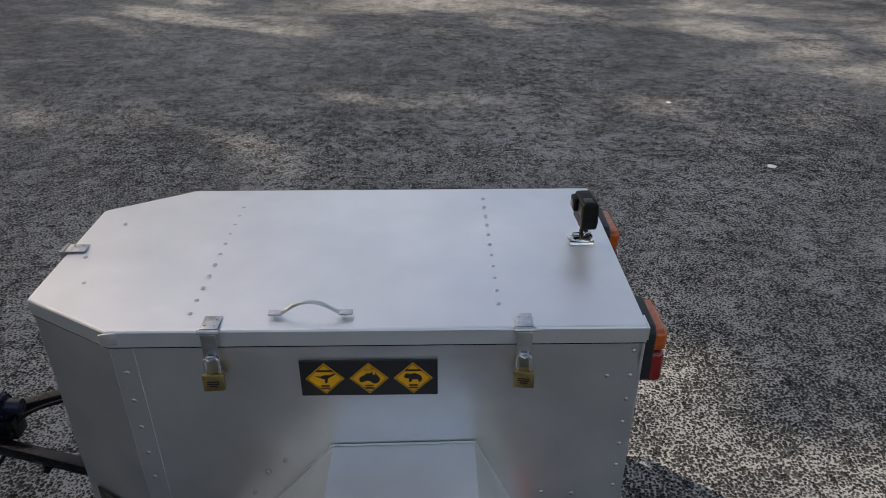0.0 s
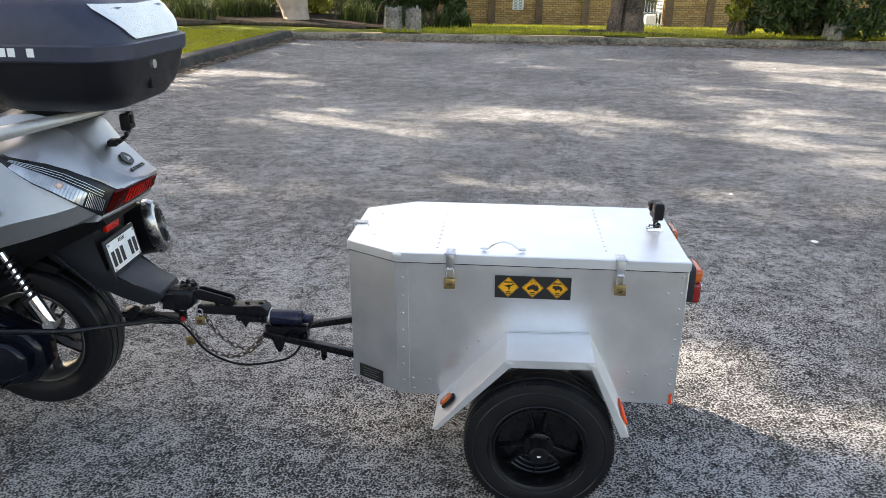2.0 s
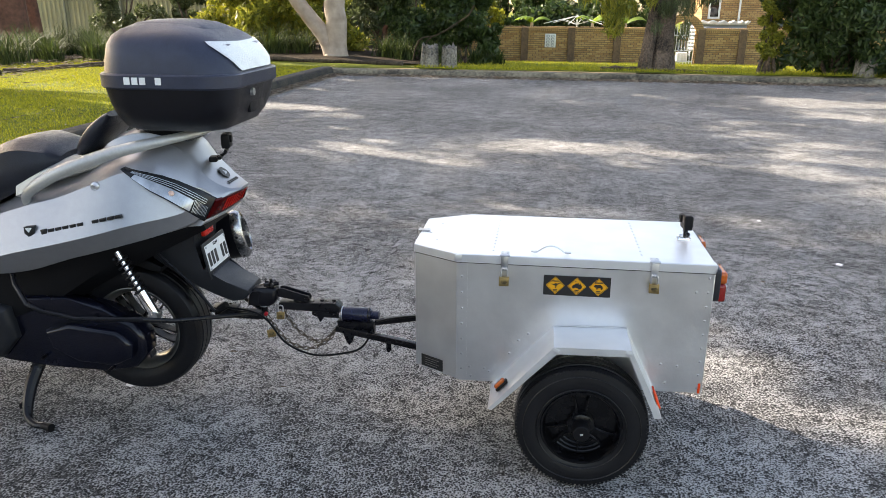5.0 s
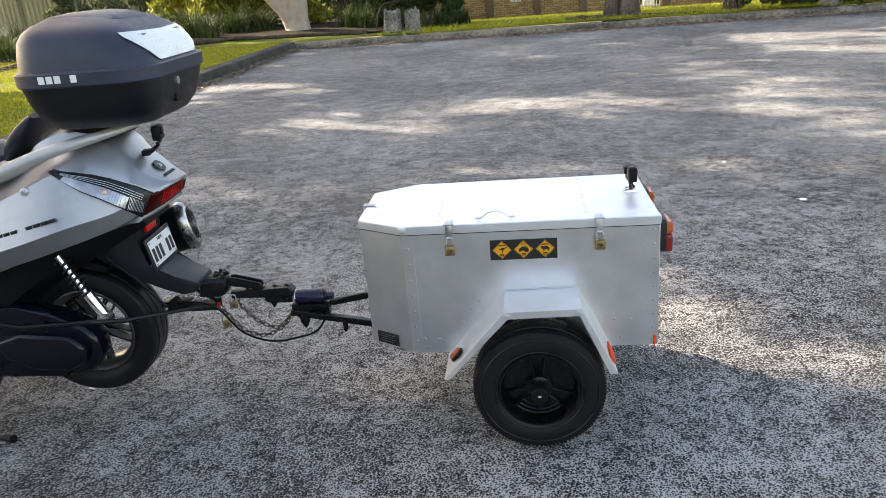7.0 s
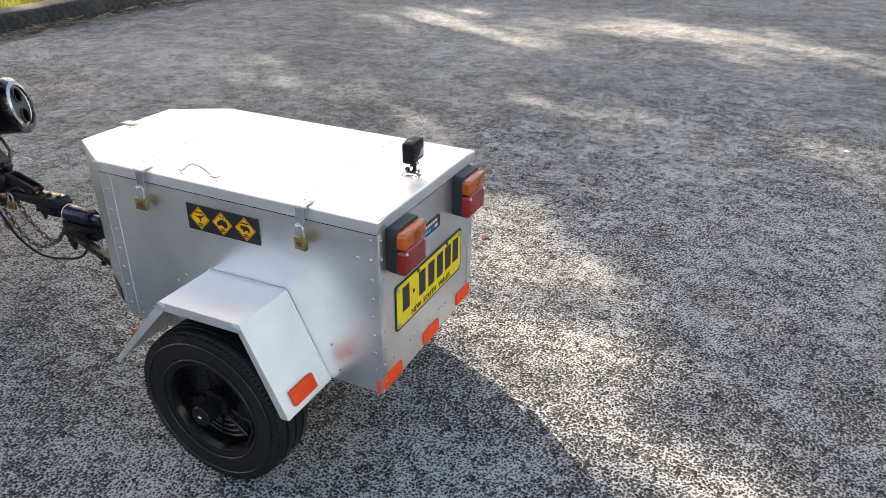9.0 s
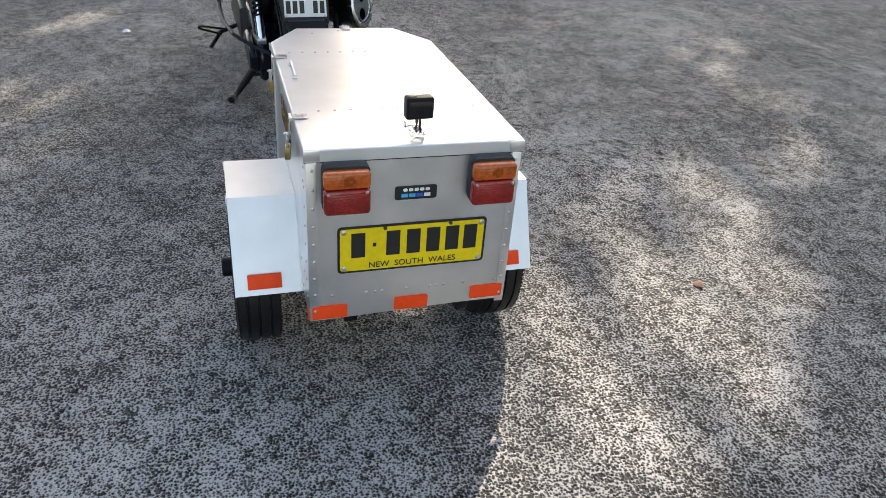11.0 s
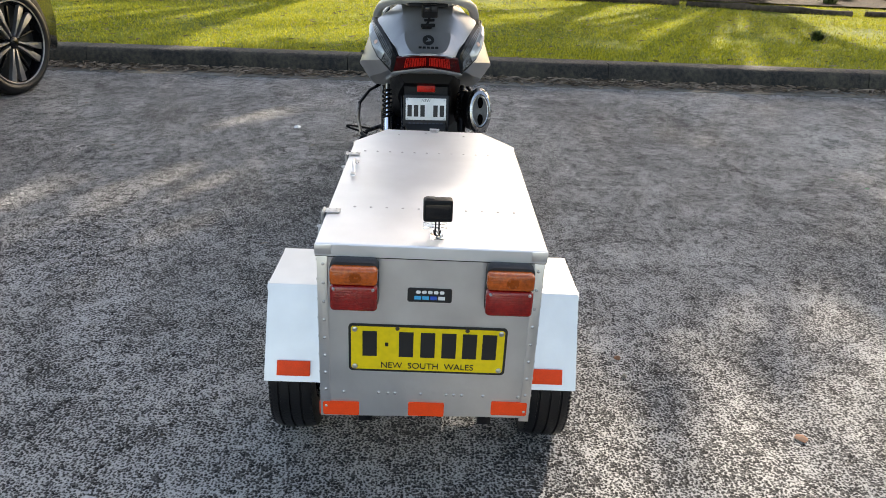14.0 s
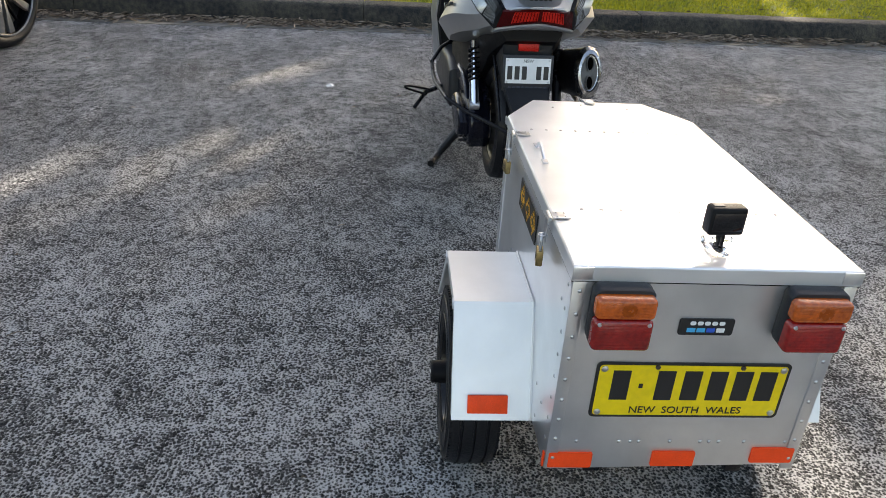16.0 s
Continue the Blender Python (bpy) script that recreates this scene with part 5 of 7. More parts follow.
for k in range(13):
    t = k / 12
    c = Vector((-2.262 + 0.135 * t, 0, 1.03 + 0.145 * t))
    w = 0.135 * math.sin(math.pi * min(1, 0.18 + 0.64 * t)) ** 0.5
    th = 0.030 * math.sin(math.pi * (0.08 + 0.84 * t)) ** 0.6
    nrm = Vector((0.735, 0, -0.68))
    row = []
    for j in range(16):
        a = 2 * math.pi * j / 16
        e = Vector((0, math.copysign(abs(math.cos(a)) ** 0.6, math.cos(a)) * w, 0)) + nrm * math.copysign(abs(math.sin(a)) ** 0.7, math.sin(a)) * th
        row.append(c + Vector((0, YS, 0)) + e)
    rows.append(row)
rings(bm, rows)
part("backrest_pad", bm, "seat", scooter, "dark vinyl backrest pad", sharp=50)
bm = B()
loft(bm, [(-1.90, 0.06, 1.07, 0.11, 1.09, 0.10, 1.115, 0.05, 1.125, 0.02, 1.126), (-2.02, 0.08, 1.05, 0.145, 1.07, 0.13, 1.115, 0.06, 1.128, 0.02, 1.13), (-2.11, 0.08, 1.03, 0.15, 1.04, 0.13, 1.085, 0.06, 1.10, 0.02, 1.10), (-2.17, 0.08, 1.01, 0.13, 1.015, 0.11, 1.035, 0.06, 1.045, 0.02, 1.045)], 4)
part("backrest_cowl", bm, "silver", scooter)

# mudguard, plate and reflector
bm = B()
prism(bm, [(-1.830, 0.815), (-1.862, 0.700), (-1.836, 0.595), (-1.745, 0.545), (-1.672, 0.513), (-1.664, 0.497), (-1.692, 0.470), (-1.739, 0.461), (-1.805, 0.489), (-1.903, 0.545), (-2.020, 0.637), (-2.060, 0.735), (-2.02, 0.80)], "y", YS - 0.100, YS + 0.100, 0.010)
for v in bm.verts:   # the flap narrows towards its tip
    k = min(1, max(0, (0.60 - v.co.z) / 0.11))
    v.co.y = YS + (v.co.y - YS) * (1 - 0.34 * k)
part("rear_mudguard", bm, "grey_plastic", scooter, "matt dark grey rear mudguard")
bm = B()
pm = Matrix.Translation((-1.814, YS, 0.632)) @ Matrix.Rotation(radians(-10), 4, "Y")
box(bm, (0, 0, 0), (0.008, 0.206, 0.142), 0.003, pm)
holder = part("plate_holder", bm, "grey_plastic", scooter, "dark plate surround with unreadable lettering")
bm = B()
box(bm, (0.005, 0, 0.008), (0.002, 0.184, 0.098), 0.0008, pm)
pf = part("number_plate", bm, "white", holder, "white number plate with black characters")
for k in range(6):
    if k == 3:
        continue
    bm = B()
    box(bm, (0.0063, -0.074 + 0.0295 * k, 0.000), (0.0008, 0.020, 0.052), 0, pm)
    part("character_bar", bm, "ink", pf)
letters("state_name", "NSW", 0.018, pm @ Matrix.Translation((0.0066, 0, 0.046)) @ REAR, "ink", pf)
for k in range(9):
    bm = B()
    box(bm, (0.0045, -0.072 + 0.018 * k, -0.057), (0.0008, 0.013, 0.008), 0, pm)
    part("print_bar", bm, "box_plastic", holder)
for y in (-0.085, 0.085):
    for z in (-0.036, 0.050):
        bm = B()
        tube(bm, [pm @ Vector((0.005, y, z)), pm @ Vector((0.010, y, z))], [0.005, 0.0035], 8)
        part("plate_screw", bm, "zinc", holder)
bm = B()
box(bm, (-1.842, YS, 0.728), (0.016, 0.082, 0.030), 0.003)
part("reflector", bm, "bulb_red", scooter, "red reflector above the plate")
for s in (-1, 1):
    bm = B()
    tube(bm, [(-2.03, YS + s * 0.115, 0.70), (-1.88, YS + s * 0.105, 0.545), (-1.80, YS + s * 0.10, 0.435)], 0.006, 8)
    part("mudguard_stay", bm, "black_paint", scooter)


def scooter_wheel(x, r, half, bead, lift=0.0, YS=YS):
    bm = B()
    up = r + lift
    tyre_mesh(bm, (x, YS, up), r, half, bead, seg=72)
    part("tyre", bm, "rubber", scooter, "black scooter tyre", sharp=40)
    bm = B()
    h = half * 0.72
    lathe(bm, [(-h, bead + 0.006), (-h - 0.004, bead - 0.004), (-h + 0.004, bead - 0.018), (-h * 0.4, bead - 0.03), (h * 0.4, bead - 0.03), (h - 0.004, bead - 0.018), (h + 0.004, bead - 0.004), (h, bead + 0.006), (-h, bead + 0.006)], (x, YS, up), seg=64)
    rim = part("rim", bm, "rim_grey", scooter, "grey cast alloy rim", sharp=40)
    for k in range(5):
        bm = B()
        m = Matrix.Translation((x, YS, up)) @ Matrix.Rotation(radians(20 + 72 * k), 4, "Y")
        for sg in (-1, 1):
            prism(bm, [(0.03, sg * 0.006), (bead - 0.02, sg * 0.030), (bead - 0.02, sg * 0.016), (0.03, sg * 0.022)], "y", -0.022, 0.022, 0.003)
        bmesh.ops.transform(bm, matrix=m, verts=bm.verts)
        part("spoke", bm, "black_paint", rim)
    bm = B()
    lathe(bm, [(-0.07, 0.001), (-0.07, 0.034), (0.07, 0.034), (0.07, 0.001)], (x, YS, up), seg=24)
    part("hub", bm, "black_paint", rim)


scooter_wheel(-2.138, 0.262, 0.077, 0.176, 0.066, YS - 0.015)
scooter_wheel(-3.72, 0.270, 0.058, 0.190)

bm = B()
arc_o = [(-2.138 + 0.310 * math.cos(a), 0.328 + 0.310 * math.sin(a)) for a in (radians(62 + 10 * i) for i in range(13))]
arc_i = [(-2.138 + 0.282 * math.cos(a), 0.328 + 0.282 * math.sin(a)) for a in (radians(62 + 10 * i) for i in range(13))]
prism(bm, arc_o + arc_i[::-1], "y", YS - 0.095, YS + 0.095, 0.006)
part("wheel_hugger", bm, "black_plastic", scooter)

# engine and transmission on the near side
bm = B()
prism(bm, [(-2.80, 0.26), (-2.62, 0.225), (-2.42, 0.205), (-2.22, 0.190), (-2.10, 0.215), (-2.05, 0.275), (-2.05, 0.35), (-2.09, 0.40), (-2.20, 0.455), (-2.38, 0.49), (-2.62, 0.505), (-2.80, 0.50)], "y", YS - 0.085, YS - 0.190, 0.022, 4)
case = part("transmission_case", bm, "navy_plastic", scooter, "dark blue-black transmission cover")
bm = B()
prism(bm, [(-2.42, 0.375), (-2.40, 0.300), (-2.30, 0.250), (-2.16, 0.240), (-2.09, 0.275), (-2.08, 0.335), (-2.13, 0.385), (-2.32, 0.408)], "y", YS - 0.17, YS - 0.235, 0.020, 4)
part("belt_cover", bm, "navy_plastic", case)
bm = B()
prism(bm, [(-2.50, 0.450), (-2.40, 0.424), (-2.22, 0.424), (-2.12, 0.430), (-2.20, 0.478), (-2.32, 0.500), (-2.50, 0.506)], "y", YS - 0.15, YS - 0.205, 0.016, 3)
part("air_filter_cover", bm, "navy_plastic", case)
for x, z in ((-2.215, 0.438), (-2.19, 0.215), (-2.46, 0.25)):
    bm = B()
    lathe(bm, [(-0.218, 0.0005), (-0.218, 0.007), (-0.18, 0.007)], (x, YS, z), "y", 8)
    part("cover_bolt", bm, "black_paint", case)
bm = B()
prism(bm, [(-3.34, 0.24), (-2.62, 0.245), (-2.545, 0.33), (-2.56, 0.455), (-2.70, 0.485), (-3.30, 0.46)], "y", YS - 0.235, YS + 0.235, 0.03, 4)
part("footboard", bm, "grey_plastic", scooter, "dark grey footboard fairing")
for s in (-1, 1):   # rear shock with spring and chrome body
    a, b = Vector((-2.112, YS + s * 0.185, 0.690)), Vector((-1.985, YS + s * 0.180, 0.415))
    d = (b - a).normalized()
    bm = B()
    tube(bm, [a, a + d * 0.20], 0.012, 10)
    tube(bm, [a + d * 0.165, a + d * 0.27], 0.021, 14)
    sh = part("shock_absorber", bm, "chrome" if s < 0 else "black_paint", scooter, "rear shock absorber")
    bm = B()
    e1 = d.orthogonal().normalized()
    e2 = d.cross(e1)
    tube(bm, [a + d * (0.02 + 0.15 * i / 72) + (e1 * math.cos(i * 0.61) + e2 * math.sin(i * 0.61)) * 0.023 for i in range(73)], 0.0045, 6)
    part("spring", bm, "black_paint", sh)
    bm = B()
    tube(bm, [b - d * 0.03 + Vector((0, -0.02, 0)), b - d * 0.03 + Vector((0, 0.02, 0))], 0.020, 12)
    part("shock_eye", bm, "zinc" if s < 0 else "black_paint", sh)

# silencer on the far side, with a chrome end and two outlets
ma, mb = Vector((-2.42, YS + 0.195, 0.50)), Vector((-1.800, YS + 0.246, 0.640))
d = (mb - ma).normalized()
bm = B()
tube(bm, [(-0.60, 0, 0), (-0.56, 0, 0), (-0.03, 0, 0), (-0.02, 0, 0)], [0.055, 0.074, 0.088, 0.088], 28)
bmesh.ops.transform(bm, matrix=Matrix.Translation(mb) @ d.to_track_quat("X", "Z").to_matrix().to_4x4() @ Matrix.Diagonal((1, 0.60, 1.14, 1)), verts=bm.verts)
can = part("silencer", bm, "black_paint", scooter, "black silencer with a chrome end")
q4 = d.to_track_quat("X", "Z").to_matrix().to_4x4()
bm = B()
lathe(bm, [(-0.026, 0.088), (-0.022, 0.0925), (-0.004, 0.0915), (0.012, 0.080), (0.016, 0.066), (0.006, 0.062), (0.004, 0.050)], (0, 0, 0), "x", 36)
bmesh.ops.transform(bm, matrix=Matrix.Translation(mb) @ q4 @ Matrix.Diagonal((1, 0.60, 1.14, 1)), verts=bm.verts)
end = part("end_cap", bm, "dull_chrome", can, "chrome end cap")
bm = B()
lathe(bm, [(0.000, 0.063), (0.0045, 0.063), (0.0055, 0.055), (0.0055, 0.0005)], (0, 0, 0), "x", 32)
bmesh.ops.transform(bm, matrix=Matrix.Translation(mb) @ q4 @ Matrix.Diagonal((1, 0.60, 1.14, 1)), verts=bm.verts)
part("end_plate", bm, "silencer_grey", end, "dull grey end plate")
for z in (-0.033, 0.033):
    bm = B()
    lathe(bm, [(0.002, 0.0245), (0.016, 0.0255), (0.016, 0.0225), (0.004, 0.0220)], (0, 0.0, z), "x", 20)
    bmesh.ops.transform(bm, matrix=Matrix.Translation(mb) @ q4 @ Matrix.Diagonal((1, 0.60, 1.14, 1)), verts=bm.verts)
    part("outlet", bm, "silencer_grey", end)
    # flat black disc: the dark inside the open pipe put into colour
    bm = B()
    lathe(bm, [(0.0080, 0.0005), (0.0080, 0.0222), (0.0055, 0.0222)], (0, 0, z), "x", 20)
    bmesh.ops.transform(bm, matrix=Matrix.Translation(mb) @ q4 @ Matrix.Diagonal((1, 0.60, 1.14, 1)), verts=bm.verts)
    part("outlet_bore", bm, "void", end)
for a in range(0, 360, 60):
    bm = B()
    c = Vector((-0.010, 0.0925 * math.cos(radians(a)), 0.0925 * math.sin(radians(a))))
    m = Matrix.Translation(mb) @ q4 @ Matrix.Diagonal((1, 0.60, 1.14, 1))
    tube(bm, [m @ c, m @ (c * 1.02 + Vector((0.0, 0, 0)))], 0.006, 8)
    part("cap_hole", bm, "ink", end)

# stand, foot peg and tow frame
bm = B()
tube(bm, [(-2.520, -0.150, 0.27), (-2.530, -0.185, 0.205), (-2.540, -0.260, 0.120), (-2.530, -0.318, 0.050), (-2.510, -0.345, 0.020), (-2.465, -0.372, 0.012), (-2.428, -0.380, 0.016)], [0.028, 0.027, 0.024, 0.020, 0.016, 0.013, 0.012], 10, smooth=4)
stand = part("main_stand", bm, "black_paint", scooter, "black stand, folded down")
bm = B()
tube(bm, [(-2.520, 0.02, 0.27), (-2.530, 0.055, 0.205), (-2.540, 0.130, 0.120), (-2.530, 0.185, 0.050), (-2.510, 0.215, 0.020), (-2.465, 0.235, 0.012)], [0.024, 0.022, 0.018, 0.015, 0.012, 0.010], 10, smooth=4)
part("stand_leg", bm, "black_paint", stand)
bm = B()
tube(bm, [(-2.528, -0.19, 0.195), (-2.528, 0.06, 0.195)], 0.012, 8)
part("stand_brace", bm, "black_paint", stand)
bm = B()
tube(bm, [(-2.432, -0.380, 0.017), (-2.390, -0.392, 0.016)], [0.013, 0.017], 12)
part("stand_tip", bm, "black_plastic", stand)
bm = B()
box(bm, (-2.555, -0.300, 0.058), (0.012, 0.05, 0.024), 0.004)
part("stand_tang", bm, "black_paint", stand)
bm = B()
tube(bm, [(-2.90, YS - 0.20, 0.290), (-2.84, YS - 0.33, 0.255), (-2.80, YS - 0.395, 0.178)], [0.013, 0.012, 0.011], 8)
peg = part("foot_peg", bm, "black_paint", scooter, "black folding foot peg")
bm = B()
tube(bm, [(-2.84, YS - 0.31, 0.272), (-2.80, YS - 0.43, 0.300), (-2.795, YS - 0.436, 0.288), (-2.82, YS - 0.325, 0.248)], 0.0065, 7, smooth=3)
part("peg_loop", bm, "black_paint", peg)
for s, fl in ((-1, 0.072), (1, 0.0)):
    bm = B()
    tube(bm, [(-2.50, YS + s * 0.235, 0.610), (-2.455, YS + s * (0.262 + fl * 0.4), 0.585), (-2.385, YS + s * (0.268 + fl), 0.532), (-2.33, YS + s * (0.268 + fl), 0.508), (-2.215, YS + s * (0.265 + fl), 0.484), (-1.975, YS + s * (0.262 + fl * 0.6), 0.478), (-1.90, YS + s * 0.232, 0.445), (-1.80, YS + s * 0.125, 0.418), (-1.66, YS + s * 0.025, 0.398)], 0.0090, 10)
    part("tow_frame", bm, "black_paint", scooter, "black bent-tube tow frame")
bm = B()
box(bm, (-1.735, YS, 0.385), (0.20, 0.05, 0.026), 0.004)
box(bm, (-1.80, YS, 0.405), (0.10, 0.075, 0.012), 0.003)
tube(bm, [(-1.64, YS + 0.01, 0.38), (-1.64, YS + 0.01, 0.415)], 0.014, 10)
tow = part("tow_tongue", bm, "black_paint", scooter)
bm = B()
tube(bm, [(-1.80, YS - 0.05, 0.42), (-1.77, YS - 0.05, 0.44)], 0.016, 10)
part("trailer_socket", bm, "black_plastic", tow)
bm = B()
lathe(bm, [(0.40, 0.012), (0.43, 0.012), (0.44, 0.024), (0.455, 0.025), (0.47, 0.016)], (-1.64, YS + 0.01, 0), "z", 18)
part("tow_ball", bm, "zinc", tow)

# front of the scooter: leg shield, screen, bars, front guard
bm = B()
loft(bm, [(-3.08, 0.20, 0.36, 0.245, 0.40, 0.270, 0.62, 0.240, 0.92, 0.14, 1.02, 0.02, 1.05), (-3.22, 0.20, 0.30, 0.26, 0.36, 0.285, 0.62, 0.255, 0.92, 0.15, 1.02, 0.02, 1.06), (-3.42, 0.17, 0.30, 0.21, 0.34, 0.245, 0.62, 0.225, 0.84, 0.16, 0.98, 0.02, 1.01), (-3.60, 0.10, 0.44, 0.15, 0.48, 0.22, 0.66, 0.20, 0.80, 0.11, 0.90, 0.02, 0.93), (-3.78, 0.04, 0.60, 0.06, 0.62, 0.10, 0.68, 0.09, 0.74, 0.05, 0.78, 0.02, 0.79)], 5)
part("front_fairing", bm, "silver", scooter, "silver front fairing and leg shield", sharp=35)
bm = B()
loft(bm, [(-3.055, 0.18, 0.38, 0.225, 0.42, 0.252, 0.62, 0.222, 0.89, 0.15, 0.98, 0.02, 1.01), (-3.078, 0.19, 0.37, 0.235, 0.41, 0.262, 0.62, 0.232, 0.91, 0.16, 1.00, 0.02, 1.03)], 2)
part("leg_shield", bm, "black_plastic", scooter, "dark inner leg shield")
bm = B()
rows = []
for k in range(9):
    t = k / 8
    w = 0.24 * (1 - 0.35 * t)
    rows.append([(-3.52 + 0.30 * t + 0.10 * (j / 8) ** 2 * 0 + 0.22 * (abs(j - 4) / 4) ** 2 * 0.5, YS - w + 2 * w * j / 8, 0.92 + 0.42 * t) for j in range(9)])
vs = [[bm.verts.new(p) for p in r] for r in rows]
for a, b in zip(vs, vs[1:]):
    for j in range(8):
        bm.faces.new((a[j], a[j + 1], b[j + 1], b[j]))
bmesh.ops.solidify(bm, geom=bm.faces[:], thickness=0.004)
part("windscreen", bm, "glass_dark", scooter, "tinted windscreen")
bm = B()
tube(bm, [(-3.02, YS - 0.34, 1.16), (-3.08, YS - 0.22, 1.17), (-3.16, YS - 0.08, 1.13), (-3.16, YS + 0.08, 1.13), (-3.08, YS + 0.22, 1.17), (-3.02, YS + 0.34, 1.16)], 0.016, 10, smooth=4)
part("handlebar", bm, "black_plastic", scooter)
bm = B()
lo = [(-3.72 + 0.30 * math.cos(a), 0.275 + 0.30 * math.sin(a)) for a in (radians(15 + 10 * i) for i in range(15))]
hi = [(-3.72 + 0.315 * math.cos(a), 0.275 + 0.315 * math.sin(a)) for a in (radians(15 + 10 * i) for i in range(15))]
prism(bm, lo + hi[::-1], "y", YS - 0.07, YS + 0.07, 0.003)
part("front_mudguard", bm, "silver", scooter)
for s in (-1, 1):
    bm = B()
    tube(bm, [(-3.72, YS + s * 0.085, 0.275), (-3.50, YS + s * 0.085, 0.75)], 0.02, 10)
    part("fork_leg", bm, "black_paint", scooter)

# second action camera, clamped to the tail
cam_b, add = action_camera((-1.735, -0.060, 1.022), math.pi + 0.20, 0.0, 0.0, "small black action camera clamped to the scooter tail")
bm = B()
tube(bm, [(0.0, 0, 0.03), (0.008, 0.004, 0.008), (0.028, 0.004, -0.004), (0.048, 0, -0.012)], 0.006, 8)
add("mount_arm", bm, "black_plastic")
bm = B()
box(bm, (0.052, 0, -0.014), (0.030, 0.044, 0.020), 0.005)
tube(bm, [(0.026, -0.03, -0.006), (0.026, 0.03, -0.006)], 0.007, 8)
tube(bm, [(0.004, -0.022, 0.018), (0.004, 0.022, 0.018)], 0.006, 8)
add("mount_clamp", bm, "black_plastic")

# top box on the rack
BX = -1.835
topbox = thing("top_box", (BX, YS, 1.125), "black motorcycle top box with a clear rear lens", "top box")


def ring_box(z, x0, x1, hy, r):
    x0, x1 = BX + (x0 + 1.782) * 0.945, BX + (x1 + 1.782) * 0.965
    return rounded((x0 + x1) / 2, YS, (x1 - x0) / 2, hy, min(r, (x1 - x0) / 2 - 0.002, hy - 0.002), z, 8)


bm = B()
low = [(1.130, -1.955, -1.66, 0.14, 0.07), (1.136, -1.975, -1.63, 0.17, 0.09), (1.150, -1.992, -1.595, 0.21, 0.10), (1.185, -2.005, -1.57, 0.245, 0.11), (1.23, -2.016, -1.552, 0.262, 0.11), (1.288, -2.026, -1.540, 0.272, 0.11)]
rings(bm, [ring_box(*r) for r in low])
part("box_base", bm, "box_low", topbox, "matt black lower shell", sharp=50)
bm = B()
band = [(1.286, -2.030, -1.534, 0.278, 0.115), (1.292, -2.036, -1.528, 0.284, 0.12), (1.330, -2.036, -1.528, 0.284, 0.12), (1.335, -2.030, -1.534, 0.278, 0.115)]
rings(bm, [ring_box(*r) for r in band])
part("rim_band", bm, "box_plastic", topbox)
bm = B()
cap = [(1.333, -2.026, -1.540, 0.272, 0.12), (1.375, -2.022, -1.554, 0.268, 0.12), (1.425, -2.014, -1.586, 0.258, 0.12), (1.452, -1.998, -1.625, 0.240, 0.11), (1.472, -1.972, -1.665, 0.212, 0.10), (1.488, -1.930, -1.712, 0.17, 0.09), (1.497, -1.88, -1.76, 0.10, 0.05)]
rings(bm, [ring_box(*r) for r in cap])
boxlid = part("box_lid", bm, "box_plastic", topbox, "grained dark grey lid", sharp=40)
bm = B()   # raised centre panel of the lid
hump = [(1.44, -1.985, -1.640, 0.17, 0.08), (1.478, -1.968, -1.668, 0.165, 0.08), (1.494, -1.93, -1.71, 0.14, 0.07), (1.503, -1.88, -1.76, 0.08, 0.045)]
rings(bm, [ring_box(*r) for r in hump])
part("lid_panel", bm, "box_plastic", boxlid)
# the lens wraps the rear of the lid
bm = B()
rows = []
for k in range(25):
    t = -1 + 2 * k / 24
    a = abs(t)

    def on(z, lift=0.007):
        x0, x1, hy, r = [float(np.interp(z, [c[0] for c in cap], [c[i] for c in cap])) for i in (1, 2, 3, 4)]
        x0, x1 = BX + (x0 + 1.782) * 0.945, BX + (x1 + 1.782) * 0.965
        flat_y = hy - r
        s = a * (flat_y + r * 0.72)
        if s < flat_y:
            p = (x1, s)
        elif s < flat_y + r * math.pi / 2:
            g = (s - flat_y) / r
            p = (x1 - r + r * math.cos(g), flat_y + r * math.sin(g))
        else:
            p = (x1 - r - (s - flat_y - r * math.pi / 2), hy)
        c = Vector((BX, 0))
        v = Vector(p) - c
        v *= 1 + lift / v.length
        return (BX + v.x, YS + math.copysign(v.y, t), z)
    zl, zh = 1.342 + 0.084 * max(0, a - 0.62) / 0.38, 1.432 + 0.006 * a
    rows.append([on(zl, -0.004), on(zl), on((zl + zh) / 2, 0.006), on(zh), on(zh, -0.004)])
rings(bm, rows)
part("rear_lens", bm, "box_lens", topbox, "clear prismatic rear lens")
for k in range(5):
    if k == 3:
        continue
    bm = B()
    box(bm, (-1.935 + 0.0265 * k, YS - 0.2845, 1.314), (0.020, 0.0014, 0.023))
    part("character_bar", bm, "white", topbox, "worn white stick-on character")
bm = B()
lathe(bm, [(-1.62, 0.001), (-1.596, 0.001), (-1.596, 0.013), (-1.62, 0.014)], (0, YS - 0.05, 1.262), "x", 20)
part("box_lock", bm, "zinc", topbox, "steel lock barrel")
bm = B()
box(bm, (-1.622, YS + 0.03, 1.222), (0.014, 0.15, 0.07), 0.004)
part("box_latch", bm, "box_low", topbox)
bm = B()
rings(bm, [ring_box(*r) for r in ((1.108, -1.96, -1.79, 0.11, 0.05), (1.132, -1.96, -1.77, 0.13, 0.05))])
part("box_mount", bm, "black_plastic", topbox)

# the scooter stands a little askew to the trailer
for ob in (scooter, topbox, cam_b):
    askew = Matrix.Translation((-1.75, YS, 0)) @ Matrix.Rotation(radians(3), 4, "Z") @ Matrix.Translation((1.75, -YS, 0))
    ob.matrix_basis = askew @ Matrix.Translation(ob.location)
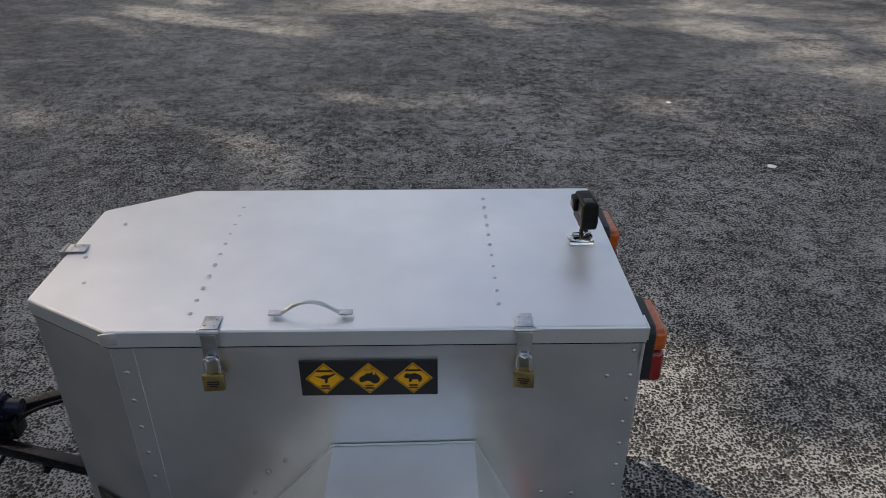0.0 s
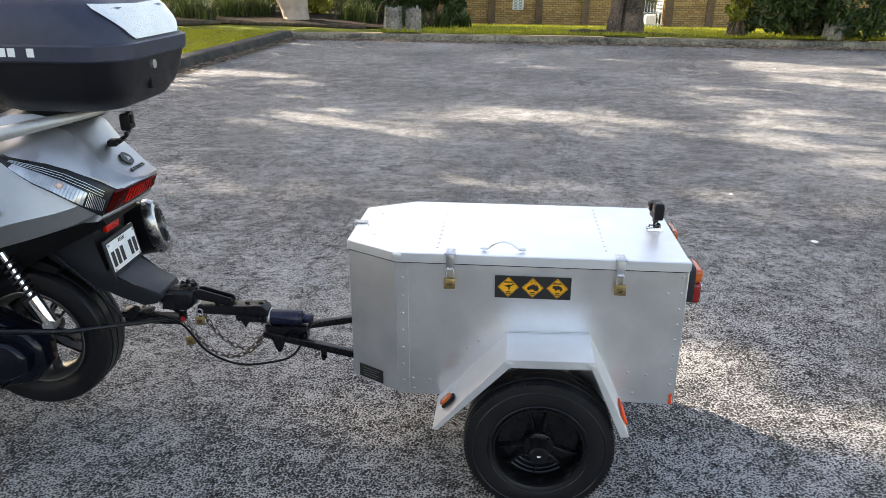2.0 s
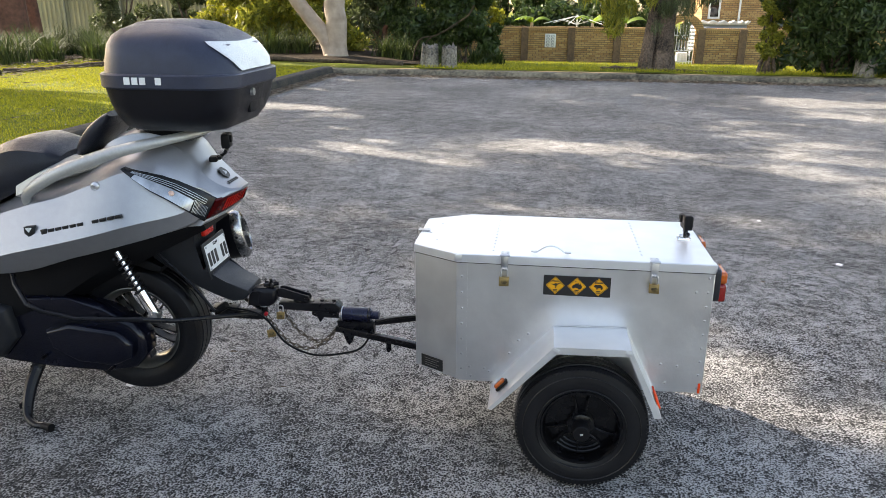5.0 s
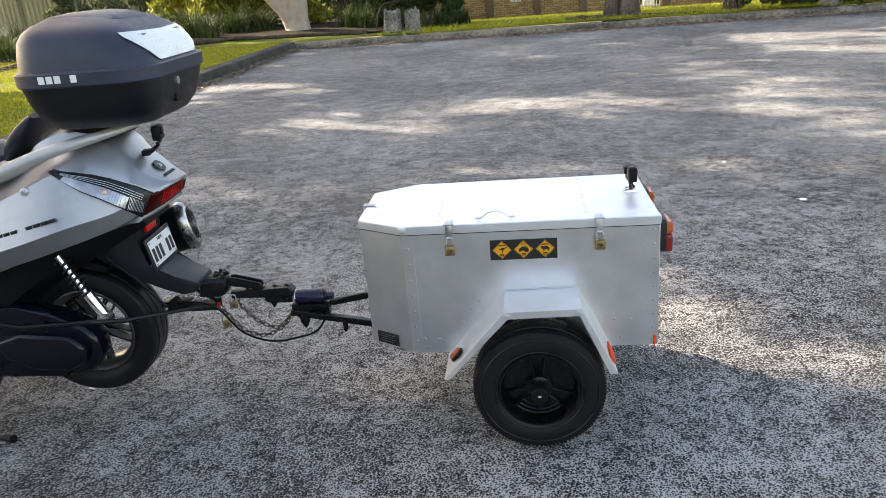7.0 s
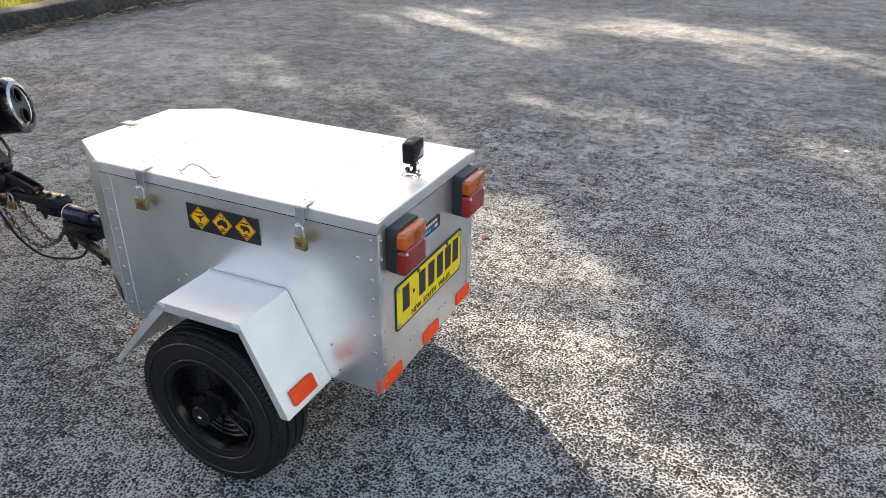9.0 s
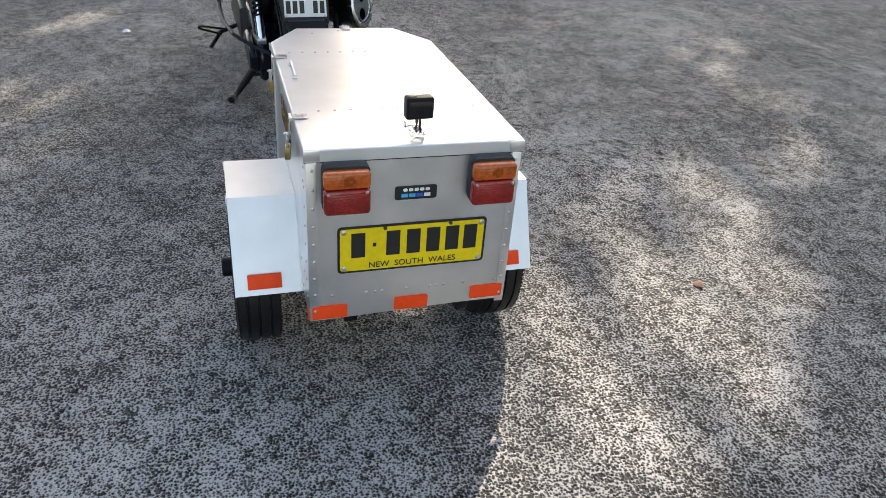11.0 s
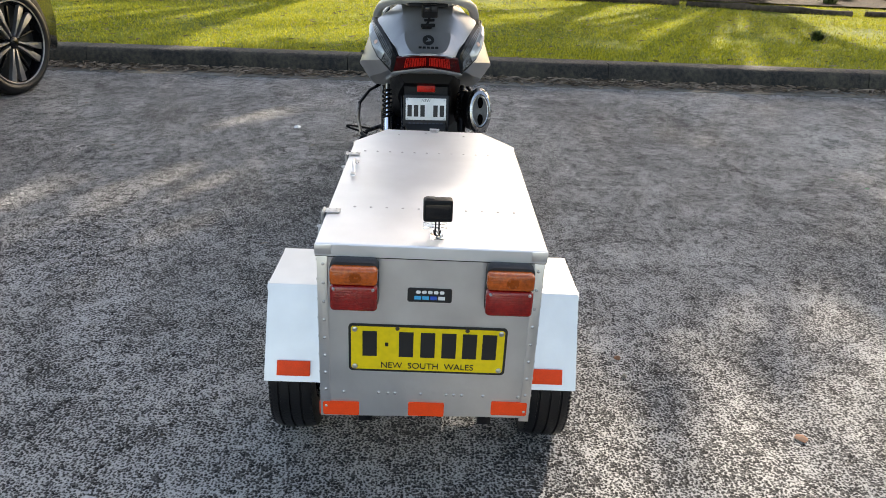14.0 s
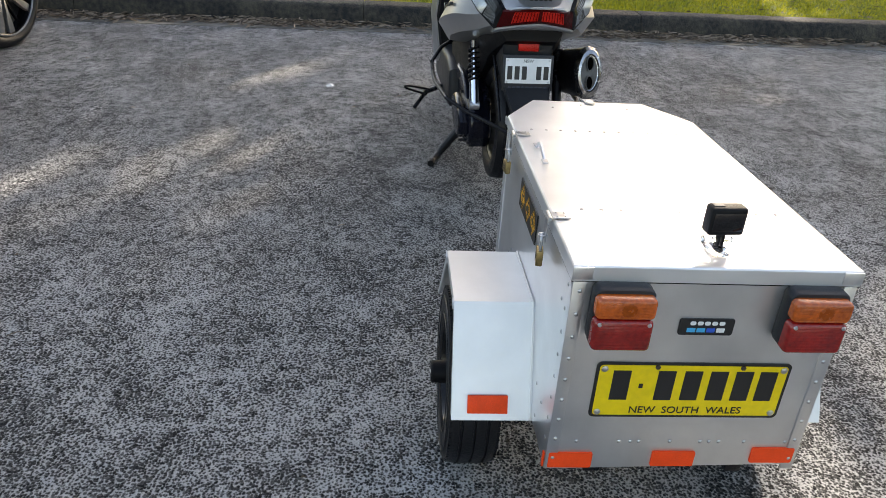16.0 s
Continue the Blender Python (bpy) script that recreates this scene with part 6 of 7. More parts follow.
# ---- the parked car ----
car = thing("parked_car", (-4.0, -4.6, 0), "black sport utility car parked nose to the kerb", "car")
CY, CR = -3.77, 0.415
side = [(-5.80, 0.30), (-5.84, 0.50), (-5.80, 0.72), (-5.72, 0.88), (-4.70, 1.02), (-4.05, 1.55), (-3.2, 1.63), (-2.2, 1.58), (-1.62, 1.10), (-1.52, 0.9), (-1.50, 0.45), (-1.6, 0.30)]
AX = (-5.08, -2.35)
belly = [(-1.6, 0.26)]
for ax in AX[::-1]:
    belly += [(ax + 0.45 * math.cos(a), 0.39 + 0.45 * math.sin(a)) for a in (radians(-12 + 17 * i) for i in range(13))]
belly.append((-5.76, 0.24))
bm = B()
prism(bm, side[:10] + [(-1.50, 0.45)] + belly, "y", CY - 0.03, CY - 1.75, 0.06, 3)
body = part("car_body", bm, "car", car, "glossy black bodywork")
bm = B()
prism(bm, [(-5.70, 0.88), (-4.72, 1.0), (-1.62, 1.0), (-1.58, 0.32), (-5.70, 0.32)], "y", CY - 0.36, CY - 1.4)
part("wheel_well", bm, "ink", car)
for ax in AX:
    pts_o = [(ax + 0.495 * math.cos(a), 0.39 + 0.495 * math.sin(a)) for a in (radians(-8 + 14 * i) for i in range(15))]
    pts_i = [(ax + 0.442 * math.cos(a), 0.39 + 0.442 * math.sin(a)) for a in (radians(-8 + 14 * i) for i in range(15))]
    bm = B()
    prism(bm, pts_o + pts_i[::-1], "y", CY + 0.012, CY - 0.08, 0.008)
    part("arch_trim", bm, "black_plastic", body)
bm = B()
prism(bm, [(-4.62, 1.04), (-4.05, 1.48), (-3.2, 1.55), (-2.3, 1.5), (-1.85, 1.12)], "y", CY - 0.02, CY - 0.05, 0.004)
part("side_window", bm, "glass_dark", body)


def car_wheel(x, y, s):
    bm = B()
    tyre_mesh(bm, (x, y, CR), CR, 0.11, 0.328, seg=72)
    ty = part("tyre", bm, "rubber", car, "black car tyre", sharp=40)
    c = Vector((x, y, CR))
    bm = B()
    lathe(bm, [(s * 0.098, 0.334), (s * 0.106, 0.328), (s * 0.098, 0.316), (s * 0.03, 0.304), (-s * 0.09, 0.304), (-s * 0.09, 0.332), (s * 0.098, 0.334)], c, seg=64)
    rim = part("rim", bm, "rim_black", car, "two-tone machined alloy wheel", sharp=30)
    bm = B()
    lathe(bm, [(s * 0.097, 0.336), (s * 0.107, 0.331), (s * 0.107, 0.324), (s * 0.100, 0.320)], c, seg=64)
    part("rim_lip", bm, "alloy", rim)
    bm = B()
    lathe(bm, [(s * 0.02, 0.001), (s * 0.02, 0.305), (s * 0.01, 0.305), (s * 0.01, 0.001)], c, seg=40)
    part("brake_shadow", bm, "ink", rim)
    for k in range(5):
        m = Matrix.Translation(c) @ Matrix.Rotation(radians(13 + 72 * k), 4, "Y")
        for sg in (-1, 1):
            bm = B()
            prism(bm, [(0.05, sg * 0.008), (0.17, sg * 0.024), (0.225, sg * 0.016), (0.318, sg * 0.030), (0.312, sg * 0.086), (0.235, sg * 0.068), (0.16, sg * 0.044), (0.05, sg * 0.024)], "y", s * 0.055, s * 0.088, 0.003)
            bmesh.ops.transform(bm, matrix=m, verts=bm.verts)
            part("spoke", bm, "alloy", rim)
        m = Matrix.Translation(c) @ Matrix.Rotation(radians(49 + 72 * k), 4, "Y")
        bm = B()
        prism(bm, [(0.04, -0.010), (0.285, -0.007), (0.285, 0.007), (0.04, 0.010)], "y", s * 0.04, s * 0.066, 0.003)
        bmesh.ops.transform(bm, matrix=m, verts=bm.verts)
        part("inner_spoke", bm, "rim_black", rim)
    bm = B()
    lathe(bm, [(s * 0.05, 0.050), (s * 0.09, 0.044), (s * 0.095, 0.036), (s * 0.095, 0.0005)], c, seg=24)
    part("hub_cap", bm, "rim_black", rim)
    if x < -4 and s > 0:   # the front wheel is turned a little
        turn = Matrix.Translation(c) @ Matrix.Rotation(radians(-10), 4, "Z") @ Matrix.Translation(-c)
        for ob in [ty, rim] + list(rim.children):
            ob.data.transform(turn)


for ax in AX:
    car_wheel(ax, CY - 0.11, 1)
    car_wheel(ax, CY - 1.66, -1)
car.location += Vector((0.48, 0.27, 0))

# ---- behind the far kerb: wall, gate, house ----
WY, WZ = 30.0, -0.66
SC = (WY + 2.6) / (18.06 + 2.6)


def wx(x):
    """A place along the wall's line."""
    return -0.53 + (x + 0.53) * SC


wall = tagged(new("wall_north"), "tan brick boundary wall with piers and a soldier course", "wall", kind="structure")
bm = B()
g0, g1 = wx(2.33), wx(2.99)
TOP = 0.75
box(bm, ((-11.6 + g0) / 2, WY + 0.11, (WZ - 0.3 + TOP) / 2), (g0 + 11.6, 0.22, TOP - WZ + 0.3))
part("brick_wall", bm, "brick", wall, smooth=False)
bm = B()
box(bm, ((g1 + 16) / 2, WY + 0.11, (WZ - 0.3 + TOP) / 2), (16 - g1, 0.22, TOP - WZ + 0.3))
part("brick_wall", bm, "brick", wall, smooth=False)
for x in (-6.2, -5.0, -3.8, -2.57, -1.49, -0.24, 0.97, 2.2, 3.12, 4.16, 5.4):
    bm = B()
    box(bm, (wx(x), WY + 0.06, (WZ - 0.3 + TOP) / 2), (0.30, 0.36, TOP - WZ + 0.3 + 0.002), 0.01)
    part("brick_pier", bm, "pier", wall, smooth=False)
bm = B()
box(bm, (0, 0, 0), (0.075, 0.25, 0.21), 0.004)
sol = part("brick", bm, "brick", wall)
n = 0
x = -11.5
while x < 14:
    if not (g0 - 0.05 < x < g1 + 0.05):
        if n == 0:
            sol.matrix_basis = Matrix.Translation((x, WY + 0.105, TOP - 0.06))
        else:
            share(sol, Matrix.Translation((x, WY + 0.105, TOP - 0.06 + 0.004 * math.sin(n * 7.1))), wall)
        n += 1
    x += 0.086
# rendered arch over the gate
gc, gr = (g0 + g1) / 2, (g1 - g0) / 2
bm = B()
arch = [(gc - gr - 0.28, WZ - 0.3), (gc - gr - 0.28, 0.62)] + [(gc + (gr + 0.28) * math.cos(a), 0.62 + (gr + 0.22) * math.sin(a)) for a in (math.pi * (1 - i / 14) for i in range(1, 14))] + [(gc + gr + 0.28, 0.62), (gc + gr + 0.28, WZ - 0.3), (gc + gr, WZ - 0.3), (gc + gr, 0.55)]
arch += [(gc + gr * math.cos(a), 0.55 + gr * math.sin(a)) for a in (math.pi * i / 14 for i in range(1, 14))] + [(gc - gr, 0.55), (gc - gr, WZ - 0.3)]
prism(bm, arch, "y", WY - 0.08, WY + 0.32)
part("gate_arch", bm, "brick", wall, smooth=False)
gate = thing("garden_gate", (gc, WY + 0.1, WZ), "white wrought-iron garden gate under a brick arch", "gate")
for k in range(9):
    bm = B()
    x = gc - gr + 0.05 + (2 * gr - 0.1) * k / 8
    tube(bm, [(x, WY + 0.12, WZ), (x, WY + 0.12, 0.55 + 0.9 * math.sqrt(max(0, gr * gr - (x - gc) ** 2)) - 0.05)], 0.014, 6)
    part("gate_bar", bm, "white", gate)
for z in (WZ + 0.1, WZ + 0.55, 0.5):
    bm = B()
    box(bm, (gc, WY + 0.12, z), (2 * gr - 0.04, 0.03, 0.04), 0.004)
    part("gate_rail", bm, "white", gate)
bm = B()
tube(bm, [(gc + 0.20 * math.cos(a), WY + 0.10, 0.12 + 0.26 * math.sin(a)) for a in (2 * math.pi * i / 24 for i in range(25))], 0.016, 6)
tube(bm, [(gc + 0.11 * math.cos(a), WY + 0.10, 0.12 + 0.16 * math.sin(a)) for a in (2 * math.pi * i / 24 for i in range(25))], 0.012, 6)
part("gate_scroll", bm, "tank", gate)
bm = B()
box(bm, (gc + 0.12, WY + 0.7, WZ + 0.25), (0.45, 0.35, 0.4), 0.06)
tagged(part("garden_box", bm, "white"), "pale bundle standing inside the gate", "box")
vent = thing("wall_vent", (wx(-0.80), WY - 0.02, 0.2), "white patterned breeze block panel in the brick wall", "vent")
bm = B()
box(bm, (wx(-0.80), WY - 0.005, 0.22), (0.46, 0.05, 0.56), 0.01)
part("vent_frame", bm, "white", vent)
for i in range(2):
    for j in range(4):
        bm = B()
        tube(bm, [(wx(-0.80) - 0.1 + 0.2 * i + 0.06 * math.cos(a), WY - 0.032, 0.03 + 0.125 * j + 0.045 * math.sin(a)) for a in (2 * math.pi * k / 12 for k in range(13))], 0.012, 5)
        part("vent_ring", bm, "tank", vent)

house = thing("brick_house", (8, 37, -0.9), "two-storey tan brick house behind the wall", "house")
bm = B()
box(bm, (11.4, 39, 2.0), (10.4, 6, 6.4))
part("house_wall", bm, "brick", house, smooth=False)
bm = B()
prism(bm, [(35.6, 5.1), (39, 7.2), (42.4, 5.1)], "x", 5.6, 17.2)
part("house_roof", bm, "roof", house)
bm = B()
box(bm, (6.75, 35.97, 2.1), (0.55, 0.08, 2.0), 0.01)
wf = part("window_frame", bm, "white", house)
bm = B()
box(bm, (6.75, 35.92, 2.1), (0.36, 0.03, 1.8), 0.004)
part("window_pane", bm, "glass_dark", wf)
bm = B()
box(bm, (10.2, 35.96, 0.72), (1.5, 0.08, 0.75), 0.01)
wf = part("window_frame", bm, "white", house)
bm = B()
box(bm, (10.2, 35.91, 0.72), (1.35, 0.03, 0.62), 0.004)
part("window_pane", bm, "glass_dark", wf)
bm = B()
tube(bm, [(7.9, 35.9, -0.8), (7.9, 35.9, 5)], 0.05, 8)
part("downpipe", bm, "white", house)
tank = thing("water_tank", (6.9, 33.6, -0.85), "round corrugated grey water tank", "tank")
bm = B()
lathe(bm, [(-0.9 + 0.04 * k, 1.25 + 0.022 * math.sin(k * 1.57)) for k in range(47)] + [(0.98, 0.2)], (6.6, 33.9, 0), "z", 40)
part("tank_shell", bm, "tank", tank)
bm = B()
rows = [[(6.6 + (1.33 + (0.05 if k % 2 else -0.03)) * math.cos(a), 33.9 + 1.33 * math.sin(a), z + (0.10 if k % 2 else 0)) for k, a in ((k, 2 * math.pi * k / 36) for k in range(36))] for z in (0.90, 0.97)]
rings(bm, rows)
part("tank_cover", bm, "roof", tank, smooth=False)

# sheet-metal fence on the far left, roof beyond
fence = thing("sheet_fence", (-18, 30, 0), "sage green ribbed sheet-metal fence", "fence")
for i in range(6):
    bm = B()
    x0 = -26.0 + 2.4 * i
    prof = []
    for k in range(13):
        xx = x0 + 2.38 * k / 12
        prof += [(xx, 0.0), (xx + 0.05, 0.035), (xx + 0.13, 0.035), (xx + 0.17, 0.0)]
    rows = [[(a, 27.5 + (a + 14) * 0.10 - b, z) for a, b in prof] for z in (-0.2, 1.78)]
    rings(bm, rows, cap=False, close=False)
    bmesh.ops.solidify(bm, geom=bm.faces[:], thickness=0.004)
    part("fence_sheet", bm, "fence", fence, smooth=False)
    bm = B()
    box(bm, (x0, 27.45 + (x0 + 14) * 0.10, 0.82), (0.07, 0.07, 2.04), 0.006)
    part("fence_post", bm, "fence", fence)
    bm = B()
    box(bm, (x0 + 1.2, 27.46 + (x0 + 15.2) * 0.10, 1.80), (2.42, 0.06, 0.05), 0.006, None)
    part("fence_rail", bm, "fence", fence)
shed = thing("neighbour_shed", (-17, 36, 0), "shed with a pale pitched roof beyond the fence", "shed")
bm = B()
prism(bm, [(-21.5, 1.5), (-17.2, 2.7), (-13.0, 1.5)], "y", 33, 39)
part("shed_roof", bm, "roof", shed)
bm = B()
box(bm, (-17.2, 36, 0.7), (7.6, 5.4, 1.65))
part("shed_wall", bm, "fence", shed)

# rotary clothes line behind the wall
line = thing("clothes_line", (0.2, 34, -0.8), "grey rotary clothes line behind the wall", "clothes line")
bm = B()
tube(bm, [(0.2, 34, -0.85), (0.2, 34, 1.25)], 0.03, 8)
part("line_post", bm, "white", line)
for k in range(6):
    a = radians(60 * k + 15)
    bm = B()
    tube(bm, [(0.2, 34, 1.2), (0.2 + 1.6 * math.cos(a), 34 + 1.6 * math.sin(a), 0.85)], 0.018, 6)
    tube(bm, [(0.2, 34, 0.8), (0.2 + 0.8 * math.cos(a), 34 + 0.8 * math.sin(a), 1.02)], 0.012, 6)
    part("line_arm", bm, "white", line)

# ---- plants ----
sheet("garden_bed", [-60, -40, -30, -24, -20, -17, -15, -13.4], [-20, -10, -5, -2, 0, 2, 4, 6, 8, 10, 12, 14, 16, 18, 20, 23, 26, 30], "mulch", lambda x, y: rise(x, y) + 0.035, "mulched garden bed beyond the lawn edging", "garden bed")
sheet("garden_bed", [-13.4, -12.2, -11.0, -9.5, -8.0, -6.5, -5.0, -3.6], [16.8, 18, 19.5, 21, 23, 26, 30], "mulch", lambda x, y: rise(x, y) + 0.04, "mulched garden bed beyond the corner", "garden bed")



def leaves(name, centres, count, size, spread, material, parent=None, label="", kind="", long=2.2, droop=0.3, seed=0):
    """Many small four-cornered leaves, gathered round clump centres (x, y, z, radius)."""
    rng = np.random.default_rng(seed)
    cs = np.array(centres, float)
    wts = cs[:, 3] ** 2
    pick = rng.choice(len(cs), count, p=wts / wts.sum())
    d = rng.normal(size=(count, 3))
    d /= np.linalg.norm(d, axis=1)[:, None]
    rad = cs[pick, 3] * rng.uniform(0.35, 1.0, count) ** 0.5
    d[:, 2] *= spread
    pos = cs[pick, :3] + d * rad[:, None]
    ax = rng.normal(size=(count, 3))
    ax[:, 2] -= droop * 2
    ax /= np.linalg.norm(ax, axis=1)[:, None]
    other = np.cross(ax, rng.normal(size=(count, 3)))
    other /= np.linalg.norm(other, axis=1)[:, None]
    s = size * rng.uniform(0.6, 1.4, count)
    a, b = ax * (s * long / 2)[:, None], other * (s / 2)[:, None]
    v = np.stack([pos - a, pos + b - a * 0.1, pos + a, pos - b - a * 0.1], 1).reshape(-1, 3)
    f = np.arange(count * 4).reshape(-1, 4)
    me = bpy.data.meshes.new(name)
    me.from_pydata(v.tolist(), [], f.tolist())
    me.materials.append(M[material])
    ob = new(name, me)
    under(ob, parent)
    if label:
        ob["label"] = label
    if kind:
        ob["kind"] = kind
    return ob


def clumps(rng, centre, spread, n, r0, r1):
    return [(centre[0] + rng.gauss(0, spread[0]), centre[1] + rng.gauss(0, spread[1]), centre[2] + rng.gauss(0, spread[2]), rng.uniform(r0, r1)) for _ in range(n)]


def tall_tree(at, height, crown, radius, trunk_r, bark, leaf, count, label, seed, lean=(0, 0), n_clumps=24, size=0.13):
    """A trunk that forks into limbs, each carrying clumps of leaves with gaps between them."""
    rng = random.Random(seed)
    tree = thing("tree", at, label, "tree", "trees")
    base = Vector(at)
    fork = base + Vector((lean[0] * 0.5, lean[1] * 0.5, height * 0.45))
    bm = B()
    tube(bm, [base + Vector((0, 0, -0.2)), base + Vector((lean[0] * 0.05, lean[1] * 0.05, 0.25)), base + Vector((lean[0] * 0.2, lean[1] * 0.2, height * 0.2)), fork], [trunk_r * 1.35, trunk_r * 1.05, trunk_r * 0.9, trunk_r * 0.7], 12, smooth=4)
    cl = []
    mid = base + Vector((lean[0], lean[1], crown))
    ray = SUN_TO
    for k in range(n_clumps):
        a = rng.random() * 2 * math.pi
        rr = radius * math.sqrt(rng.random())
        c = mid + Vector((rr * math.cos(a), rr * math.sin(a), rng.uniform(-0.28, 0.30) * radius))
        size_c = rng.uniform(0.5, 1.25) * radius * 0.135
        if all((c - g - ray * (c - g).dot(ray)).length > size_c * 0.8 + w for g, w in GLADES):
            cl.append((*c, size_c))
    for g, w, k in SHADE_CLUMPS:   # unseen leaf clumps added in the sun's path to shade chosen ground spots
        if k == seed:
            cl.append((*(g + SUN_TO * ((crown - 0.5) / SUN_TO.z)), w))
    for c in cl[::4]:
        e = Vector(c[:3])
        tube(bm, [fork + Vector((0, 0, -0.3)), fork.lerp(e, 0.5) + Vector((0, 0, radius * 0.1)), e], [trunk_r * 0.45, trunk_r * 0.22, 0.02], 6, smooth=3)
    part("trunk", bm, bark, tree, sharp=60)
    leaves("crown", cl, count, size, 0.7, leaf, tree, droop=0.5, seed=seed)
    return tree


# open lanes between the crowns, by the place on the ground that they leave sunlit
GLADES = [(Vector((x, y, 0)), w) for x, y, w in ((0.35, 0.5, 0.25), (-0.2, 1.0, 0.2))]

# added shade: ground spot, clump radius, seed of the tree that carries it
SHADE_CLUMPS = [(Vector((-0.86, 0.0, 0)), 0.55, 40), (Vector((-1.15, -0.15, 0)), 0.45, 40), (Vector((-2.5, -2.2, 0)), 0.55, 40), (Vector((-2.8, -1.8, 0)), 0.55, 40), (Vector((-3.2, -1.5, 0)), 0.5, 40), (Vector((2.2, 0.7, 0)), 0.45, 40), (Vector((0.3, 1.65, 0)), 0.32, 40), (Vector((-0.75, 1.9, 0)), 0.30, 40), (Vector((0.85, 0.35, 0)), 0.30, 40), (Vector((2.9, 7.3, 0)), 0.6, 43), (Vector((3.6, 6.3, 0)), 0.55, 43), (Vector((4.3, 7.9, 0)), 0.6, 43), (Vector((3.1, 8.8, 0)), 0.5, 43)]

# tall gums beyond the lawn, whose crowns dapple the car park
TALL = [(-17.5, 5.0, 12.5, 5.5), (-19.0, 12.5, 12.0, 5.5), (-16.5, -3.0, 12.5, 5.0), (-17.6, 18.9, 12.0, 5.5), (-23.0, 2.0, 15.0, 6.0), (-12.5, 25.5, 11.0, 4.5), (-26.0, 12.0, 16.0, 6.0), (-16.0, 29.0, 12.5, 5.0), (-18.3, 21.0, 12.0, 4.5)]
for i, (x, y, c, r) in enumerate(TALL):
    tall_tree((x, y, rise(x, y)), c + 1.0, c, r, 0.5 if i == 3 else 0.21 if i == 8 else 0.33, "bark_red" if i in (3, 8) else "bark", "leaf_g", 6000, "tall gum tree with an open grey-green crown", 40 + i, lean=(1.2 * math.sin(i * 2.1), 1.0 * math.cos(i * 1.7)), n_clumps=100, size=0.17)

# the pale forked gum near the corner
gum = thing("gum_tree", (-7.2, 19.3, rise(-7.2, 19.3)), "pale forked gum tree with smooth bark", "tree", "trees")
gb = Vector((-7.2, 19.3, rise(-7.2, 19.3)))
bm = B()
tube(bm, [gb + Vector((0, 0, -0.2)), gb + Vector((0, 0, 0.3)), gb + Vector((0.05, 0, 1.0)), gb + Vector((0.0, 0.1, 1.7)), gb + Vector((0.5, 0.3, 3.4)), gb + Vector((0.7, 0.5, 6))], [0.42, 0.33, 0.31, 0.30, 0.22, 0.12], 14, smooth=5)
tube(bm, [gb + Vector((-0.05, -0.05, -0.1)), gb + Vector((-0.25, -0.05, 0.5)), gb + Vector((-0.75, -0.1, 1.15)), gb + Vector((-1.3, -0.1, 1.9)), gb + Vector((-1.9, 0, 3.2)), gb + Vector((-2.2, 0, 6))], [0.28, 0.25, 0.22, 0.20, 0.16, 0.09], 12, smooth=5)
tube(bm, [gb + Vector((0.0, 0.1, 1.5)), gb + Vector((-0.35, 0.3, 2.2)), gb + Vector((-0.7, 0.4, 4))], [0.18, 0.15, 0.1], 10, smooth=4)
part("trunk", bm, "bark", gum, sharp=60)
rg = random.Random(5)
leaves("crown", clumps(rg, (-7.6, 19.5, 7.6), (1.8, 1.8, 0.9), 24, 0.7, 1.3), 3600, 0.15, 0.8, "leaf_g", gum, seed=5)

# rough-barked pair of trunks by the far kerb
casu = thing("she_oak", (1.75, 16.2, rise(1.75, 16.2)), "twin-trunked she-oak with rough dark bark", "tree", "trees")
cb = Vector((1.75, 16.2, rise(1.75, 16.2)))


def rough_trunk(name, pts, radii, seed):
    """A trunk with deep, broken bark ridges that run up it."""
    path = curve([cb + Vector(p) for p in pts], 14)
    rr = np.interp(np.linspace(0, 1, len(path)), np.linspace(0, 1, len(radii)), radii)
    rows = []
    for i, c in enumerate(path):
        row = []
        for j in range(36):
            a = 2 * math.pi * j / 36
            ridge = noise.noise((math.cos(a) * 6, math.sin(a) * 6, c.z * 1.7 + seed)) + 0.6 * noise.noise((math.cos(a) * 13, math.sin(a) * 13, c.z * 6 + seed))
            r = rr[i] * (1 + 0.17 * ridge)
            row.append(c + Vector((math.cos(a) * r, math.sin(a) * r, 0)))
        rows.append(row)
    bm = B()
    rings(bm, rows)
    part(name, bm, "bark_dark", casu, sharp=35)


rough_trunk("trunk", [(-0.21, 0, -0.1), (-0.20, 0, 0.3), (-0.10, 0, 1.4), (-0.06, 0, 2.4), (0.0, 0, 4)], [0.20, 0.15, 0.13, 0.12, 0.10], 3)
rough_trunk("trunk", [(0.22, 0.1, -0.1), (0.22, 0.1, 0.3), (0.20, 0.1, 1.0), (0.32, 0.1, 2.2), (0.5, 0.1, 4)], [0.34, 0.25, 0.21, 0.18, 0.12], 8)
leaves("hanging_foliage", clumps(random.Random(9), (0.75, 16.6, 1.75), (0.5, 0.3, 0.28), 9, 0.15, 0.35), 1500, 0.03, 1.0, "leaf_y", casu, long=9, droop=0.9, seed=9)
leaves("hanging_foliage", clumps(random.Random(19), (1.95, 15.95, 1.55), (0.35, 0.15, 0.35), 12, 0.10, 0.25), 1600, 0.012, 1.0, "leaf_g", casu, long=16, droop=1.2, seed=19)
leaves("crown", clumps(random.Random(8), (1.6, 16.6, 2.9), (1.3, 0.7, 0.5), 16, 0.4, 0.8), 4200, 0.035, 1.0, "leaf_g", casu, long=9, droop=0.9, seed=8)


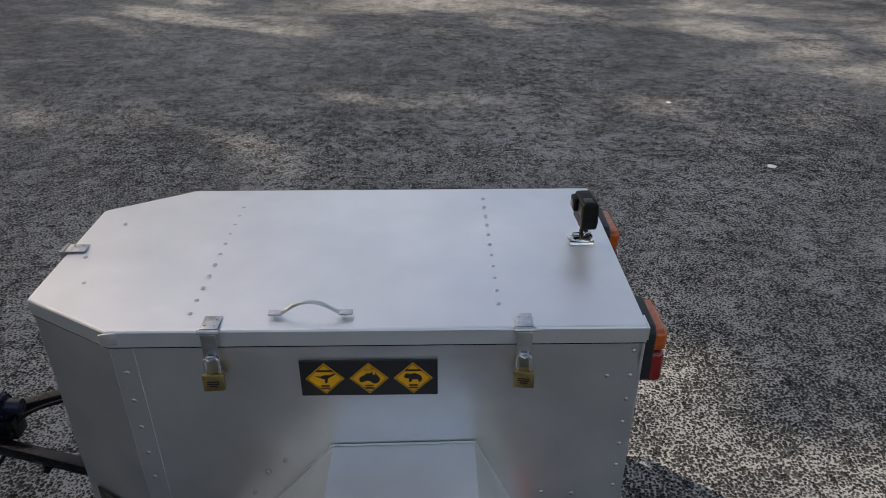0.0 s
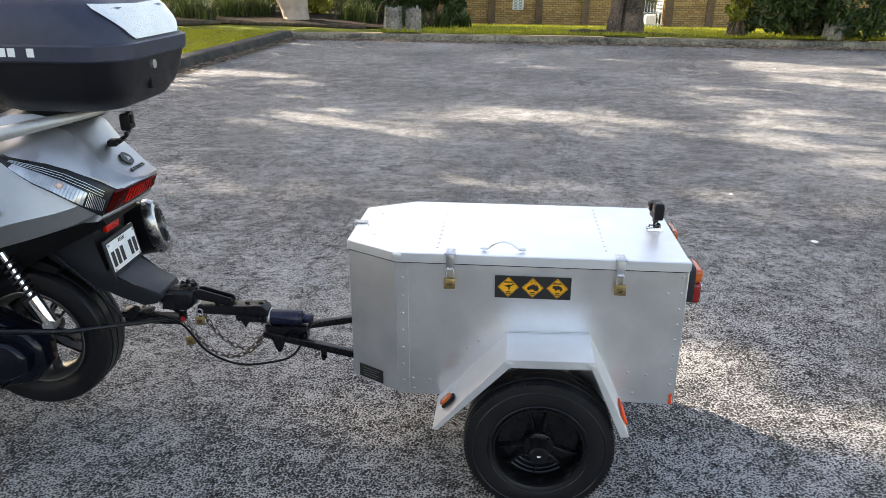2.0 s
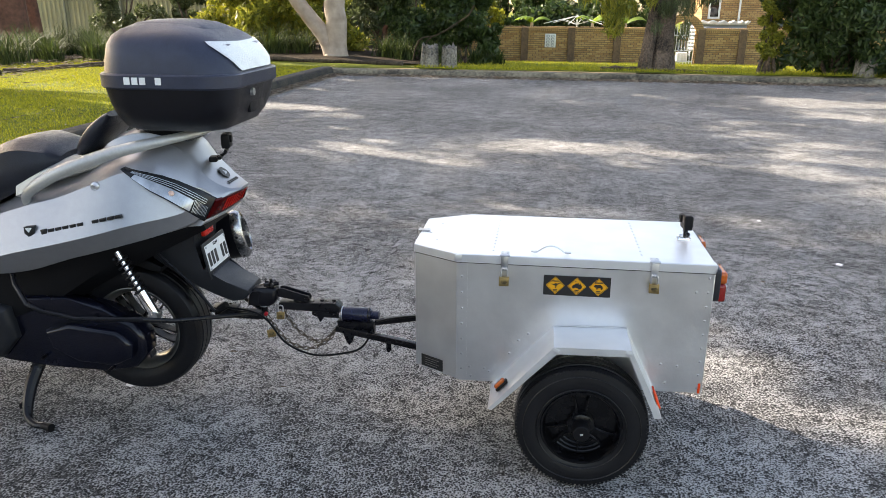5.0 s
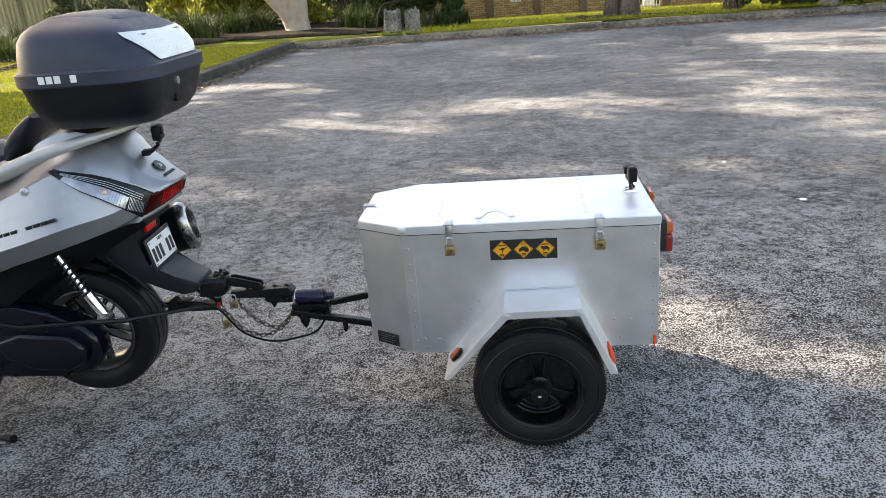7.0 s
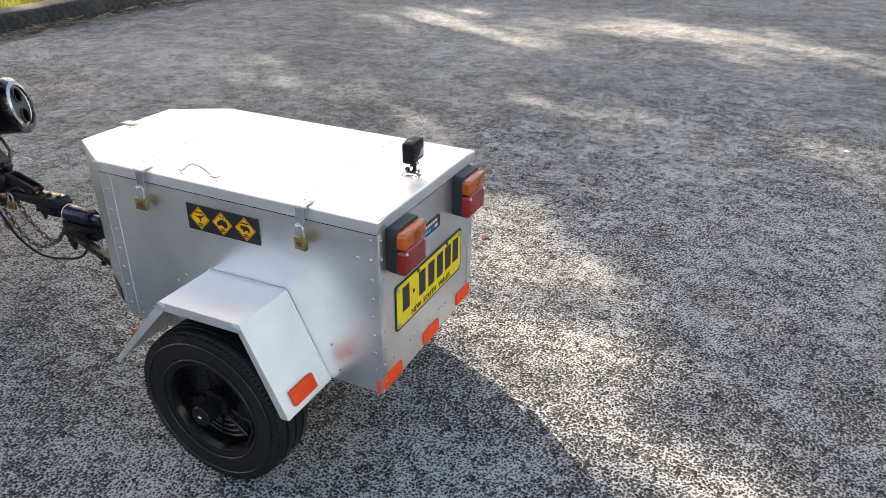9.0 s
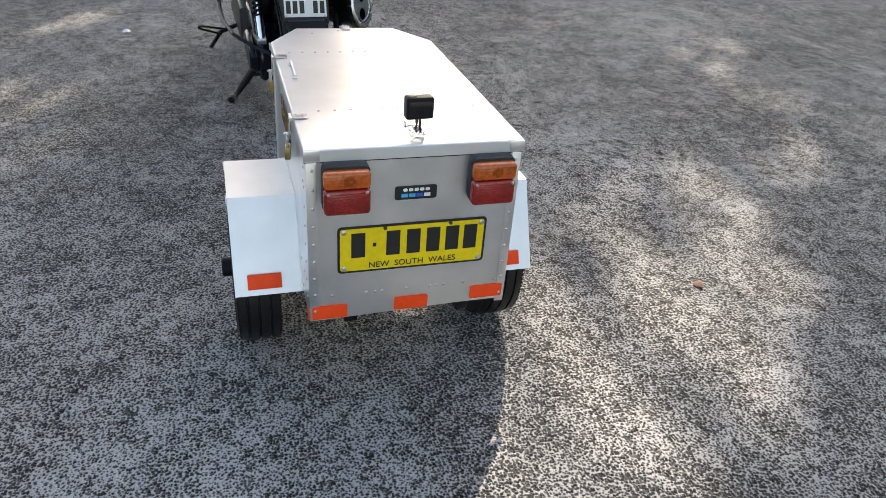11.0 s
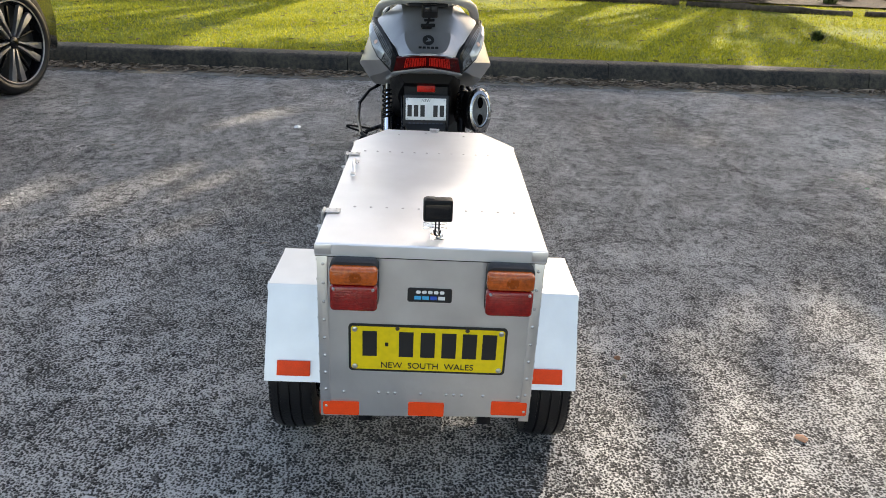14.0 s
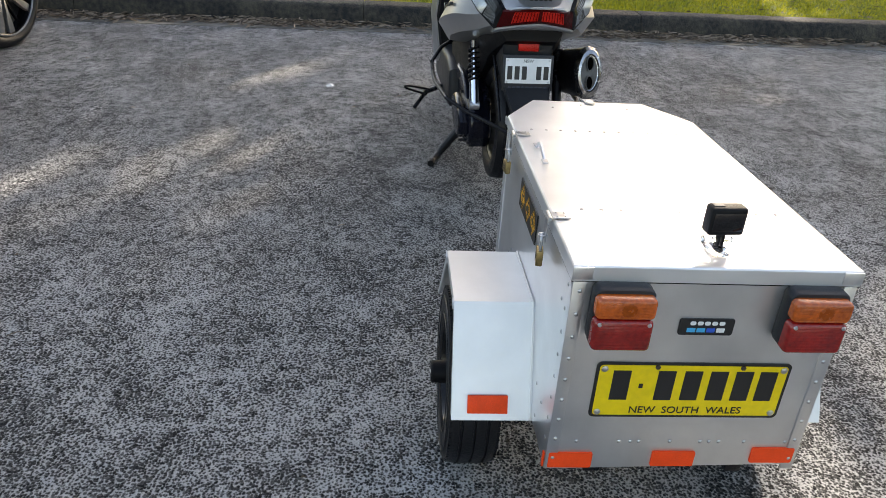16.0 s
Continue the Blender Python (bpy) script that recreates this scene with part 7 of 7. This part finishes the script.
def shrub(name, at, size, count, leaf, material, label, seed, n=26, long=2.2):
    rng = random.Random(seed)
    ob = thing(name, at, label, "shrub", "shrubs")
    cl = []
    for k in range(n):
        a, h = rng.random() * 2 * math.pi, rng.random()
        w = math.sqrt(rng.random()) * (0.55 + 0.45 * math.sin(math.pi * min(1, h * 0.8 + 0.25)))
        cl.append((at[0] + size[0] * w * math.cos(a), at[1] + size[1] * w * math.sin(a), at[2] + size[2] * (0.08 + 0.86 * h), rng.uniform(0.16, 0.30) * size[0]))
    bm = B()
    for k in range(5):
        e = Vector(cl[k][:3])
        tube(bm, [Vector(at) + Vector((0.1 * k - 0.2, 0, -0.1)), Vector(at).lerp(e, 0.5) + Vector((0, 0, 0.15)), e], [0.05, 0.035, 0.015], 6, smooth=3)
    part("stem", bm, "bark_dark", ob)
    leaves("foliage", cl, count, leaf, 0.9, material, ob, long=long, seed=seed)
    return ob


shrub("hedge_shrub", (5.85, 15.9, rise(6.1, 15.9)), (1.75, 1.0, 3.0), 34000, 0.048, "leaf", "large dense dark-green shrub at the kerb", 11, 80, 3.4)
shrub("hedge_shrub", (9.6, 16.2, rise(9.6, 16.2)), (2.4, 1.1, 3.2), 16000, 0.06, "leaf", "large dense dark-green shrub at the kerb", 12, 50)
# the large shrub's sunlit left flank, its light put into yellower leaves
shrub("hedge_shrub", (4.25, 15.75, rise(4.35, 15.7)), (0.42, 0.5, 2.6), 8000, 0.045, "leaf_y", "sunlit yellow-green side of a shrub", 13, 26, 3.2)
shrub("wattle_shrub", (-10.8, 22.0, 0.1), (2.0, 1.0, 2.8), 9000, 0.07, "leaf_y", "feathery yellow-green wattle by the fence", 14, 36, 3)
shrub("wattle_shrub", (-8.8, 23.0, 0.1), (1.6, 1.0, 2.6), 6000, 0.07, "leaf_y", "feathery yellow-green wattle by the fence", 15, 30, 3)
shrub("garden_shrub", (-5.2, 21.5, -0.1), (1.4, 0.8, 2.6), 9000, 0.07, "leaf", "tangled grey-green shrub beyond the kerb", 16, 32, 3)
shrub("garden_shrub", (-3.6, 22.5, -0.3), (1.1, 0.8, 2.8), 9000, 0.07, "leaf", "tangled grey-green shrub beyond the kerb", 17, 32, 3)
shrub("garden_shrub", (-4.6, 25.0, -0.4), (1.7, 0.8, 3.2), 6500, 0.08, "leaf", "dark tangled shrub beyond the kerb", 18, 32, 3)
shrub("garden_shrub", (-14.0, 23.5, 0.1), (1.2, 0.8, 2.4), 4200, 0.07, "leaf_g", "small-leaved tree before the fence", 19, 22, 3)
shrub("garden_shrub", (-17.2, 24.5, 0.1), (1.5, 0.8, 3.4), 4200, 0.07, "leaf_g", "small-leaved tree before the fence", 20, 22, 3)
shrub("garden_shrub", (-1.5, 36.0, -0.8), (2.4, 1.0, 2.6), 5200, 0.14, "leaf", "dark shrub behind the brick wall", 21, 30)
shrub("garden_shrub", (2.3, 36.5, -0.8), (2.0, 1.0, 2.6), 4200, 0.14, "leaf", "dark shrub behind the brick wall", 22, 30)
shrub("garden_shrub", (4.7, 33.2, -0.8), (0.9, 0.5, 1.9), 2600, 0.08, "leaf_g", "grey-green shrub inside the garden gate", 27, 18)
shrub("garden_shrub", (-4.6, 34.5, -0.8), (1.6, 1.0, 2.4), 4200, 0.12, "leaf_y", "pale green shrub behind the wall", 23, 26)
shrub("garden_shrub", (-8.0, 28.5, -0.3), (2.2, 1.0, 3.0), 6500, 0.10, "leaf_g", "grey-green shrub before the fence", 24, 30)
shrub("garden_shrub", (-12.2, 27.0, -0.1), (2.2, 1.0, 3.2), 6500, 0.10, "leaf_y", "yellow-green shrub before the fence", 25, 30)

for i, (x, y, h, m) in enumerate(((-36, 42, 5.0, "leaf"), (-31, 44, 5.5, "leaf_g"), (-24.5, 45, 5.5, "leaf"), (-12.5, 37, 5.0, "leaf_g"), (-10, 41, 5.0, "leaf"), (-6.8, 38, 4.6, "leaf_y"), (-3.6, 40, 5.0, "leaf"), (-0.4, 42, 5.0, "leaf_g"), (3.0, 41, 5.0, "leaf"))):
    shrub("garden_tree", (x, y, -0.8), (2.6, 1.4, h), 5200, 0.15, m, "leafy tree beyond the garden boundary", 700 + i, 40, 2.6)
for i, x in enumerate((-1.9, 0.9, 2.4)):   # banana plants
    ban = thing("banana_plant", (x, 33.4, -0.85), "banana plant with torn broad leaves", "plant", "banana plants")
    rng = random.Random(70 + i)
    bm = B()
    tube(bm, [(x, 33.4, -0.85), (x, 33.4, 0.9)], [0.12, 0.07], 10)
    part("stem", bm, "bark", ban)
    for k in range(7):
        a = rng.random() * 6.28
        bm = B()
        ln = rng.uniform(1.1, 1.7)
        pr = None
        for j in range(9):
            t = j / 8
            c = Vector((x + math.cos(a) * ln * t * 0.75, 33.4 + math.sin(a) * ln * t * 0.4, 0.85 + ln * (0.85 * t - 0.75 * t * t)))
            w = 0.16 * math.sin(math.pi * (0.08 + 0.9 * t))
            sd = Vector((-math.sin(a), math.cos(a), 0.2)) * w
            cu = (bm.verts.new(c - sd - Vector((0, 0, w * 0.5))), bm.verts.new(c), bm.verts.new(c + sd - Vector((0, 0, w * 0.5))))
            if pr:
                bm.faces.new((pr[0], pr[1], cu[1], cu[0]))
                bm.faces.new((pr[1], pr[2], cu[2], cu[1]))
            pr = cu
        part("leaf", bm, "banana", ban)


def strap_clump(at, height, n, label, seed):
    """A clump of arching strap leaves."""
    rng = random.Random(seed)
    ob = thing("strap_plant", at, label, "plant", "strap-leaved clumps")
    verts, faces = [], []
    for k in range(n):
        a, ln, w = rng.random() * 6.283, height * rng.uniform(0.7, 1.3), rng.uniform(0.008, 0.016)
        o = Vector(at) + Vector((rng.gauss(0, height * 0.16), rng.gauss(0, height * 0.16), -0.03))
        out = rng.uniform(0.25, 0.9)
        for j in range(5):
            t = j / 4
            c = o + Vector((math.cos(a) * ln * out * t * t, math.sin(a) * ln * out * t * t, ln * (t - 0.42 * out * t * t)))
            s = Vector((-math.sin(a), math.cos(a), 0)) * w * (1 - 0.85 * t * t)
            verts += [c - s, c + s]
            if j:
                b = len(verts) - 4
                faces.append((b, b + 1, b + 3, b + 2))
    me = bpy.data.meshes.new("foliage")
    me.from_pydata([tuple(v) for v in verts], [], faces)
    me.materials.append(M["strap"])
    ob2 = new("foliage", me)
    under(ob2, ob)


rng = random.Random(3)
for i in range(46):
    x, y = rng.uniform(-17.5, -9.0), rng.uniform(16.0, 23.5)
    strap_clump((x, y, rise(x, y)), rng.uniform(0.5, 0.95), 110, "strap-leaved clump in the garden bed", 200 + i)
for i, (x, y, h) in enumerate(((-6.0, 20.5, 0.8), (-5.3, 20.0, 0.9), (-4.6, 20.8, 0.9), (-3.6, 18.8, 0.6), (-3.0, 19.6, 0.6), (-4.2, 19.2, 0.75), (-8.6, 20.2, 0.8), (-9.4, 19.6, 0.8), (-2.4, 20.6, 0.5), (-13.2, 14.6, 0.7), (-14.2, 15.5, 0.9), (-12.6, 16.0, 0.8), (-15.0, 13.5, 0.9))):
    strap_clump((x, y, rise(x, y)), h, 150, "strap-leaved clump in the garden bed", 300 + i)
for i in range(40):   # bed beyond the lawn edging
    x, y = rng.uniform(-15.8, -13.0), rng.uniform(1.5, 12.0)
    strap_clump((x, y, rise(x, y)), rng.uniform(0.3, 0.6), 90, "strap-leaved clump beyond the lawn edging", 400 + i)
for i in range(44):
    x, y = rng.uniform(-18.0, -12.2), rng.uniform(13.0, 18.5)
    strap_clump((x, y, rise(x, y)), rng.uniform(0.4, 0.85), 130, "strap-leaved clump in the garden bed", 600 + i)
strap_clump((-8.5, 4.9, rise(-8.5, 4.9)), 0.15, 420, "low grass tuft on the lawn", 500)


def log(p, q, r, seed, label):
    rg2 = random.Random(seed)
    p, q = Vector(p), Vector(q)
    ob = thing("log", (p + q) / 2, label, "log", "edging logs")
    bm = B()
    n = 9
    tube(bm, [p.lerp(q, k / n) + Vector((rg2.uniform(-1, 1), rg2.uniform(-1, 1), rg2.uniform(-0.4, 0.4))) * r * 0.3 for k in range(n + 1)], [r * 0.62 * rg2.uniform(0.7, 1.2) for _ in range(n + 1)], 9)
    part("log_wood", bm, "dead_wood", ob, sharp=60)


for i, (p, q, r) in enumerate((((-13.4, -2.5, 0.19), (-13.2, 1.3, 0.19), 0.11), ((-13.2, 1.5, 0.19), (-12.6, 4.2, 0.19), 0.11), ((-12.6, 4.4, 0.19), (-11.7, 7.0, 0.19), 0.11), ((-11.7, 7.2, 0.19), (-11.9, 11.2, 0.19), 0.11), ((-12.0, 11.4, 0.19), (-10.9, 14.2, 0.19), 0.11), ((-10.9, 14.4, 0.2), (-8.4, 16.6, 0.2), 0.11), ((-8.2, 16.8, 0.18), (-4.6, 16.6, 0.12), 0.10), ((0.45, 15.65, 0.16), (1.3, 15.75, 0.17), 0.12), ((1.9, 15.7, 0.16), (3.4, 15.5, 0.14), 0.08))):
    log(p, q, r, 30 + i, "weathered log edging the garden bed")


def stump(at, r, h, seed):
    rg2 = random.Random(seed)
    ob = thing("tree_stump", at, "split grey tree stump", "stump", "stumps")
    bm = B()
    rows = []
    for k in range(7):
        t = k / 6
        rows.append([(at[0] + r * (1.12 - 0.16 * t) * (1 + 0.30 * noise.noise((5 * math.cos(a), 5 * math.sin(a), seed + 0.5 * t))) * math.cos(a), at[1] + r * (1.12 - 0.16 * t) * (1 + 0.30 * noise.noise((5 * math.cos(a), 5 * math.sin(a), seed + 0.5 * t))) * math.sin(a), at[2] - 0.1 + (h + 0.1) * t + (0.16 * noise.noise((3 * math.cos(a), 3 * math.sin(a), seed + 5)) if k == 6 else 0)) for a in (2 * math.pi * j / 40 for j in range(40))])
    rings(bm, rows)
    part("stump_wood", bm, "stump", ob, sharp=40)


# bare limbs that arch out of the tangled shrubs
for nm, limb, r in (("dead_wood", [(-4.61, 19, 0.61), (-4.14, 19, 0.75), (-3.81, 19, 0.91), (-3.45, 19, 1.14), (-3.17, 19, 1.32), (-3.0, 19, 1.6)], 0.022), ("bark_red", [(-6.8, 22, 1.6), (-6.57, 22, 1.21), (-6.29, 22, 0.89), (-5.96, 22, 1.04), (-5.62, 22, 1.18), (-5.69, 22, 1.6)], 0.08)):
    bm = B()
    tube(bm, [(limb[0][0] - 0.3, limb[0][1] + 0.4, -0.2)] + limb if nm == "dead_wood" else [(limb[2][0] + 0.1, 22, -0.3), (limb[2][0], 22, 0.6)] + limb[2:], r, 8, smooth=3)
    tagged(part("bare_limb", bm, nm), "bare bent limb among the shrubs", "branch")
stump((-3.72, 15.75, 0.11), 0.21, 0.52, 1)
stump((-3.23, 15.75, 0.11), 0.17, 0.50, 2)
stump((6.25, 15.35, 0.12), 0.22, 0.36, 3)

# ---- grass, litter and bits on the ground ----


def scatter(name, n, place, blade, material, label, category, seed):
    """Loose small pieces over an area, one object."""
    rg3 = np.random.default_rng(seed)
    verts, faces = [], []
    while n > 0:
        p = place(rg3)
        n -= 1
        if p is None:
            continue
        vs3 = blade(rg3, p)
        b = len(verts)
        verts += vs3
        faces.append(tuple(range(b, b + len(vs3))))
    me = bpy.data.meshes.new(name)
    me.from_pydata(verts, [], faces)
    me.materials.append(M[material])
    return tagged(new(name, me), label, category, kind="stuff")


def grass_blade(h):
    def make(rg3, p):
        a = rg3.uniform(0, 6.283)
        w, hh = rg3.uniform(0.003, 0.008), h * rg3.uniform(0.5, 1.4)
        dx, dy = math.cos(a) * w, math.sin(a) * w
        lx, ly = rg3.normal(0, 0.5, 2) * hh
        return [(p[0] - dx, p[1] - dy, p[2] - 0.005), (p[0] + dx, p[1] + dy, p[2] - 0.005), (p[0] + lx, p[1] + ly, p[2] + hh)]
    return make


def on_lawn(rg3):
    x = -6.14 - 7.2 * rg3.random() ** 1.15
    y = rg3.uniform(-6, 15)
    if noise.noise((x * 0.8, y * 0.8, 4)) + 0.70 < rg3.random() * 0.6:
        return None
    return x, y, rise(x, y)


def on_strip(rg3):
    x, y = rg3.uniform(-4, 9), 15.1 + 15 * rg3.random() ** 2
    return x, y, rise(x, y)


scatter("lawn_grass", 230000, on_lawn, grass_blade(0.026), "grass", "short patchy lawn grass", "grass", 1)
scatter("lawn_grass", 26000, on_strip, grass_blade(0.07), "grass", "grass of the strip before the wall", "grass", 2)


def bark_bit(scale):
    def make(rg3, p):
        a = rg3.uniform(0, 6.283)
        ln, w = scale * rg3.uniform(0.4, 1.6), scale * rg3.uniform(0.05, 0.16)
        ux, uy = math.cos(a) * ln, math.sin(a) * ln
        z = p[2] + rg3.uniform(0.003, 0.02)
        tz = rg3.uniform(-0.1, 0.35) * ln
        return [(p[0] - ux, p[1] - uy, z), (p[0] - uy * w / ln, p[1] + ux * w / ln, z + tz * 0.6 + 0.006), (p[0] + ux, p[1] + uy, z + max(0, tz)), (p[0] + uy * w / ln, p[1] - ux * w / ln, z + 0.001)]
    return make


def in_gutter(rg3):
    y = rg3.uniform(-6, 14.4)
    if noise.noise((y * 0.9, 2, 7)) < rg3.uniform(-0.7, 0.25):
        return None
    d = abs(rg3.normal(0, 0.10))
    return -5.84 + d, y, 0.004 + rg3.uniform(0, 1) * max(0, 0.03 - d * 0.3)


def in_far_gutter(rg3):
    return rg3.uniform(-5.8, 10), 14.66 - abs(rg3.normal(0, 0.22)), 0.004


def in_bed(rg3):
    x, y = rg3.uniform(-18, -11), rg3.uniform(9, 22)
    return x, y, rise(x, y) + 0.04


def on_lot(rg3):
    return rg3.uniform(-5.5, 6), rg3.uniform(-3, 14), 0.0


scatter("gutter_litter", 13000, in_gutter, bark_bit(0.042), "litter", "bark strips and dry leaves along the gutter", "litter", 3)
scatter("gutter_litter", 9000, in_far_gutter, bark_bit(0.05), "litter", "bark strips and dry leaves along the far gutter", "litter", 4)
scatter("scattered_litter", 260, on_lot, bark_bit(0.018), "litter", "scattered leaf scraps and twigs on the seal", "litter", 5)
scatter("bed_litter", 5000, in_bed, bark_bit(0.07), "litter", "fallen leaves and bark on the garden bed", "litter", 9)
scatter("lawn_litter", 2500, on_lawn, bark_bit(0.04), "litter", "dry bark and leaves on the lawn", "litter", 6)


def scrap(name, at, r, material, label, cat, seed):
    rg2 = random.Random(seed)
    bm = B()
    ring = [(at[0] + r * rg2.uniform(0.6, 1.2) * math.cos(a), at[1] + r * rg2.uniform(0.6, 1.2) * math.sin(a)) for a in (2 * math.pi * k / 7 for k in range(7))]
    c = bm.verts.new((at[0], at[1], 0.5 * r + 0.004))
    vs3 = [bm.verts.new((x, y, rg2.uniform(0.002, 0.008))) for x, y in ring]
    for k in range(7):
        bm.faces.new((c, vs3[k], vs3[(k + 1) % 7]))
    tagged(part(name, bm, material), label, cat)


scrap("paper_scrap", (-3.785, -1.074), 0.035, "white", "white scrap of paper on the seal", "litter", 1)
scrap("paper_scrap", (1.304, 2.135), 0.022, "white", "white scrap of paper on the seal", "litter", 2)
scrap("paper_scrap", (1.05, 3.1), 0.020, "white", "white scrap of paper on the seal", "litter", 3)
scrap("pebble", (-0.650, 0.675), 0.012, "concrete", "pale pebble on the seal", "stone", 4)
scrap("pebble", (-3.296, -0.896), 0.014, "concrete", "pale pebble on the seal", "stone", 5)
scrap("dry_leaf", (-0.345, 1.157), 0.022, "brown_leaf", "brown curled fallen leaf on the seal", "leaf", 6)
scrap("dry_leaf", (-0.770, 0.674), 0.018, "brown_leaf", "yellowed fallen leaf on the seal", "leaf", 7)
scrap("paper_scrap", (-2.274, -0.047), 0.022, "white", "white scrap of paper by the scooter tyre", "litter", 8)
scrap("pebble", (-3.618, 1.289), 0.012, "concrete", "pale pebble on the seal", "stone", 9)
scrap("bottle_cap", (-2.951, 2.491), 0.016, "green_plastic", "green plastic scrap on the seal", "litter", 10)
scrap("bottle_cap", (-2.797, 2.636), 0.012, "green_plastic", "green plastic scrap on the seal", "litter", 11)
scrap("pebble", (-4.626, 2.10), 0.016, "concrete", "pale pebble on the seal", "stone", 12)
scrap("pebble", (3.664, 10.79), 0.03, "white", "white scrap of paper on the seal", "litter", 13)
